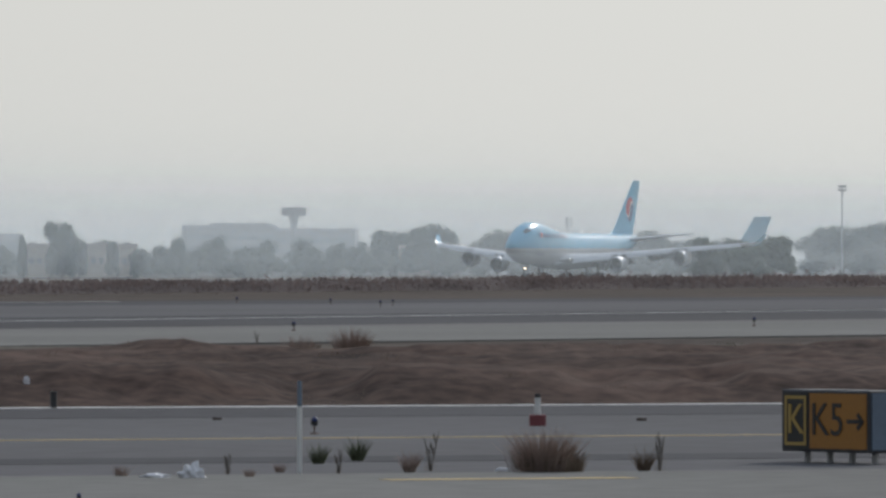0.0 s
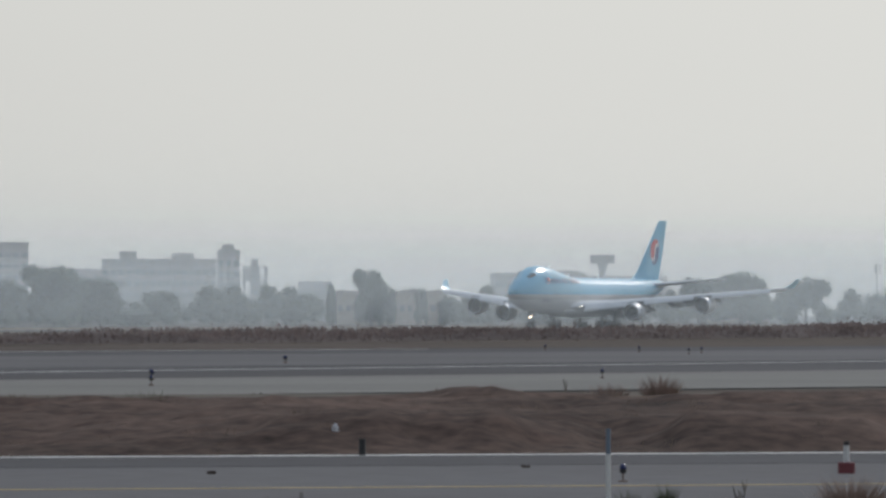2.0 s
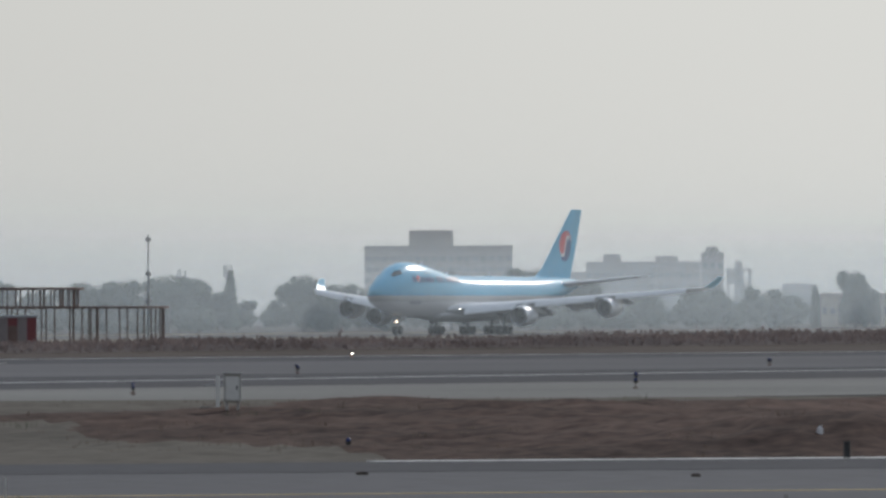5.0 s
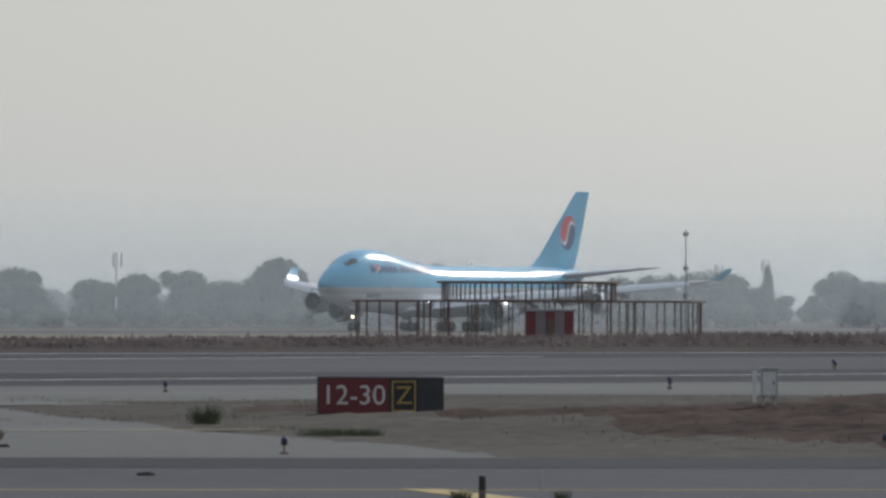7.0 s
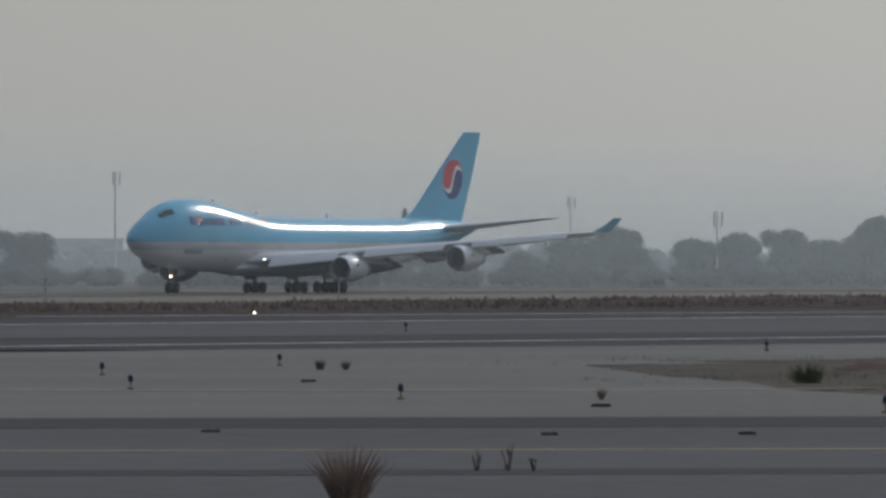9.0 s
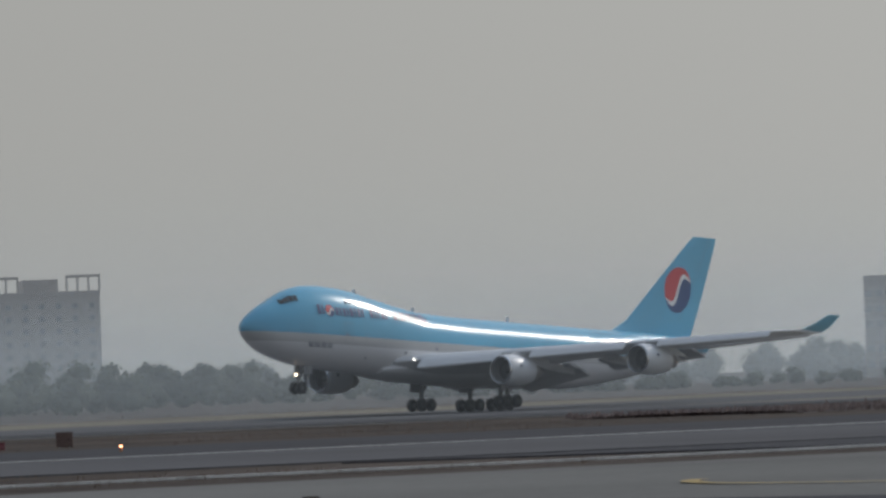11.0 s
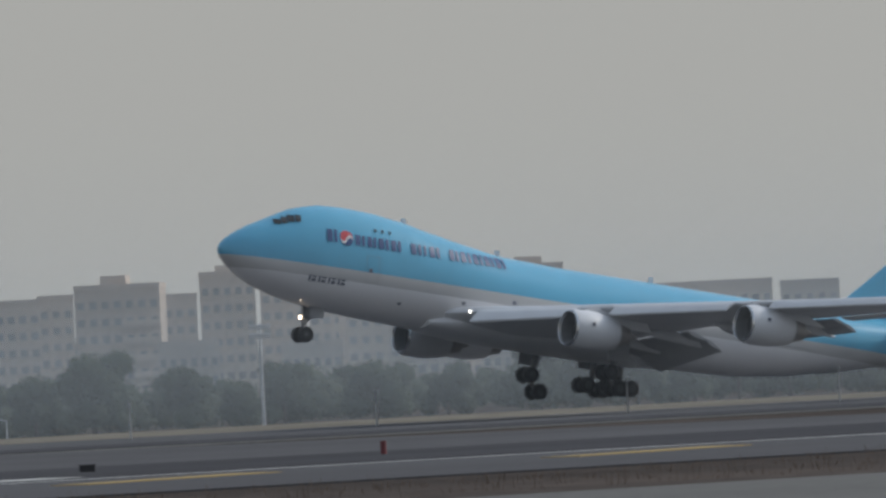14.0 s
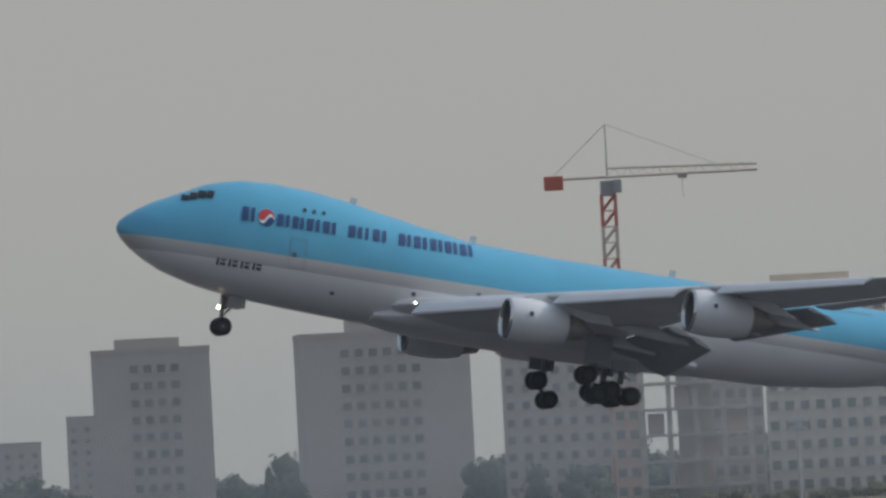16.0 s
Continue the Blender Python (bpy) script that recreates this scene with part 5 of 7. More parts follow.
# first stretch: terminal, tower and hotel
HAZY = "pale hazy "
block(67.526, 68.112, 0.225, 2600, HAZY + "low airport terminal wing with a flat roof", cols=22, turn=6, roof=[(0.3, 0.95, 1.6)], kind="office", name="terminal")
block(68.105, 68.32, 0.205, 2640, HAZY + "low airport terminal link", cols=7, kind="office", name="terminal")
block(68.313, 68.617, 0.205, 2600, HAZY + "low airport terminal end block", cols=10, turn=-5, kind="office", name="terminal")
block(66.25, 66.465, 0.17, 2500, HAZY + "low flat-roofed shed", cols=6, name="shed")
block(66.5, 67.2, 0.10, 1900, HAZY + "long low white hangar", wall=M_CONC_WALL, cols=14, name="shed")
block(68.9, 69.3, 0.09, 1950, HAZY + "low white storage shed", wall=M_CONC_WALL, cols=6, name="shed")
block(64.979, 65.43, 0.315, 2400, HAZY + "grey apartment block", cols=9, roof=[(0.25, 0.5, 3.0)])
block(65.44, 65.72, 0.315, 2420, HAZY + "grey apartment block with a stepped roof", cols=6, turn=8, roof=[(0.1, 0.5, 2.5)])
block(65.726, 65.872, 0.375, 2400, HAZY + "slim grey apartment tower", cols=3, roof=[(0.2, 0.75, 2.4)])
block(65.9, 66.04, 0.29, 2390, HAZY + "unfinished grey concrete block", wall=M_WALL_GREY, cols=3, kind="shell")
block(64.6, 65.0, 0.25, 2450, HAZY + "low grey housing block", cols=8)
block(63.543, 64.503, 0.425, 2500, HAZY + "wide grey hotel building with a raised core", cols=18, roof=[(0.30, 0.60, 5.2)], kind="office", name="hotel")
block(51.7, 52.269, 0.53, 1800, "grey office building with pale window bands", cols=9, kind="office", name="office_building")
block(52.341, 52.586, 0.485, 1830, "grey office block with pale window bands", cols=4, kind="office", name="office_building")
block(51.7, 52.343, 0.18, 1720, "white low office wing with window bands", wall=M_CONC_WALL, cols=9, kind="office", name="office_building")
block(52.46, 52.72, 0.165, 1720, "white low office wing beside trees", wall=M_CONC_WALL, cols=4, kind="office", name="office_building")
block(54.0, 54.6, 0.16, 2100, HAZY + "low grey housing block", cols=9)
block(55.9, 56.5, 0.20, 2200, HAZY + "low grey housing block", cols=9, roof=[(0.6, 0.8, 2.5)])

# middle: three unfinished-topped towers, blocks and a water tower
for q0, q1, e in ((44.374, 45.077, 0.60), (45.123, 45.979, 0.62), (45.995, 46.752, 0.63)):
    block(q0, q1, e, 2200, "grey apartment tower with an open roof frame", cols=7, kind="frame_top", turn=4, deep=20, roof=[(0.35, 0.65, 4.0)])
block(42.928, 43.341, 0.345, 2300, "hazy grey apartment block with roof huts", cols=7, roof=[(0.35, 0.65, 2.6)])
block(43.35, 43.829, 0.36, 2300, "hazy grey apartment block with roof huts", cols=8, turn=-6, roof=[(0.3, 0.6, 2.6)])
block(40.538, 40.985, 0.385, 2200, "hazy grey apartment block in town", cols=7, roof=[(0.35, 0.75, 2.6)])
block(41.07, 41.388, 0.395, 2200, "hazy grey apartment block in town", cols=5, roof=[(0.3, 0.7, 2.4)])
block(41.42, 41.727, 0.43, 2210, "hazy grey apartment block in town", cols=5)
block(34.55, 34.933, 0.48, 1900, "tall hazy grey apartment tower", cols=5)

# the town: long block and clustered flats
block(33.17, 34.5, 0.50, 1700, "long pale concrete slab block with few windows", wall=M_CONC_WALL, cols=18, turn=3, deep=16)
block(32.70, 33.15, 0.67, 1650, "pale apartment block with balconies", wall=M_CONC_WALL, cols=6, roof=[(0.3, 0.7, 2.2)], kind="balconies")
block(32.32, 32.68, 0.66, 1680, "pale rendered apartment block in town", wall=M_CONC_WALL, cols=5, roof=[(0.2, 0.5, 2.5)])
block(31.73, 32.31, 0.69, 1620, "pale apartment block with balconies", wall=M_CONC_WALL, cols=7, roof=[(0.25, 0.75, 2.4)], kind="balconies", turn=6)
block(31.49, 31.72, 0.60, 1690, "pale narrow rendered apartment block", wall=M_CONC_WALL, cols=3)
block(31.18, 31.48, 0.65, 1640, "pale rendered apartment block in town", wall=M_CONC_WALL, cols=4, roof=[(0.3, 0.8, 1.8)])
block(30.79, 31.15, 0.72, 1620, "pale apartment block with balconies", wall=M_CONC_WALL, cols=5, kind="balconies", roof=[(0.3, 0.7, 2.0)])
block(30.54, 30.77, 0.59, 1660, "pale narrow rendered apartment block", wall=M_CONC_WALL, cols=3)
block(29.977, 30.53, 0.67, 1600, "pale apartment block with balconies", wall=M_CONC_WALL, cols=7, kind="balconies", roof=[(0.3, 0.6, 2.5)], turn=-5)
block(29.3, 29.75, 0.60, 1640, "pale rendered apartment block in town", wall=M_CONC_WALL, cols=6)
block(29.74, 29.97, 0.62, 1680, "pale rendered apartment block in town", wall=M_CONC_WALL, cols=3)
for q0, q1, e in ((30.0, 30.35, 0.22), (30.5, 30.9, 0.28), (31.3, 31.7, 0.24), (32.0, 32.5, 0.28), (32.6, 33.0, 0.3)):
    block(q0, q1, e, 1500, "low white terraced houses among trees", wall=M_CONC_WALL, cols=6, name="terraced_houses")
block(27.752, 28.205, 0.56, 1900, "hazy grey apartment tower over trees", cols=6, roof=[(0.1, 0.5, 2.0)])
block(28.21, 28.642, 0.50, 1900, "hazy grey apartment tower over trees", cols=6, turn=5)

# the building site and the tall flats
block(25.965, 26.46, 0.33, 1350, "unfinished concrete apartment block with open floors", wall=M_SHELL, cols=6, kind="shell")
block(26.47, 26.93, 0.335, 1360, "unfinished concrete apartment block with open floors", wall=M_SHELL, cols=5, kind="shell", turn=-4)
block(25.616, 25.955, 0.345, 1330, "pale new apartment block with small windows", wall=M_WALL_TAN, cols=4, pale=False, win=0.9, roof=[(0.2, 0.8, 1.5)])
block(25.194, 25.53, 0.345, 1330, "pale new apartment block with small windows", wall=M_WALL_TAN, cols=4, pale=False, win=0.9)
block(24.95, 25.18, 0.31, 1370, "unfinished grey concrete block", wall=M_SHELL, cols=3, kind="shell")
block(24.446, 24.90, 1.035, 1500, "tall pale apartment tower with two rows of small windows", wall=M_CONC_WALL, cols=3, storey=2.9, pale=False, win=1.0, roof=[(0.0, 0.27, 3.2)])
block(24.19, 24.44, 0.93, 1510, "tall peach and grey apartment tower", wall=M_WALL_PEACH, cols=3, storey=2.9, pale=False)
block(23.72, 24.18, 1.02, 1500, "tall pale apartment tower with balconies", wall=M_CONC_WALL, cols=6, storey=2.9, kind="balconies", pale=False)
block(23.365, 23.71, 1.30, 1480, "tall tan apartment tower with stepped roof", wall=M_WALL_TAN, cols=4, storey=2.9, pale=False, roof=[(0.2, 0.8, 3.0)])
block(22.948, 23.355, 1.22, 1470, "tall pale apartment tower with stepped roof", wall=M_CONC_WALL, cols=5, storey=2.9, pale=False, roof=[(0.0, 0.5, 2.5)])
block(22.695, 22.94, 1.04, 1475, "slim pale apartment tower with rounded balconies", wall=M_WALL_GREY, cols=3, storey=2.9, kind="balconies", pale=False)
block(22.35, 22.69, 0.20, 1450, "low pale apartment block", wall=M_CONC_WALL, cols=4, pale=False)
block(18.656, 19.46, 1.085, 1300, "tall tan apartment tower with a grid of windows", wall=M_WALL_TAN, cols=8, storey=2.9, pale=False, roof=[(0.08, 0.72, 2.2)])
block(18.30, 18.64, 1.04, 1330, "tall hazy grey apartment tower", wall=M_WALL_GREY, cols=4, storey=2.9, pale=False)
block(17.85, 18.55, 0.86, 1250, "unfinished apartment block with open slabs and peach infill", wall=M_WALL_TAN, cols=4, storey=3.3, kind="shell")
block(16.95, 17.66, 0.85, 1500, "tall hazy grey apartment tower", wall=M_WALL_GREY, cols=7, storey=2.9, pale=False, roof=[(0.2, 0.7, 2.4)])
block(17.66, 17.84, 0.80, 1350, "slim peach and white apartment tower", wall=M_WALL_PEACH, cols=2, storey=2.9, pale=False)
block(15.657, 16.754, 0.92, 1450, "wide grey apartment tower with a grid of windows", wall=M_WALL_GREY, cols=6, storey=2.9, pale=False, roof=[(0.3, 0.72, 3.2)], turn=5, span=(0.22, 0.72), win=1.7)
block(14.30, 15.068, 0.885, 1500, "grey apartment tower with a window column", wall=M_WALL_GREY, cols=4, storey=2.9, pale=False, roof=[(0.2, 0.75, 2.6)], span=(0.3, 0.76), win=1.8)
block(14.12, 14.30, 0.48, 2400, "small hazy grey distant tower", cols=2)
block(13.6, 13.95, 0.33, 2400, "small hazy grey distant block", cols=4)

tower_crane(17.705, 1500, 1.87, 25.5, 10.5, "tall red and white tower crane with a long jib", peak=9.0)
tower_crane(20.425, 1450, 0.77, 42.0, 9.0, "red and white tower crane with its jib swung aside", turn=180, peak=1.5)
tower_crane(21.64, 1400, 0.96, 9.0, 12.0, "red and white banded tower crane", turn=180, peak=5.0)
tower_crane(24.93, 1600, 0.98, 4.0, 7.0, "tower crane behind an apartment tower", turn=180, bands=False, peak=4.0)
bare_mast(26.41, 1420, 1.05)


def build_crawler_jib():
    """A long inclined lattice boom beside the offices."""
    a0, r = 52.98, 1700
    p0 = polar(a0, r, 8.0)
    p1 = polar(52.73, r, EYE[2] + r * math.tan(radians(0.67)))
    root = thing("mobile_crane", "yellowish lattice boom of a mobile crane", "crane")
    bm = bmesh.new()
    side = polar(a0 + 90, 0.5)
    base = polar(a0, r, ground_z(*polar(a0, r).xy))
    for s in (-1, 1):
        for d in (-0.5, 0.5):
            tube(bm, p0 + side * s + Vector((0, 0, d)), p1 + side * s * 0.5 + Vector((0, 0, d * 0.5)), 0.13, seg=4)
    for k in range(14):
        tube(bm, p0.lerp(p1, k / 14) + side, p0.lerp(p1, (k + 1) / 14) - side, 0.08, seg=3)
    part("boom", bm, M_STEEL, root)
    bm = bmesh.new()
    box(bm, base.x - 2, base.x + 2, base.y - 2, base.y + 2, base.z - 0.3, 8.6, bevel=0.3)
    part("crane_body", bm, M_STEEL, root)


build_crawler_jib()


M_CAB = material("faded_brown_cladding", (0.42, 0.36, 0.34), 0.7, vary=0.15, scale=0.4)


def build_control_tower():
    az, r = 68.222, 2500
    p = polar(az, r)
    root = thing("control_tower", "hazy control tower with a wide flat cab", "control tower", m=pose(p.x, p.y, p.z, 0, 0, -az))
    t0, t1 = EYE[2] + r * math.tan(radians(0.305)), EYE[2] + r * math.tan(radians(0.362))
    bm = bmesh.new()
    tube(bm, (0, 0, -0.5), (0, 0, t0 - 2.5), 0.9, 0.9, 12)
    tube(bm, (0, 0, t0 - 2.5), (0, 0, t0), 0.9, 1.6, 12)
    part("shaft", bm, M_WALL_GREY, root)
    bm = bmesh.new()
    box(bm, -3.5, 3.5, -2.5, 2.5, t0, t1, bevel=0.2)
    part("cab", bm, M_CAB, root, "brownish flat cab")


build_control_tower()


def build_water_tower():
    az, r = 38.12, 2000
    p = polar(az, r)
    gz = ground_z(p.x, p.y)
    root = thing("water_tower", "hazy funnel-shaped concrete water tower", "water tower", m=pose(p.x, p.y, gz, 0, 0, 0))
    top = EYE[2] + r * math.tan(radians(0.425)) - gz
    bm = bmesh.new()
    tube(bm, (0, 0, -0.5), (0, 0, top - 6), 1.1, 1.1, 16)
    part("shaft", bm, M_WALL_GREY, root)
    bm = bmesh.new()
    tube(bm, (0, 0, top - 6), (0, 0, top - 0.8), 1.2, 2.7, 20)
    tube(bm, (0, 0, top - 0.8), (0, 0, top), 2.75, 2.75, 20)
    part("funnel", bm, M_WALL_GREY, root)


build_water_tower()


def build_parked_tail():
    """The tail fin of another aircraft that stands beyond the runway."""
    p = polar(71.19, 2150)
    root = thing("parked_airliner", "blue-grey tail of a parked airliner behind trees", "airliner", m=pose(p.x, p.y, 0, 0, 0, -71))
    top = EYE[2] + 2150 * math.tan(radians(0.30))
    bm = bmesh.new()
    loft(bm, [[Vector((q.x, q.z, z)) for q in foil(x0, x1, 0, 0, 0.5)] for z, x0, x1 in ((5.2, -4.6, 1.6), (top, 0.6, 4.8))])
    part("tail_fin", bm, M_FIN, root, "", True)
    bm = bmesh.new()
    rings = [[Vector((x, rr * math.sin(i * math.pi / 8), 4.3 + zz + rr * math.cos(i * math.pi / 8))) for i in range(16)] for x, rr, zz in ((-28, 0.3, -0.2), (-26, 1.6, 0), (-22, 2.0, 0), (-6, 2.0, 0), (0, 1.2, 0.6), (4.5, 0.3, 1.2))]
    loft(bm, rings)
    part("fuselage", bm, M_NACELLE, root, "", True)
    for sx in (-20, -10):
        bm = bmesh.new()
        tube(bm, (sx, 0, 0), (sx, 0, 2.6), 0.3)
        part("gear_leg", bm, M_STRUT, root)


build_parked_tail()
for az_k, r_k, high_k, wide_k in ((70.72, 2020, 8.5, 7.0), (70.86, 1990, 9.5, 8.0), (71.02, 2010, 9.0, 7.5), (71.18, 1985, 8.0, 7.0), (71.33, 2015, 9.5, 8.0)):
    q = polar(az_k, r_k)
    tree("broad", q.x, q.y, high_k, wide_k)

mast(71.775, 2150, 0.505, "slim floodlight mast behind trees", "lamp")
mast(69.0, 2300, 0.22, "slim steel floodlight mast", "lamp")
mast(70.0, 2300, 0.30, "slim lattice aerial mast", "aerial", 0.2)
mast(62.35, 1600, 0.30, "cellular aerial mast among trees", "aerial", 0.2)
mast(63.85 - 1.2, 1700, 0.33, "cellular aerial mast among trees", "aerial", 0.2)
mast(58.45, 1500, 0.36, "cellular aerial mast among trees", "aerial", 0.2)
mast(54.55, 1700, 0.62, "tall thin lattice aerial mast", "aerial", 0.25)
mast(57.5, 1800, 0.46, "thin aerial mast behind trees", "aerial", 0.2)
mast(37.148, 1300, 0.60, "slim floodlight mast over trees", "lamp", 0.35)
mast(38.416, 1800, 0.43, "slim floodlight mast over trees", "lamp", 0.3)
mast(31.166, 900, 0.40, "slim pale street lamp mast", "lamp", 0.22)
mast(29.50, 760, -0.14, "street lamp with a curved arm", "street", 0.1)
mast(18.85, 1000, 0.25, "slim pale street lamp mast", "lamp", 0.2)
for q in (39.677, 38.078, 36.45, 34.9, 33.526, 31.896, 30.3, 28.75, 27.2, 25.6, 24.2, 41.2, 42.9, 54.1, 56.0):
    mast(q, 660, -0.07, "slim dark fence post on the airfield boundary", "post", 0.09)


# ---- things on the airfield ----
def soil_height(d, s):
    """Swells of dug soil between the near taxiway and the apron, with a gullied scarp along the taxiway."""
    edge = ease((d - 171) / 8) * ease((290 - d) / 55) * ease((s - 28) / 26)
    p = Vector((d * 0.06, s * 0.028, 2.0))
    q = Vector((d * 0.35, s * 0.16, 5.0))
    z = edge * max(0.0, 0.26 + 0.6 * noise.noise(p) + 0.3 * noise.noise(q) + 0.14 * noise.noise(q * 3))
    gully = max(0.0, noise.noise((s * 0.75 - d * 0.25, d * 0.1, 7.0)) + 0.1)
    z += ease((s - 46) / 9) * 0.68 * ease((d - 171) / 4.5) * (1 - 0.85 * ease((d - 177) / 22)) * (1 - 1.2 * gully * (1 - ease((d - 176) / 5)))
    z += 0.1 * ease((d - 171) / 3) * ease((s - 28) / 10) * noise.noise((s * 1.3, d * 0.5, 3.0)) * (1 - ease((d - 215) / 40))
    for hd, hs, wd, ws, up in ((239, 75.2, 4, 1.3, 0.38), (241, 78.0, 4, 1.9, 0.24), (243, 88.0, 6, 3.4, 0.14), (232, 66.0, 6, 4.0, 0.14)):
        z += up * math.exp(-((d - hd) / wd) ** 2 - ((s - hs) / ws) ** 2) * (1 + 0.5 * noise.noise((s * 1.1, d * 0.6, 1.0)))
    return z - 0.05


def soil_at(x, y):
    a = radians(NEAR_AZ)
    return soil_height(x * math.sin(a) + y * math.cos(a), x * math.cos(a) - y * math.sin(a))


M_SIGN_RED = material("sign_red", (0.135, 0.018, 0.024), 0.5, vary=0.12, scale=1.5)
M_SIGN_BLACK = material("sign_black", (0.018, 0.018, 0.018), 0.5, vary=0.2, scale=1.5)
M_SIGN_YELLOW = material("sign_yellow", (0.29, 0.125, 0.016), 0.5, vary=0.1, scale=1.5)
M_SIGN_FRAME = material("sign_frame", (0.035, 0.036, 0.04), 0.6, vary=0.2, scale=2)
M_SIGN_BACK = material("sign_side_blue_grey", (0.12, 0.16, 0.21), 0.45, vary=0.12, scale=1.5)
M_SIGN_WHITE = material("sign_lettering", (0.55, 0.52, 0.48), 0.5, vary=0.06, scale=3)
M_LETTER_YELLOW = material("sign_yellow_lettering", (0.36, 0.24, 0.06), 0.5, vary=0.06, scale=3)
M_BLUE_GLASS = material("blue_lamp_glass", (0.012, 0.02, 0.09), 0.2, vary=0.1, scale=5)
M_ORANGE = material("orange_paint", (0.42, 0.16, 0.05), 0.6, vary=0.15, scale=4)
M_BLACK = material("black_paint", (0.02, 0.02, 0.022), 0.6, vary=0.2, scale=4)
M_WHITE_PAINT = material("white_paint", (0.60, 0.60, 0.58), 0.6, vary=0.12, scale=3)
M_RED_PAINT = material("red_paint", (0.17, 0.042, 0.048), 0.6, vary=0.12, scale=3)
M_HUT_PALE = material("faded_pinkish_cladding", (0.22, 0.19, 0.19), 0.6, vary=0.15, scale=2)
M_CABINET = material("weathered_cabinet", (0.36, 0.36, 0.34), 0.6, vary=0.18, scale=2)
M_DRY = material("dry_grass_blades", (0.135, 0.10, 0.075), 0.9, vary=0.35, scale=0.8, second=(0.18, 0.14, 0.105), spec=0.1)
M_DRY_RED = material("reddish_dry_stems", (0.27, 0.20, 0.175), 0.9, vary=0.3, scale=2, second=(0.33, 0.26, 0.22), spec=0.1)
M_GREEN = material("green_weed", (0.085, 0.1, 0.06), 0.9, vary=0.35, scale=2, second=(0.13, 0.14, 0.09), spec=0.1)
M_BRUSH = leaf_material("brown_brush", (0.12, 0.098, 0.097), (0.15, 0.124, 0.12), 0.5, 0.05, 0.7)
M_RAG = material("white_plastic_sheet", (0.6, 0.6, 0.62), 0.5, vary=0.15, scale=3)
M_GLOW_WHITE = glow("lit_white_lamp", (1.0, 0.9, 0.8), 8)
M_GLOW_ORANGE = glow("lit_orange_lamp", (1.0, 0.4, 0.2), 10)


def text_part(text, size, m, mat, parent, name="legend"):
    """Raised lettering in the built-in font, as a mesh."""
    cu = bpy.data.curves.new("lettering", "FONT")
    cu.body, cu.size, cu.extrude, cu.align_x, cu.align_y = text, size, 0.006, "CENTER", "CENTER"
    tmp = bpy.data.objects.new("lettering", cu)
    scene.collection.objects.link(tmp)
    dg = bpy.context.evaluated_depsgraph_get()
    me = bpy.data.meshes.new_from_object(tmp.evaluated_get(dg))
    bpy.data.objects.remove(tmp)
    me.materials.clear()
    me.materials.append(mat)
    ob = new(name, me)
    ob.parent = parent
    ob.matrix_basis = m
    return ob


def taxi_sign(x, y, az, label, panels, z0, z1, deep, end_mat=None, swing=0.0):
    """A lit sign box on short legs, its face towards the taxiway; panels: width, face, border, lettering."""
    root = thing("taxiway_sign", label, "sign", "taxiway signs", pose(x, y, 0, 0, 0, -az + swing))
    total = sum(p[0] for p in panels)
    bm = bmesh.new()
    box(bm, -total / 2 - 0.04, total / 2 + 0.04, 0.0, deep, z0, z1, bevel=0.02)
    part("housing", bm, M_SIGN_FRAME, root, "dark metal sign housing")
    if end_mat:
        bm = bmesh.new()
        box(bm, total / 2 + 0.042, total / 2 + 0.07, 0.04, deep - 0.04, z0 + 0.04, z1 - 0.04)
        part("side_housing", bm, end_mat, root, "blue-grey end of the sign housing")
    px = -total / 2
    turn = pose(0, 0, 0, 90, 0, 0)
    for w, face, border, text, ink, size in panels:
        bm = bmesh.new()
        box(bm, px + 0.02, px + w - 0.02, -0.012, 0.0, z0 + 0.05, z1 - 0.05)
        panel = part("face", bm, face, root)
        mid = (px + w / 2, (z0 + z1) / 2)
        if border:
            bm = bmesh.new()
            bw, bh = w * 0.40, (z1 - z0) * 0.40
            for a, b, c, d in ((-bw, bw, bh - 0.045, bh), (-bw, bw, -bh, -bh + 0.045), (-bw, -bw + 0.045, -bh + 0.045, bh - 0.045), (bw - 0.045, bw, -bh + 0.045, bh - 0.045)):
                box(bm, mid[0] + a, mid[0] + b, -0.02, -0.0125, mid[1] + c, mid[1] + d)
            part("border", bm, ink, root)
        if text:
            text_part(text, size, Matrix.Translation((mid[0] - (0.24 if "5" in text else 0), -0.018, mid[1])) @ turn, ink, root)
        if text == "K5":
            bm = bmesh.new()
            ax, az2 = mid[0] + 0.42, mid[1]
            box(bm, ax - 0.2, ax + 0.12, -0.022, -0.0125, az2 - 0.03, az2 + 0.03)
            for s in (-1, 1):
                box(bm, -0.16, 0.02, -0.022, -0.0125, -0.03, 0.03, turn=Matrix.Translation((ax + 0.16, 0, az2)) @ pose(0, 0, 0, 0, s * 42, 0))
            part("arrow", bm, ink, root)
        px += w
    n = max(3, int(total / 0.42))
    for k in range(n):
        bm = bmesh.new()
        lx = -total / 2 + 0.2 + (total - 0.4) * k / (n - 1)
        tube(bm, (lx, deep / 2, -0.02), (lx, deep / 2, z0), 0.05, seg=8)
        box(bm, lx - 0.09, lx + 0.09, deep / 2 - 0.09, deep / 2 + 0.09, -0.02, 0.03)
        part("leg", bm, M_STEEL, root)
    return root


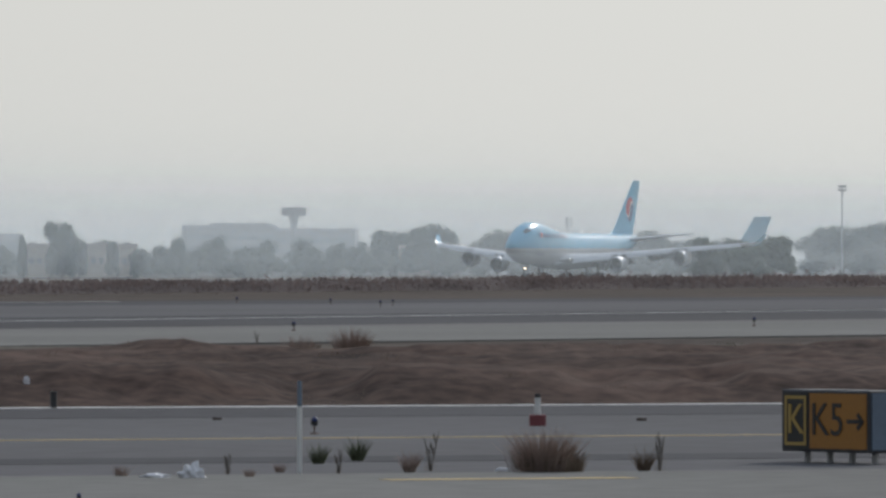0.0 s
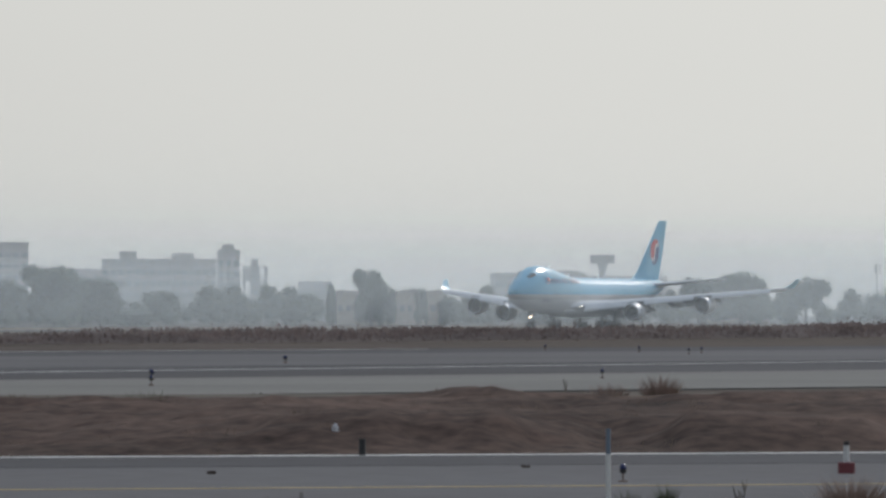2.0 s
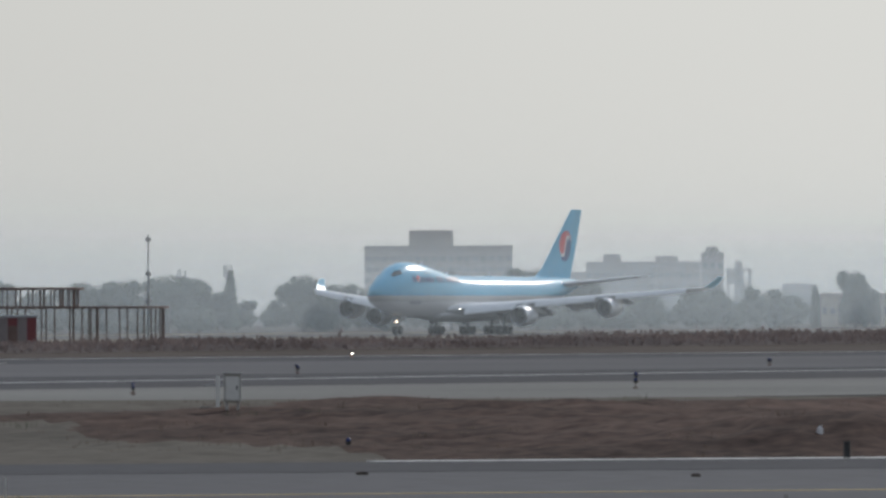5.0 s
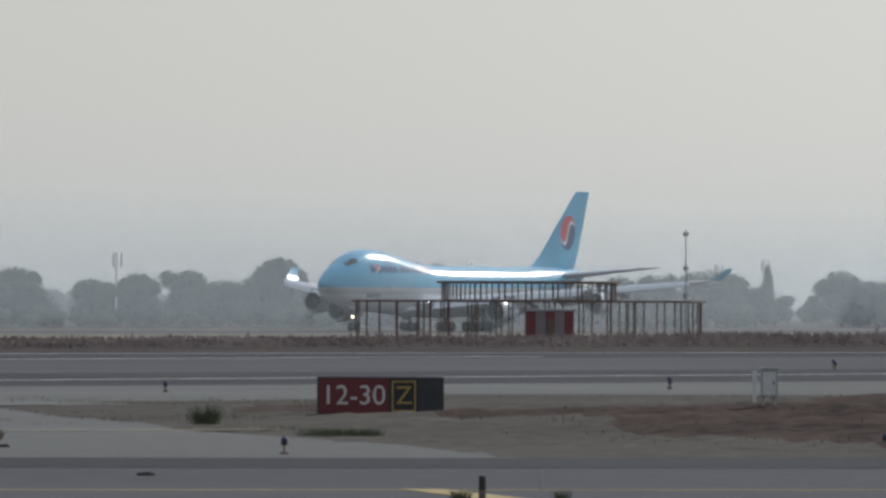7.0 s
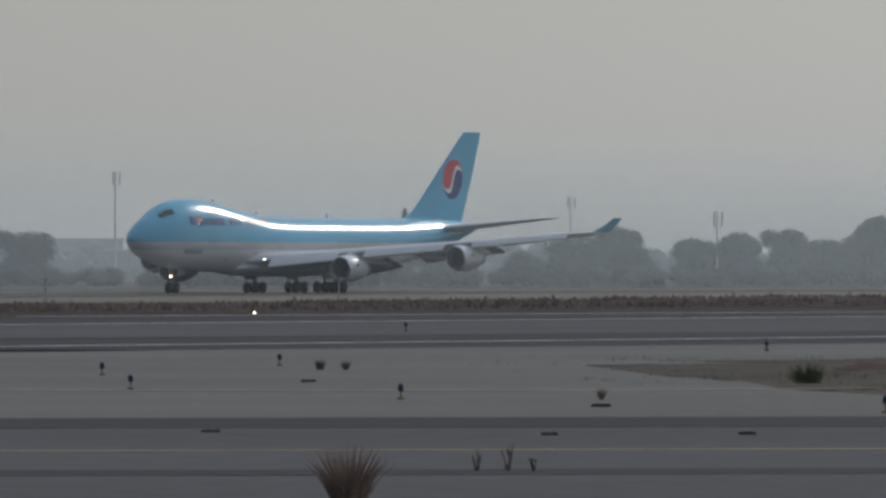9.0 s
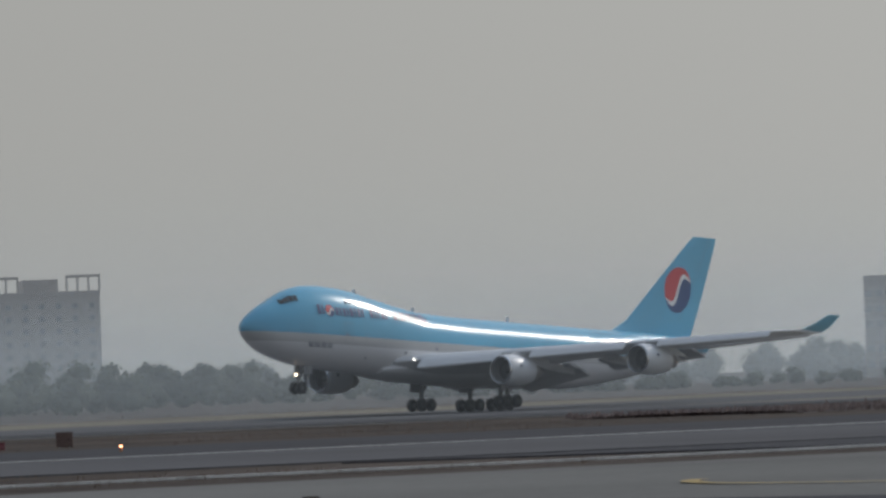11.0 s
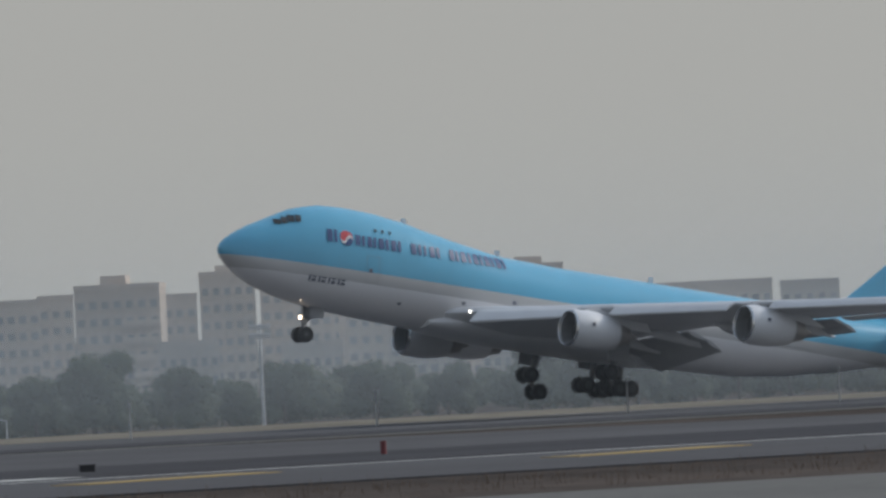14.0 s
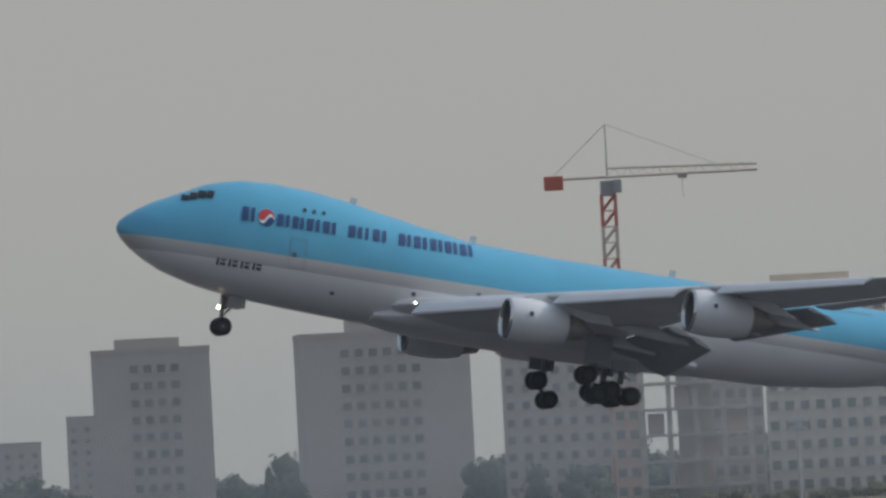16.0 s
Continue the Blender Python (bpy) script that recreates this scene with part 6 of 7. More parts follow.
taxi_sign(203.05, 116.45, 60.3, "dark red and black runway holding sign reading 12-30 and Z", [
    (1.86, M_SIGN_RED, False, "12-30", M_SIGN_WHITE, 0.74), (0.80, M_SIGN_BLACK, True, "Z", M_LETTER_YELLOW, 0.68), (0.62, M_SIGN_FRAME, False, "", M_SIGN_FRAME, 0.1)], 0.10, 1.12, 0.35)
taxi_sign(121.45, 40.25, 71.6, "black and orange-yellow taxiway sign reading K and K5 with an arrow", [
    (0.62, M_SIGN_BLACK, True, "K", M_LETTER_YELLOW, 0.62), (1.36, M_SIGN_YELLOW, False, "K5", M_SIGN_BLACK, 0.68)], 0.19, 1.09, 0.6, M_SIGN_BACK, -52)


def make_edge_light():
    root = thing("edge_light", "small dark taxiway edge light on a short stem", "edge light", "taxiway edge lights")
    bm = bmesh.new()
    tube(bm, (0, 0, -0.02), (0, 0, 0.03), 0.11, 0.11, 10)
    tube(bm, (0, 0, 0.03), (0, 0, 0.2), 0.022, 0.022, 8)
    part("stem", bm, M_RUST, root, "rusty brown stem")
    bm = bmesh.new()
    tube(bm, (0, 0, 0.2), (0, 0, 0.3), 0.075, 0.085, 10)
    part("collar", bm, M_BLACK, root)
    bm = bmesh.new()
    bmesh.ops.create_icosphere(bm, subdivisions=2, radius=0.085, matrix=Matrix.Translation((0, 0, 0.32)) @ Matrix.Diagonal((1, 1, 1.25, 1)))
    part("glass", bm, M_BLUE_GLASS, root, "dark blue glass dome", True)
    return root


EDGE_LIGHT = make_edge_light()
EDGE_COUNT = [0]


def edge_light(x, y, big=1.0):
    m = pose(x, y, 0.03, 0, 0, 0)
    ob = EDGE_LIGHT if EDGE_COUNT[0] == 0 else copy_thing(EDGE_LIGHT, m)
    EDGE_COUNT[0] += 1
    ob.matrix_basis = m
    far = math.hypot(x, y)
    ob.scale = (0.8 * big,) * 3 if far < 330 else (0.95 * big,) * 3
    return ob


def blue_light(x, y):
    return edge_light(x, y, 0.9)


def lit_light(x, y, tint):
    root = thing("runway_light", "small lit %s runway edge light" % tint, "edge light", "runway lights", pose(x, y, 0.0))
    bm = bmesh.new()
    tube(bm, (0, 0, -0.05), (0, 0, 0.2), 0.07, 0.05, 8)
    part("stem", bm, M_ORANGE, root)
    bm = bmesh.new()
    bmesh.ops.create_icosphere(bm, subdivisions=2, radius=0.065, matrix=Matrix.Translation((0, 0, 0.24)))
    part("lamp", bm, M_GLOW_WHITE if tint == "white" else M_GLOW_ORANGE, root, "glowing lamp", True)
    return root


edge_light(264.2, 160.2)
edge_light(286.0, 151.8)
edge_light(152.2, 89.5)
edge_light(388.5, 197.0)
edge_light(332.6, 220.7)
edge_light(261.6, 158.6)
edge_light(215.1, 147.2)
edge_light(193.5, 138.2)
edge_light(171.7, 121.8)
edge_light(161.8, 107.5)
edge_light(113.2, 85.9)
edge_light(403.3, 204.6)
edge_light(292.0, 155.0)
edge_light(313.7, 144.3)
edge_light(354.4, 141.6)
edge_light(386.4, 131.5)
edge_light(554.1, 215.1)
edge_light(569.1, 220.0)
edge_light(347.6, 159.9)
edge_light(452.4, 199.8)
edge_light(582.2, 229.8)
edge_light(603.4, 245.6)
edge_light(136.7, 182.2)
edge_light(452.4, 199.9)
edge_light(339.9, 156.3)
edge_light(97.2, 41.6, 0.45)
blue_light(139.1, 55.2)
blue_light(167.0, 83.5)
blue_light(178.2, 72.0)
lit_light(545.0, 272.2, "white")
lit_light(425.4, 292.9, "white")
lit_light(308.0, 288.7, "orange")
lit_light(217.0, 274.3, "orange")
lit_light(198.0, 379.1, "white")
lit_light(217.4, 274.9, "orange")


def marker_post(x, y, high, r, mats, label, name="marker_post"):
    """A round post in painted lengths from the ground up: (share of the height, material)."""
    root = thing(name, label, "post", m=pose(x, y, 0.0))
    z = -0.05
    for k, (share, mt) in enumerate(mats):
        bm = bmesh.new()
        z1 = z + (high + 0.05) * share
        tube(bm, (0, 0, z), (0, 0, z1), r, r * (0.97 if k else 1), 10)
        part("length", bm, mt, root)
        z = z1
    return root


marker_post(113.1, 45.1, 1.3, 0.032, [(0.74, M_WHITE_PAINT), (0.26, M_SIGN_BACK)], "tall thin white post with a dark top")
marker_post(162.5, 70.1, 0.36, 0.07, [(1.0, M_BLACK)], "short dark marker post in soil")
marker_post(115.9, 64.7, 0.42, 0.055, [(0.25, M_YELLOW), (0.3, M_RUST), (0.45, M_BLACK)], "short yellow post with a black top")
marker_post(116.3, 63.9, 0.5, 0.016, [(1.0, M_STEEL)], "thin upright steel rod")
marker_post(182.4, 292.7, 0.52, 0.12, [(1.0, M_RED_PAINT)], "short red marker post beside the runway")
marker_post(373.2, 373.8, 1.0, 0.12, [(0.5, M_RED_PAINT), (0.3, M_WHITE_PAINT), (0.2, M_BLACK)], "red and white marker post")


def red_marker():
    root = thing("cable_marker", "white post with a black cap on a red box", "marker", m=pose(147.6, 54.3, 0.03, 0, 0, -70))
    bm = bmesh.new()
    box(bm, -0.15, 0.15, -0.1, 0.1, -0.02, 0.2, bevel=0.02)
    part("box", bm, M_RED_PAINT, root, "dull red box")
    bm = bmesh.new()
    tube(bm, (0, 0, 0.2), (0, 0, 0.5), 0.055, 0.05, 10)
    part("post", bm, M_WHITE_PAINT, root)
    bm = bmesh.new()
    tube(bm, (0, 0, 0.5), (0, 0, 0.57), 0.055, 0.045, 10)
    part("cap", bm, M_BLACK, root)


red_marker()


def small_cabinet(x, y, az, w, hgt, mat, label, leg=0.18):
    root = thing("equipment_cabinet", label, "cabinet", m=pose(x, y, soil_at(x, y) if x < 230 and y < 120 else max(-0.06, ground_z(x, y)), 0, 0, -az))
    bm = bmesh.new()
    box(bm, -w / 2, w / 2, -0.18, 0.18, leg, leg + hgt, bevel=0.02)
    part("body", bm, mat, root)
    bm = bmesh.new()
    box(bm, -w / 2 - 0.03, w / 2 + 0.03, -0.22, 0.2, leg + hgt, leg + hgt + 0.04, bevel=0.01)
    part("lid", bm, mat, root)
    bm = bmesh.new()
    box(bm, -w * 0.38, w * 0.38, -0.195, -0.181, leg + 0.06, leg + hgt - 0.06)
    part("door", bm, M_WHITE_PAINT if mat is M_CABINET else mat, root)
    bm = bmesh.new()
    box(bm, w * 0.22, w * 0.30, -0.215, -0.196, leg + hgt * 0.45, leg + hgt * 0.58)
    part("handle", bm, M_BLACK, root)
    for s in (-1, 1):
        bm = bmesh.new()
        tube(bm, (s * w * 0.32, 0, -0.06), (s * w * 0.32, 0, leg), 0.035, seg=8)
        part("leg", bm, M_STEEL, root)
    return root


small_cabinet(209.3, 108.1, 62.7, 0.46, 0.74, M_CABINET, "grey-white weather cabinet beside a post in brown soil")
small_cabinet(308.6, 407.4, 37.2, 0.75, 0.55, M_SIGN_FRAME, "dark low equipment box by the service road", 0.05)
small_cabinet(166.9, 289.0, 30.0, 0.6, 0.25, M_SIGN_FRAME, "dark low equipment box by the runway", 0.05)
small_cabinet(364.7, 362.1, 45.0, 0.9, 0.8, M_CABINET, "grey equipment cabinet beside the barriers", 0.05)
small_cabinet(345.6, 328.1, 46.5, 0.9, 0.75, M_RUST, "rusty equipment cabinet beside the barriers", 0.05)


def box_post():
    root = thing("sensor_post", "white post with a cross arm on a concrete pad", "post", m=pose(210.2, 109.0, soil_at(210.2, 109.0), 0, 0, -62.7))
    bm = bmesh.new()
    box(bm, -0.05, 0.05, -0.05, 0.05, -0.05, 0.85)
    part("post", bm, M_WHITE_PAINT, root)
    bm = bmesh.new()
    tube(bm, (-0.38, 0, 0.6), (0.3, 0, 0.6), 0.018, seg=6)
    part("cross_arm", bm, M_STEEL, root)
    bm = bmesh.new()
    box(bm, -0.5, 0.85, -0.4, 0.4, -0.1, 0.02, bevel=0.01)
    part("pad", bm, M_CONCRETE, root)


box_post()


def barriers():
    for k in range(6):
        d = -5.6 + 1.55 * k
        white = k < 2
        root = thing("plastic_barrier", "low white plastic road barrier" if white else "dull red plastic road barrier", "barrier", "row of barriers", pose(340.2 + 0.698 * d, 331.4 - 0.716 * d, -0.06, 0, 0, -45.8 + 3 * math.sin(5 * k)))
        bm = bmesh.new()
        tall = 0.2 if white else 0.42
        loft(bm, [[Vector((sx * 0.76, sy * w, z)) for sx, sy in ((-1, -1), (1, -1), (1, 1), (-1, 1))] for z, w in ((-0.02, 0.2), (tall * 0.3, 0.2), (tall * 0.55, 0.09), (tall, 0.07))])
        part("shell", bm, M_CABINET if white else M_RED_PAINT, root)
        bm = bmesh.new()
        box(bm, -0.5, 0.5, -0.075, 0.075, tall, tall + 0.02)
        part("top_rail", bm, M_CABINET if white else M_RED_PAINT, root)


barriers()


def build_beacon():
    """The round radio beacon: a raised ring deck on many posts, an inner ring of aerial stands and a striped hut below."""
    cx, cy = 700.5, 386.3
    root = thing("radio_beacon", "rusty round radio beacon deck on many thin posts", "radio beacon", m=pose(cx, cy, 0))
    z_deck, z_top, R, r = 3.55, 5.25, 15.6, 7.85
    for ring, (rad, n, za, zb, w) in enumerate(((R, 36, -0.1, z_deck, 0.07), (9.5, 18, -0.1, z_deck, 0.07))):
        for k in range(n):
            bm = bmesh.new()
            a = 2 * math.pi * k / n
            tube(bm, (rad * math.cos(a), rad * math.sin(a), za), (rad * math.cos(a), rad * math.sin(a), zb), w, seg=6)
            part("support_post", bm, M_RUST, root)
    for rad, z, dz, wd in ((R, z_deck, 0.18, 0.5), (9.5, z_deck, 0.14, 0.4), (r, z_top, 0.2, 0.5), (r, z_deck + 0.1, 0.12, 0.3)):
        bm = bmesh.new()
        n = 64
        rows = []
        for k in range(n):
            a = 2 * math.pi * k / n
            c, s = math.cos(a), math.sin(a)
            rows.append([bm.verts.new(((rad + d) * c, (rad + d) * s, zz)) for d, zz in ((-wd, z), (wd, z), (wd, z + dz), (-wd, z + dz))])
        for k in range(n):
            p, q = rows[k], rows[(k + 1) % n]
            for i in range(4):
                bm.faces.new((p[i], q[i], q[(i + 1) % 4], p[(i + 1) % 4]))
        bmesh.ops.recalc_face_normals(bm, faces=bm.faces)
        part("ring_beam", bm, M_RUST, root)
    for k in range(24):
        bm = bmesh.new()
        a = 2 * math.pi * k / 24
        tube(bm, (9.5 * math.cos(a), 9.5 * math.sin(a), z_deck + 0.08), (R * math.cos(a), R * math.sin(a), z_deck + 0.08), 0.06, seg=4)
        part("deck_beam", bm, M_STEEL, root)
    for k in range(40):
        bm = bmesh.new()
        a = 2 * math.pi * k / 40
        tube(bm, (r * math.cos(a), r * math.sin(a), z_deck + 0.1), (r * math.cos(a), r * math.sin(a), z_top), 0.09, 0.08, 6)
        part("aerial_stand", bm, M_RUST if k % 2 else M_STEEL, root)
    bm = bmesh.new()
    tube(bm, (6.9, -12.4, -0.1), (6.9, -12.4, 10.3), 0.09, 0.05, 8)
    for z in (4.0, 6.5, 9.6):
        box(bm, 6.72, 7.08, -12.58, -12.22, z, z + 0.35)
    part("monitor_mast", bm, M_STEEL, root, "thin grey monitor mast")
    hut = thing("equipment_hut", "red and white striped equipment hut under the beacon", "hut", m=pose(685.0, 375.6, 0, 0, 0, -61))
    for k in range(5):
        bm = bmesh.new()
        x0 = -2.1 + 0.84 * k
        box(bm, x0, x0 + 0.835, -1.3, 1.3, -0.08, 2.75)
        part("wall_panel", bm, M_RED_PAINT if k % 2 == 0 else M_HUT_PALE, hut)
    bm = bmesh.new()
    box(bm, -2.2, 2.2, -1.4, 1.4, 2.75, 2.95, bevel=0.04)
    part("roof", bm, M_STEEL, hut)
    bm = bmesh.new()
    box(bm, -0.4, 0.4, -1.34, -1.302, 0, 2.05)
    part("door", bm, M_RUST, hut)


build_beacon()


def build_site_sheds():
    for x, y, az, w, hgt, label in ((640.0, 659.5, 44.15, 9.5, 2.0, "long white low shed beyond the runway"), (587.0, 695.0, 40.2, 6.0, 1.1, "white low shed behind heaps of earth")):
        root = thing("site_shed", label, "shed", m=pose(x, y, ground_z(x, y), 0, 0, -az))
        bm = bmesh.new()
        box(bm, -w / 2, w / 2, -1.5, 1.5, -0.1, hgt)
        part("wall", bm, M_WHITE_PAINT, root)
        bm = bmesh.new()
        loft(bm, [[Vector((sx * (w / 2 + 0.3), y2, z)) for y2, z in ((-1.8, hgt), (1.8, hgt), (1.8, hgt + 0.12), (0, hgt + 0.5), (-1.8, hgt + 0.12))] for sx in (-1, 1)])
        part("roof", bm, M_CABINET, root)
        bm = bmesh.new()
        box(bm, -0.5, 0.5, -1.54, -1.502, 0, hgt * 0.85)
        part("door", bm, M_STEEL, root)


def build_loader():
    """A small yellow wheel loader at work on the earth heaps."""
    p = polar(38.53, 850)
    root = thing("wheel_loader", "small dusty yellow wheel loader beside earth heaps", "loader", m=pose(p.x, p.y, ground_z(p.x, p.y), 0, 0, -30))
    bm = bmesh.new()
    box(bm, -0.2, 2.0, -0.8, 0.8, 0.7, 1.7, bevel=0.12)
    box(bm, -1.4, -0.2, -0.6, 0.6, 0.7, 1.2, bevel=0.08)
    part("body", bm, M_YELLOW, root, "dusty yellow loader body")
    bm = bmesh.new()
    box(bm, -0.3, 0.8, -0.65, 0.65, 1.7, 2.75, bevel=0.08)
    part("cab", bm, M_WINDOW, root, "dark glazed cab")
    bm = bmesh.new()
    for sy in (-0.5, 0.5):
        tube(bm, (-0.6, sy, 1.2), (-2.1, sy, 0.6), 0.1, seg=6)
    part("lift_arm", bm, M_YELLOW, root)
    bm = bmesh.new()
    loft(bm, [[Vector((x, sy, z)) for x, z in ((-2.1, 0.1), (-2.9, 0.05), (-2.8, 0.15), (-2.2, 0.3), (-2.3, 0.95), (-2.1, 0.9))] for sy in (-1.0, 1.0)])
    part("bucket", bm, M_RUST, root)
    for x in (-1.0, 1.3):
        for sy in (-0.8, 0.8):
            add_wheel(root, (x, sy, 0.6), 0.6, 0.42)


def build_tank():
    x, y = polar(26.83, 690).xy
    root = thing("storage_tank", "white domed storage tank by the building site", "tank", m=pose(x, y, ground_z(x, y)))
    bm = bmesh.new()
    tube(bm, (0, 0, -0.3), (0, 0, 1.5), 0.38, 0.38, 16)
    part("shell", bm, M_WHITE_PAINT, root)
    bm = bmesh.new()
    bmesh.ops.create_uvsphere(bm, u_segments=16, v_segments=8, radius=0.38, matrix=Matrix.Translation((0, 0, 1.5)) @ Matrix.Diagonal((1, 1, 0.5, 1)))
    part("dome", bm, M_WHITE_PAINT, root, "", True)


build_site_sheds()
build_loader()
build_tank()


def build_earth_heaps():
    """A row of bulldozed earth beyond the runway."""
    vs, fs = [], []
    na, nr = 90, 10
    for i in range(na + 1):
        az = 38.9 + 3.6 * i / na
        for j in range(nr + 1):
            r = 862 + 1.6 * j
            p = polar(az, r)
            k = math.sin(math.pi * j / nr) * math.sin(math.pi * min(1, max(0, i / na))) ** 0.5
            hgt = k * (0.55 + 1.1 * noise.noise((az * 5.0, j * 0.1, 3)) + 0.4 * noise.noise((az * 22.0, j * 0.5, 8)))
            vs.append((p.x, p.y, ground_z(p.x, p.y) - 0.1 + max(0, hgt) * 1.35))
    for i in range(na):
        for j in range(nr):
            a = i * (nr + 1) + j
            fs.append((a, a + nr + 1, a + nr + 2, a + 1))
    me = bpy.data.meshes.new("earth_heap")
    me.from_pydata(vs, [], fs)
    me.materials.append(M_SOIL_RED)
    tagged(new("earth_heap", me), "row of bulldozed brown earth heaps", "earth heap", kind="structure")


build_earth_heaps()


# ---- soil, brush and weeds ----
def build_soil_bank():
    vs, fs, pale = [], [], []
    nd, ns = 190, 430
    spots = [(171 + 122 * (i / nd) ** 1.5, 26 + 250 * (j / ns) ** 1.35) for i in range(nd + 1) for j in range(ns + 1)]
    for d, s in spots:
        x, y = near(d, s)
        vs.append((x, y, soil_height(d, s)))
    for i in range(nd):
        for j in range(ns):
            a = i * (ns + 1) + j
            d, s = spots[a]
            fs.append((a, a + 1, a + ns + 2, a + ns + 1))
            wave = 5 * noise.noise((d * 0.03, s * 0.05, 3.0))
            pale.append(2 if s < 33 + wave else 1 if s < 41 + wave or d + 26 * noise.noise((d * 0.05, s * 0.05, 6.0)) + 10 * noise.noise((d * 0.2, s * 0.3, 8.0)) > 250 and vs[a][2] < 0.3 else 0)
    me = bpy.data.meshes.new("soil_bank")
    me.from_pydata(vs, [], fs)
    me.materials.append(M_SOIL_RED)
    me.materials.append(M_SOIL_GREY)
    me.materials.append(M_CONCRETE)
    me.polygons.foreach_set("material_index", pale)
    me.polygons.foreach_set("use_smooth", [True] * len(fs))
    ob = new("soil_bank", me)
    return tagged(ob, "uneven heaps of reddish brown dug soil", "soil bank", kind="structure")


build_soil_bank()


def blade_field(name, spots, label, mat, fan=False):
    """Many thin bent blades: spots of (x, y, z, height, spread, blades)."""
    rng = random.Random(len(spots) + 7)
    vs, fs = [], []
    for x, y, z, hgt, spread, n in spots:
        for _ in range(n):
            a = rng.uniform(0, 6.28)
            rr = spread * math.sqrt(rng.random())
            bx, by = x + rr * math.cos(a) * 0.6, y + rr * math.sin(a) * 0.6
            hh = hgt * rng.uniform(0.45, 1.1)
            lean = abs(rng.gauss(0.25, 0.25)) * hh
            if fan:
                bx, by = x + rr * math.cos(a) * 0.42, y + rr * math.sin(a) * 0.42
                lean = hh * (0.5 * rr / spread + abs(rng.gauss(0.02, 0.1)))
                hh *= 1 - 0.3 * (rr / spread) ** 2
            tx, ty = bx + lean * math.cos(a), by + lean * math.sin(a)
            w = max(0.004, 0.009 * hgt) * rng.uniform(0.6, 1.5)
            px, py = -0.9 * w, 0.45 * w
            k = len(vs)
            vs += [(bx - px, by - py, z), (bx + px, by + py, z), ((bx + tx) / 2 + px, (by + ty) / 2 + py, z + hh * 0.6), ((bx + tx) / 2 - px, (by + ty) / 2 - py, z + hh * 0.6), (tx, ty, z + hh)]
            fs += [(k, k + 1, k + 2, k + 3), (k + 3, k + 2, k + 4)]
    me = bpy.data.meshes.new(name)
    me.from_pydata(vs, [], fs)
    me.materials.append(mat)
    return me


def shrub(x, y, hgt, spread, blades, mat, label, name="shrub", z=0.03):
    """A clump of loose stems over a low skirt of leaves."""
    root = thing(name, label, "plant", "roadside weeds", pose(x, y, z))
    stems = new("grass_tuft", blade_field("grass_tuft", [(0, 0, -0.02, hgt, spread * (0.55 + 0.15 * k), blades // 3) for k in range(3)], label, mat, hgt > 0.3))
    stems.parent = root
    skirt = new("leaf_skirt", blade_field("leaf_skirt", [(0.02, 0.01, -0.02, hgt * 0.5, spread * 0.8, blades // 3)], label, M_GREEN if mat is M_GREEN else M_DRY))
    skirt.parent = root
    return root


def twig_shrub(x, y, hgt, label, seed):
    """A bare forked weed."""
    rng = random.Random(seed)
    root = thing("bare_weed", label, "plant", "roadside weeds", pose(x, y, 0.03, 0, 0, 20))
    bm = bmesh.new()
    for k in range(5):
        a, ln = rng.uniform(-0.7, 0.7), hgt * rng.uniform(0.6, 1.0)
        tip = Vector((math.sin(a) * ln * 0.7 * 0.94, -math.sin(a) * ln * 0.34, ln))
        tube(bm, (0, 0, -0.02), tip, 0.012, 0.004, 5)
        for q in range(3):
            u = rng.uniform(0.35, 0.9)
            b = tip * u
            tube(bm, b, b + Vector((rng.uniform(-0.16, 0.16) * hgt * 1.4, 0.04, rng.uniform(0.08, 0.22) * hgt * 1.3)), 0.006, 0.003, 4)
    part("stalk", bm, M_BARK, root)
    me = blade_field("leaf_tuft", [(0, 0, 0, hgt * 0.4, hgt * 0.22, 12)], label, M_DRY)
    ob = new("leaf_tuft", me)
    ob.parent = root
    return root


shrub(114.9, 42.2, 0.68, 0.95, 620, M_DRY_RED, "large reddish dry grass clump at the taxiway edge")
shrub(115.1, 41.9, 0.4, 0.5, 300, M_DRY, "pale dry grass clump at the taxiway edge")
shrub(120.4, 47.1, 0.42, 0.2, 160, M_GREEN, "small green weed with dry seed heads")
shrub(118.6, 47.0, 0.36, 0.2, 140, M_GREEN, "small green weed beside a post")
shrub(114.2, 43.9, 0.38, 0.18, 120, M_DRY_RED, "small reddish dry weed stalks")
shrub(116.0, 41.1, 0.4, 0.2, 120, M_DRY, "small dry weed on asphalt")
shrub(113.6, 45.6, 0.16, 0.12, 60, M_DRY_RED, "tiny dry weed on asphalt")
shrub(111.0, 45.0, 0.14, 0.12, 60, M_DRY_RED, "tiny dry weed on asphalt")
shrub(89.9, 60.5, 0.78, 0.46, 420, M_DRY_RED, "tall reddish dry grass clump at the taxiway edge")
shrub(115.6, 64.9, 0.22, 0.3, 160, M_GREEN, "low green weeds round a post")
shrub(116.4, 63.6, 0.22, 0.25, 120, M_GREEN, "low green weeds beside a rod")
shrub(189.8, 113.9, 0.62, 0.9, 240, M_GREEN, "sprawling green weed on the concrete")
shrub(207.5, 140.6, 0.3, 0.22, 120, M_GREEN, "small green weed on the apron")
shrub(207.9, 140.0, 0.34, 0.2, 90, M_DRY, "small dry weed on the apron")
shrub(164.2, 103.8, 0.32, 0.12, 60, M_DRY, "small dry weed on the apron")
shrub(175.0, 101.4, 0.2, 2.1, 800, M_GREEN, "flat mat of green weeds")
shrub(185.4, 103.3, 0.17, 2.0, 700, M_GREEN, "flat mat of green weeds")
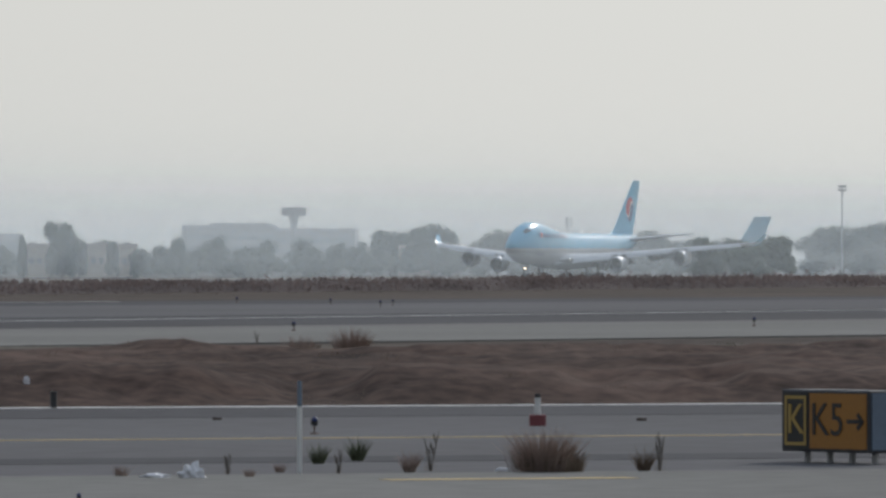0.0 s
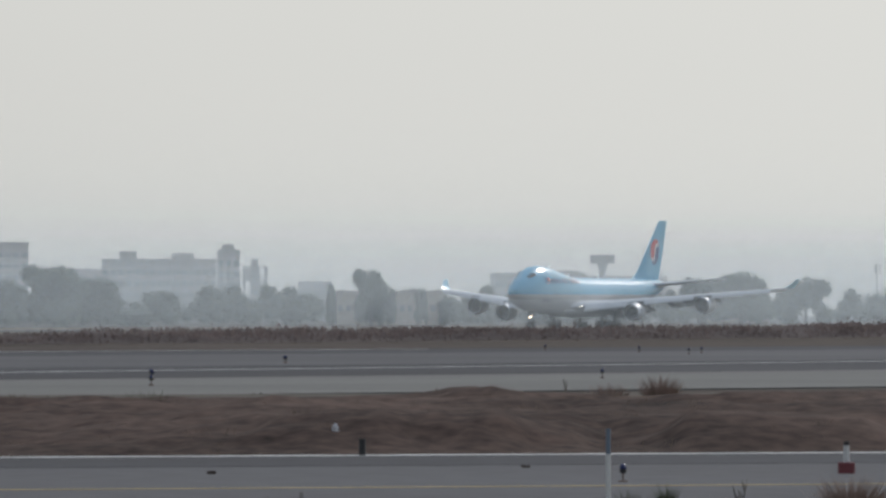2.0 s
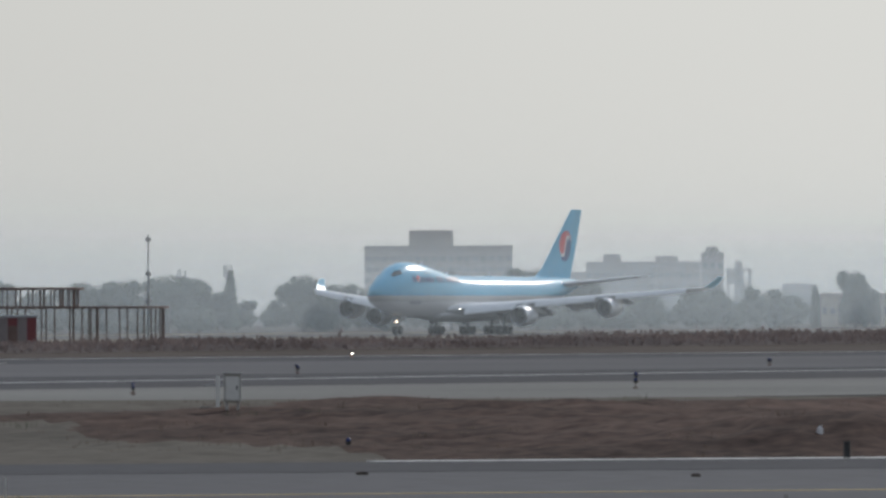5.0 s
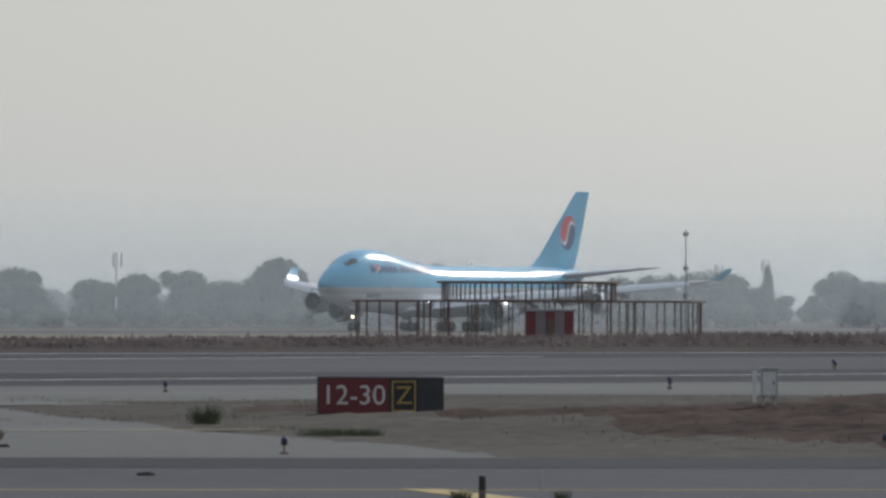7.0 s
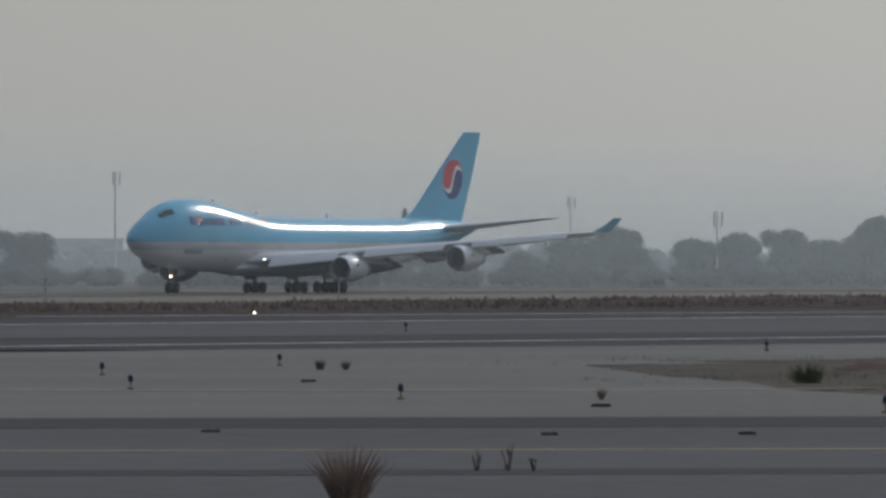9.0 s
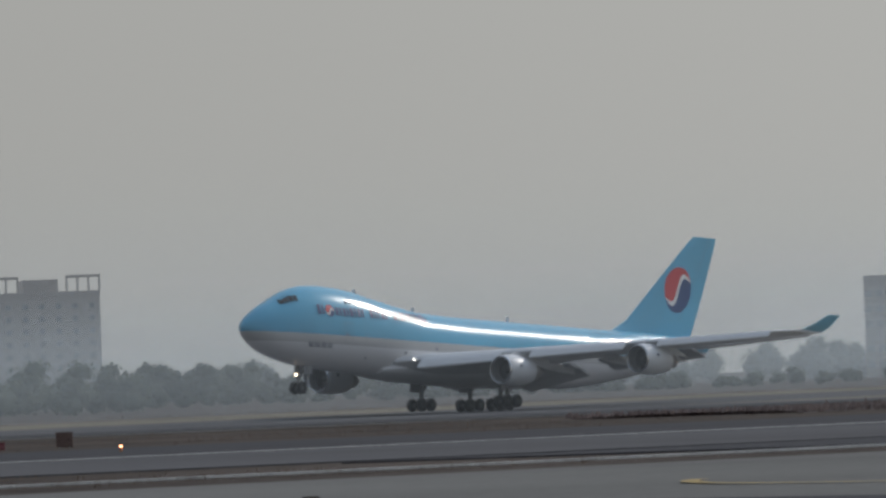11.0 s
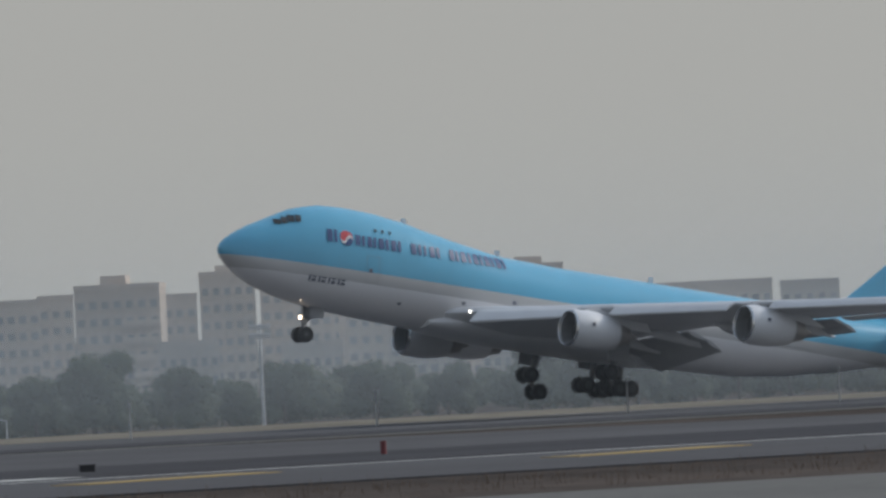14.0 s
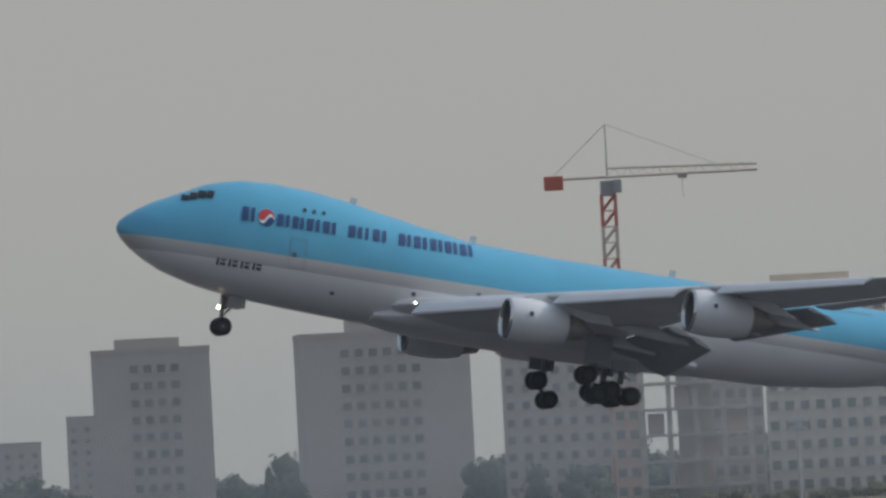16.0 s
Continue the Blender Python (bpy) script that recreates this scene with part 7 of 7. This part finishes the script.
twig_shrub(115.0, 43.9, 0.56, "bare branching weed on asphalt", 2)
twig_shrub(116.1, 40.9, 0.58, "bare branching weed beside dry grass", 3)
twig_shrub(113.3, 44.6, 0.34, "bare branching weed on asphalt", 4)
shrub(110.7, 46.75, 0.18, 0.16, 70, M_DRY_RED, "small dry weed stalks at the taxiway edge")
shrub(240.3, 94.2, 0.85, 1.2, 420, M_DRY_RED, "brown dry bush on a soil bank", z=soil_at(240.3, 94.2))
shrub(238.2, 95.0, 0.55, 1.5, 260, M_DRY_RED, "low brown dry bush on a soil bank", z=soil_at(238.2, 95.0))
twig_shrub(109.2, 48.5, 0.42, "thin bare weed at the taxiway edge", 11)
twig_shrub(108.8, 47.8, 0.55, "bare branching weed at the taxiway edge", 12)
twig_shrub(112.2, 45.8, 0.3, "small bare weed at the taxiway edge", 13)
twig_shrub(293.3, 118.6, 0.5, "lone thin dead plant beside the apron", 14)
twig_shrub(104.9, 68.4, 0.3, "thin bare weed on asphalt", 5)
twig_shrub(105.1, 68.0, 0.42, "thin bare weed on asphalt", 6)
twig_shrub(105.3, 67.7, 0.24, "small bare weed on asphalt", 7)


def crumpled_sheet(x, y, w, hgt, seed, label):
    rng = random.Random(seed)
    bm = bmesh.new()
    bmesh.ops.create_icosphere(bm, subdivisions=3, radius=1.0)
    for v in bm.verts:
        k = 0.72 + 0.5 * noise.noise(v.co * 2.3 + Vector((seed, 0, 0))) + 0.25 * noise.noise(v.co * 6)
        v.co = Vector((v.co.x * w / 2 * k, v.co.y * w / 3 * k, max(-0.02, v.co.z * hgt * k)))
    ob = new("plastic_rag", mesh_of("plastic_rag", bm, M_RAG))
    ob.matrix_basis = pose(x, y, max(0.035, soil_at(x, y)), 0, 0, -68)
    return tagged(ob, label, "litter", "litter")


crumpled_sheet(110.2, 45.5, 0.42, 0.24, 1, "crumpled white plastic sheet on the taxiway edge")
crumpled_sheet(110.1, 46.0, 0.55, 0.06, 2, "flat white plastic scrap on the taxiway edge")
crumpled_sheet(115.2, 42.9, 0.26, 0.06, 3, "white plastic scrap under dry grass")
crumpled_sheet(166.9, 72.6, 0.17, 0.2, 4, "small crumpled white bag on brown soil")


def flat_debris(x, y, w, label, mat, name="debris"):
    bm = bmesh.new()
    rng = random.Random(int(x * 10))
    n = 9
    top = [bm.verts.new((w / 2 * math.cos(k * 2 * math.pi / n) * rng.uniform(0.6, 1), w / 3 * math.sin(k * 2 * math.pi / n) * rng.uniform(0.6, 1), 0.05 * rng.uniform(0.6, 1.2))) for k in range(n)]
    low = [bm.verts.new((v.co.x * 1.15, v.co.y * 1.15, -0.01)) for v in top]
    bm.faces.new(top)
    for k in range(n):
        bm.faces.new((low[k], low[(k + 1) % n], top[(k + 1) % n], top[k]))
    ob = new(name, mesh_of(name, bm, mat))
    ob.matrix_basis = pose(x, y, 0.03, 0, 0, -60)
    return tagged(ob, label, "debris", "bits of dirt on the pavement")


for k in range(18):
    rng_k = random.Random(100 + k)
    qx, qy = near(rng_k.choice((152.0, 150.5, 122.5, 155.0)) + rng_k.uniform(-0.8, 0.8), -25 + k * 6.2 + rng_k.uniform(-2, 2))
    flat_debris(qx, qy, rng_k.uniform(0.12, 0.42), "flat dark clod of dirt on asphalt", M_SOIL)
for k in range(10):
    rng_k = random.Random(300 + k)
    qx, qy = rng_k.uniform(150, 230), rng_k.uniform(98, 150)
    flat_debris(qx, qy, rng_k.uniform(0.3, 1.0), "flat dark patch of dirt on concrete", M_SOIL)


def scatter_grass():
    """Dry tufts over the soil bank, the strips and the verges."""
    rng = random.Random(8)
    spots = []
    for _ in range(5200):
        d, s = rng.uniform(172, 292), rng.uniform(30, 250)
        if noise.noise((d * 0.05, s * 0.05, 9.0)) < -0.1:
            continue
        x, y = near(d, s)
        spots.append((x, y, soil_height(d, s) - 0.02, rng.uniform(0.06, 0.2), 0.5, 7))
    me = blade_field("dry_grass", spots, "", M_DRY)
    tagged(new("dry_grass", me), "short dry tufts over brown soil", "grass", kind="stuff")
    spots = []
    for _ in range(420):
        d, s = rng.uniform(173, 285), rng.uniform(32, 250)
        if noise.noise((d * 0.03, s * 0.02, 19.0)) < 0.12:
            continue
        x, y = near(d, s)
        spots.append((x, y, soil_height(d, s) - 0.02, rng.uniform(0.1, 0.26), 1.1, 26))
    me = blade_field("green_weeds", spots, "", M_GREEN)
    tagged(new("green_weeds", me), "patches of low green weeds on soil", "grass", kind="stuff")
    spots = []
    for _ in range(3400):
        x, y = rng.uniform(60, 470), rng.uniform(186, 219)
        spots.append((x, y, -0.05, rng.uniform(0.1, 0.3), 0.6, 6))
    for _ in range(3000):
        x, y = rng.uniform(280, 900), rng.uniform(311, 391)
        if y < 307 + 0 or (x > 470 and y < 300):
            continue
        spots.append((x, y, -0.05, rng.uniform(0.12, 0.35), 0.6, 6))
    for _ in range(4200):
        x, y = rng.uniform(60, 1500), rng.uniform(596, 640)
        spots.append((x, y, -0.02, rng.uniform(0.15, 0.5), 0.7, 5))
    me = blade_field("dry_grass", [s for s in spots if not (s[0] > 225 and s[1] < 221)], "", M_DRY)
    tagged(new("dry_grass", me), "thin dry grass along the runway strips", "grass", kind="stuff")


scatter_grass()


def build_brush_belt():
    """The belt of dry brush before the runway, taller towards its far end, in small upright sprays."""
    rng = random.Random(12)
    vs, fs = [], []
    for _ in range(120000):
        x = rng.uniform(430, 1500)
        y = 352 + rng.uniform(-9, 12) + 6 * noise.noise((x * 0.02, 0, 0))
        k = min(1, max(0, (x - 450) / 420))
        top = (0.35 + 1.15 * k) * (0.75 + 0.5 * noise.noise((x * 0.05, y * 0.05, 1.0)) + 0.35 * noise.noise((x * 0.25, y * 0.2, 4.0)))
        if rng.random() < 0.012:
            top *= 1.6
        z = -0.06 + rng.random() * max(0.15, top)
        s = rng.uniform(0.07, 0.19)
        a = rng.uniform(0, 6.28)
        n = len(vs)
        vs += [(x - s * math.cos(a), y - s * math.sin(a), z - s * 0.8), (x + s * math.cos(a), y + s * math.sin(a), z - s * 0.8), (x + rng.uniform(-0.2, 0.2), y, z + s * 1.5)]
        fs.append((n, n + 1, n + 2))
    me = bpy.data.meshes.new("brush_belt")
    me.from_pydata(vs, [], fs)
    me.materials.append(M_BRUSH)
    tagged(new("brush_belt", me), "long belt of dry brown brush before the runway", "brush", kind="stuff")
    bm = bmesh.new()
    rows = []
    for k in range(216):
        x = 430 + 5 * k
        kk = min(1, max(0, (x - 450) / 420))
        tp = (0.3 + 0.95 * kk) * (0.8 + 0.4 * noise.noise((x * 0.05, 0, 1.0)))
        yy = 352 + 6 * noise.noise((x * 0.02, 0, 0))
        rows.append([bm.verts.new((x, yy + dy, z)) for dy, z in ((-9, -0.1), (-6, tp * 0.7), (0, tp), (8, tp * 0.7), (12, -0.1))])
    for p, q in zip(rows, rows[1:]):
        for i in range(4):
            bm.faces.new((p[i], q[i], q[i + 1], p[i + 1]))
    bmesh.ops.recalc_face_normals(bm, faces=bm.faces)
    tagged(new("brush_bank", mesh_of("brush_bank", bm, M_BRUSH)), "low bank of dry brush and earth", "bank", kind="structure")


build_brush_belt()


# ---- what moves ----
FLEX = [(0.0, 0.0), (9.0, 0.0), (11.8, 0.6), (12.5, 1.0), (13.5, 1.3), (14.5, 1.2), (15.0, 1.4), (15.5, 2.0), (16.0, 2.6)]


def motions():
    rows = []
    for t, nose, up, high, bank in ROLL_OUT:
        m = Matrix.Translation((nose + 33.5, RUNWAY_Y, 2.0 + high)) @ pose(0, 0, 0, -bank, up, 0) @ Matrix.Translation((0, 0, -2.0))
        rows.append((t, m))
    walk(AIRLINER, rows)
    # the wings bend up as they take the weight, and carry the engines up
    for wing, side in WINGS:
        hinge = Matrix.Translation((0, side * 3.0, 3.5))
        walk(wing, [(t, hinge @ pose(0, 0, 0, side * a, 0, 0) @ hinge.inverted()) for t, a in FLEX])
    for eng, side, y, home in ENGINES:
        walk(eng, [(t, Matrix.Translation(home + Vector((0, 0, (y - 3.0) * math.sin(radians(a))))) @ pose(0, 0, 0, side * a, 0, 0)) for t, a in FLEX])
    # the wheel trucks level off the ground, then hang
    for bogie, oleo, home, hang in BOGIES:
        keys = ((0, 0, 0), (9.2, 0, 0), (9.7, -1.0, 0.02), (11.8, -5.4, 0.55), (12.4, -6, 0.6), (12.9, hang * 0.85, 0.6), (13.4, hang, 0.55), (16.0, hang, 0.5))
        walk(bogie, [(t, Matrix.Translation(home - Vector((0, 0, d))) @ pose(0, 0, 0, 0, k, 0)) for t, k, d in keys])
        walk(oleo, [(t, Matrix.Translation(home - Vector((0, 0, d)))) for t, k, d in keys])


motions()
